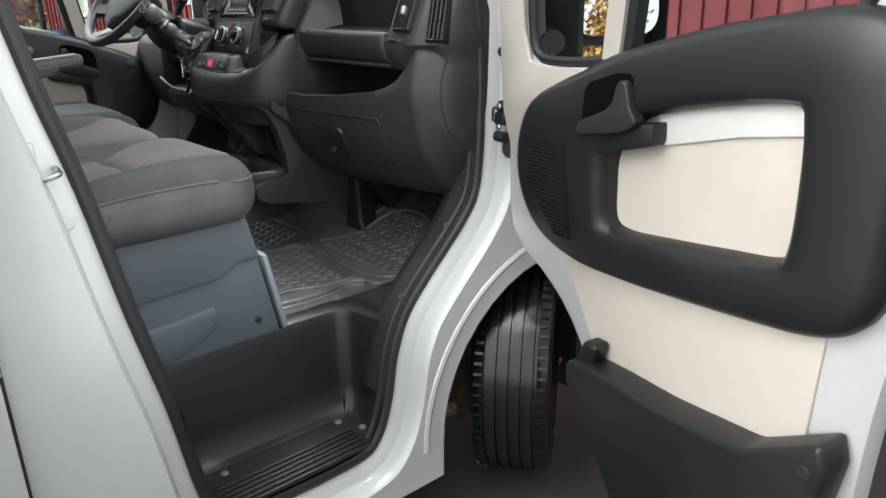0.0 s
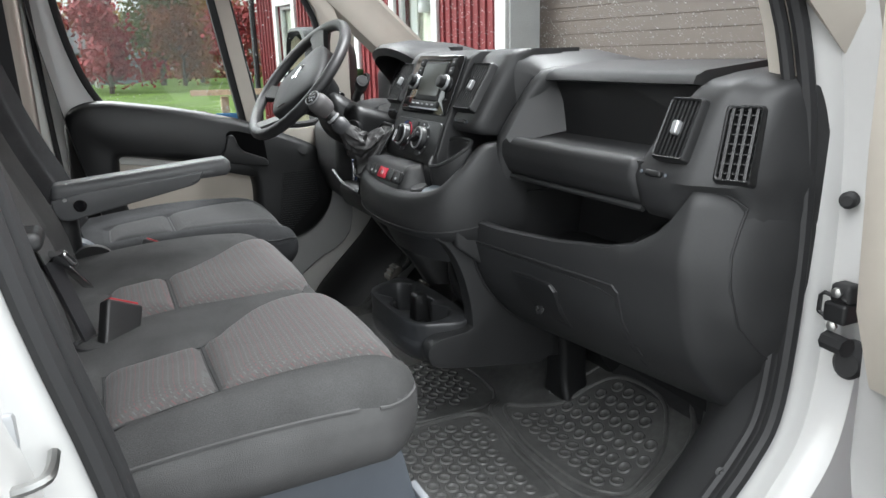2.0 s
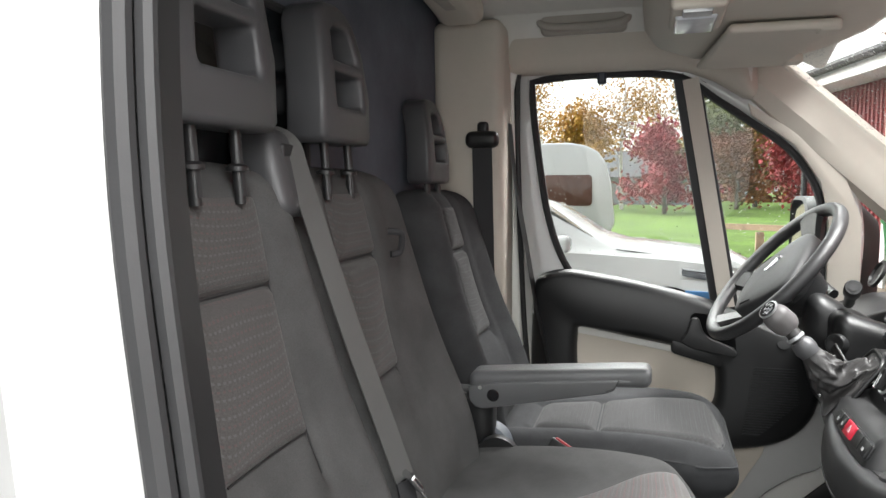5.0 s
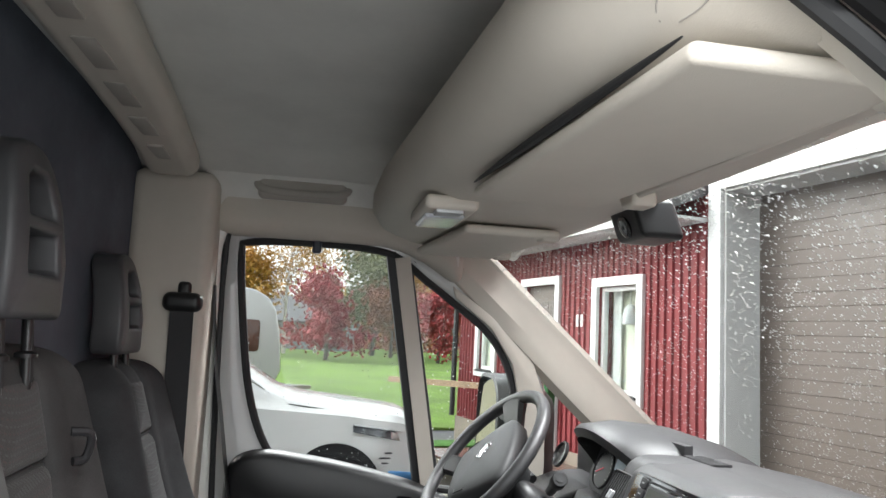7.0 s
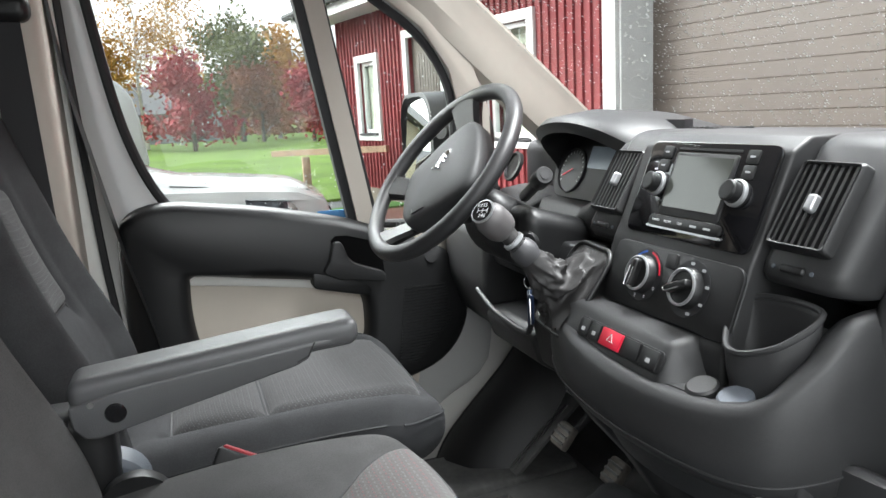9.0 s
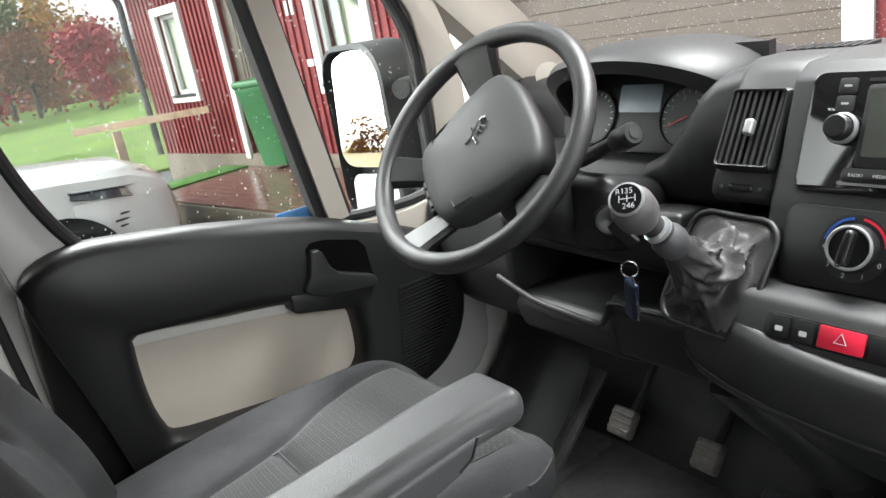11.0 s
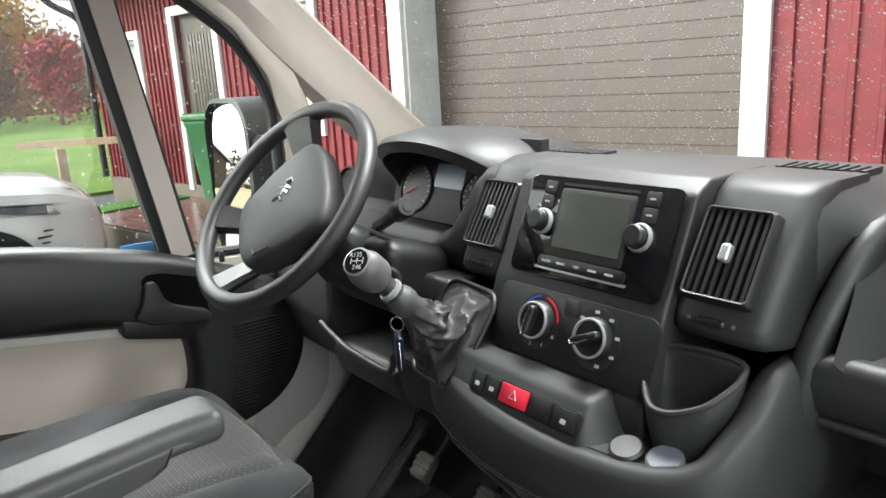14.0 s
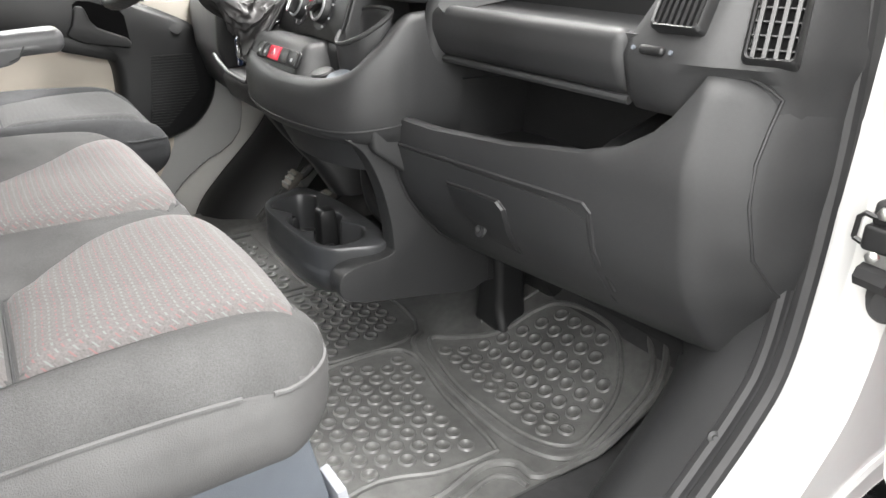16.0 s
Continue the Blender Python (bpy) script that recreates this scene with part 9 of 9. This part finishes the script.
for x0, x1, lb in ((0.225, 0.80, "beige sun visor folded up"), (-0.575, -0.12, "beige sun visor folded up")):
    v = thing("sun_visor", lb, "sun visor", ((x0 + x1) / 2, 0.53, 2.01))
    vm = Matrix.Translation((-(x0 + x1) / 2, -0.53, -2.01))
    part("panel", moved(soft((x0, 0.414 if x0 > 0 else 0.44, 1.999), (x1, 0.612 if x0 > 0 else 0.64, 2.018), 0.0092, (8, 6, 1), lambda q: Vector((q.x, q.y + 0.035 * (q.x - x0) / (x1 - x0), q.z))), vm), BEIGE, v)
    if x0 > 0:
        # Dark tube that stands in for the shade in the gap behind the visor.
        slot = [Vector((x0 + (x1 - x0) * (0.02 + 0.96 * k / 20), 0.4125 + 0.035 * k / 20, 2.0215)) for k in range(21)]
        part("visor_gap_shade", moved(tube(slot, 0.006, 8, scale=[0.15 + 0.85 * math.sin(math.pi * k / 20) ** 0.7 for k in range(21)]), vm), SEAL, v)
    part("hinge_rod", moved(tube([(x0 + 0.02, 0.645, 2.012), (x1 - 0.02, 0.655, 2.012)], 0.006, 8), vm), BEIGE, v)
    for cx in (x0 + 0.03, x1 - 0.05):
        part("clip", moved(soft((cx, 0.635, 1.995), (cx + 0.045, 0.675, 2.018), 0.007, (2, 2, 1)), vm), BEIGE, v)
lamp = thing("reading_lamp", "clear interior lamp at the beige shelf edge", "lamp", (-0.03, 0.41, 2.022))
part("base", soft((-0.10, -0.045, -0.014), (0.10, 0.05, 0.012), 0.010, (4, 3, 1)), BEIGE, lamp)
part("lens", soft((-0.09, -0.036, -0.020), (0.045, 0.036, -0.008), 0.006, (4, 2, 1)), surface("lamp_lens", (0.55, 0.58, 0.62), 0.12, var=0.2), lamp, "clear lamp lens")
for k in range(3):
    part("lamp_switch", soft((0.055 + k * 0.014, -0.025, -0.020), (0.065 + k * 0.014, 0.025, -0.010), 0.003, (1, 2, 1)), SILVER, lamp)
sensor = thing("rain_sensor", "black sensor housing on the windscreen top", "sensor", (-0.005, 0.79, 2.035))
part("housing", soft((-0.06, -0.035, -0.045), (0.06, 0.05, 0.03), 0.012, (3, 3, 3), lambda v: Vector((v.x, v.y - 0.35 * v.z, v.z))), BLACK, sensor)
part("lens", turned([(0.022, 0.0), (0.022, 0.004), (0.016, 0.006), (0.001, 0.003)], 20, aim((0.0, -0.028, -0.02), (0, -1, -0.5))), GLOSS, sensor)
for s in (-1, 1):
    gh = thing("grab_handle", "taupe grab handle above the door, recess shade put into its colour", "handle", (s * 0.79, 0.135, 2.185))
    part("bar", tube(spline([(0, -0.13, 0.01), (-s * 0.02, -0.10, -0.012), (-s * 0.025, 0.0, -0.018), (-s * 0.02, 0.10, -0.012), (0, 0.13, 0.01)], 5), 0.012, 10), TAUPE, gh)
    # Raised oval; the shade of the recess is put into its taupe.
    part("recess", soft((-0.02, -0.125, -0.035), (0.02, 0.125, 0.035), 0.018, (2, 6, 2)), TAUPE, gh)
hook = thing("hanging_tag", "small dark blue clip hanging on a string over the driver window", "tag", (-0.885, 0.184, 2.055))
part("clip", soft((-0.012, -0.014, -0.04), (0.018, 0.014, 0.012), 0.008, (2, 2, 3)), surface("tag_plastic", (0.015, 0.02, 0.035), 0.4), hook)
part("jaw", tube(spline([(0.0, 0.004, 0.005), (0.008, 0.014, 0.03), (0.012, 0.022, 0.05)], 4), 0.005, 8), BLACK, hook)
part("string", tube([(0.003, 0.0, 0.01), (0.05, 0.0, 0.105)], 0.0016, 5), GREYMARK, hook)
part("pillar_speaker", turned([(0.03, 0.0), (0.03, 0.004), (0.001, 0.006)], 24, aim((-0.835, 1.10, 1.53), (0.75, -0.55, 0.2))), BEIGE, van, "beige pillar tweeter grille")


# ---- rain on the windscreen ----
def drop_mesh(name, spots, label):
    """Small domes of water; spots: place, two tangents, normal and radius."""
    verts, faces = [], []
    for p, t1, t2, nn, r in spots:
        base = len(verts)
        for h, rr in ((0.0003, 1.0), (0.4 * r, 0.75)):
            for m in range(6):
                ang = m * math.pi / 3
                verts.append(p + nn * h + (t1 * math.cos(ang) + t2 * (1.25 * math.sin(ang))) * r * rr)
        verts.append(p + nn * (0.6 * r))
        for m in range(6):
            m2 = (m + 1) % 6
            faces.append((base + m, base + m2, base + 6 + m2, base + 6 + m))
            faces.append((base + 6 + m, base + 6 + m2, base + 12))
    me = bpy.data.meshes.new(name)
    me.from_pydata(verts, [], faces)
    me.materials.append(DROP_GLINT)
    me.shade_smooth()
    ob = tagged(new(name, me), label, "raindrops", "", "stuff")
    ob.visible_shadow = False
    return ob


# Half-clear white base stands in for sky refracted by the drops.
DROP_GLINT, _n, _l, _p = nodes_of("rain_glint_white")
_p.inputs["Base Color"].default_value = (1, 1, 1, 1)
_p.inputs["Roughness"].default_value, _p.inputs["Alpha"].default_value = 0.1, 0.5


def screen_spots(seed=3, n=21000):
    rnd = random.Random(seed)
    out = []
    for i in range(n):
        u, f = rnd.random(), rnd.random()
        if rnd.random() < 0.62:
            f = f ** 2.4
        elif noise.noise(Vector((u * 9, f * 7, 2.0))) < -0.05:
            continue
        k = f * 8
        r0, r1 = rows[min(int(k), 7)], rows[min(int(k), 7) + 1]
        q = u * (len(r0) - 1)
        j = min(int(q), len(r0) - 2)
        a = r0[j].lerp(r0[j + 1], q - j)
        b = r1[j].lerp(r1[j + 1], q - j)
        t1 = (r0[j + 1] - r0[j]).normalized()
        t2 = (b - a).normalized()
        nn = t1.cross(t2).normalized()
        if nn.z < 0:
            nn = -nn
        out.append((a.lerp(b, k - int(min(k, 7.999))), t1, t2, nn, rnd.choice((0.0008, 0.0010, 0.0012, 0.0016, 0.0023)) * rnd.uniform(0.8, 1.2)))
    return out


def pane_spots(seed=8, n=900):
    rnd = random.Random(seed)
    out = []
    while len(out) < n:
        y, z = rnd.uniform(0.0, 0.80), rnd.uniform(1.35, 2.03)
        if in_poly(y, z, LIGHT):
            p = bend(Vector((-0.9755, y, z)))
            out.append((p, Vector((0, 1, 0)), Vector((0, 0, 1)), Vector((-1, 0, 0)), rnd.choice((0.0008, 0.001, 0.0014, 0.002)) * rnd.uniform(0.8, 1.2)))
    return out


drop_mesh("raindrops", screen_spots(), "small raindrops on the outside of the windscreen")
drop_mesh("raindrops", pane_spots(), "small raindrops on the outside of the driver window")
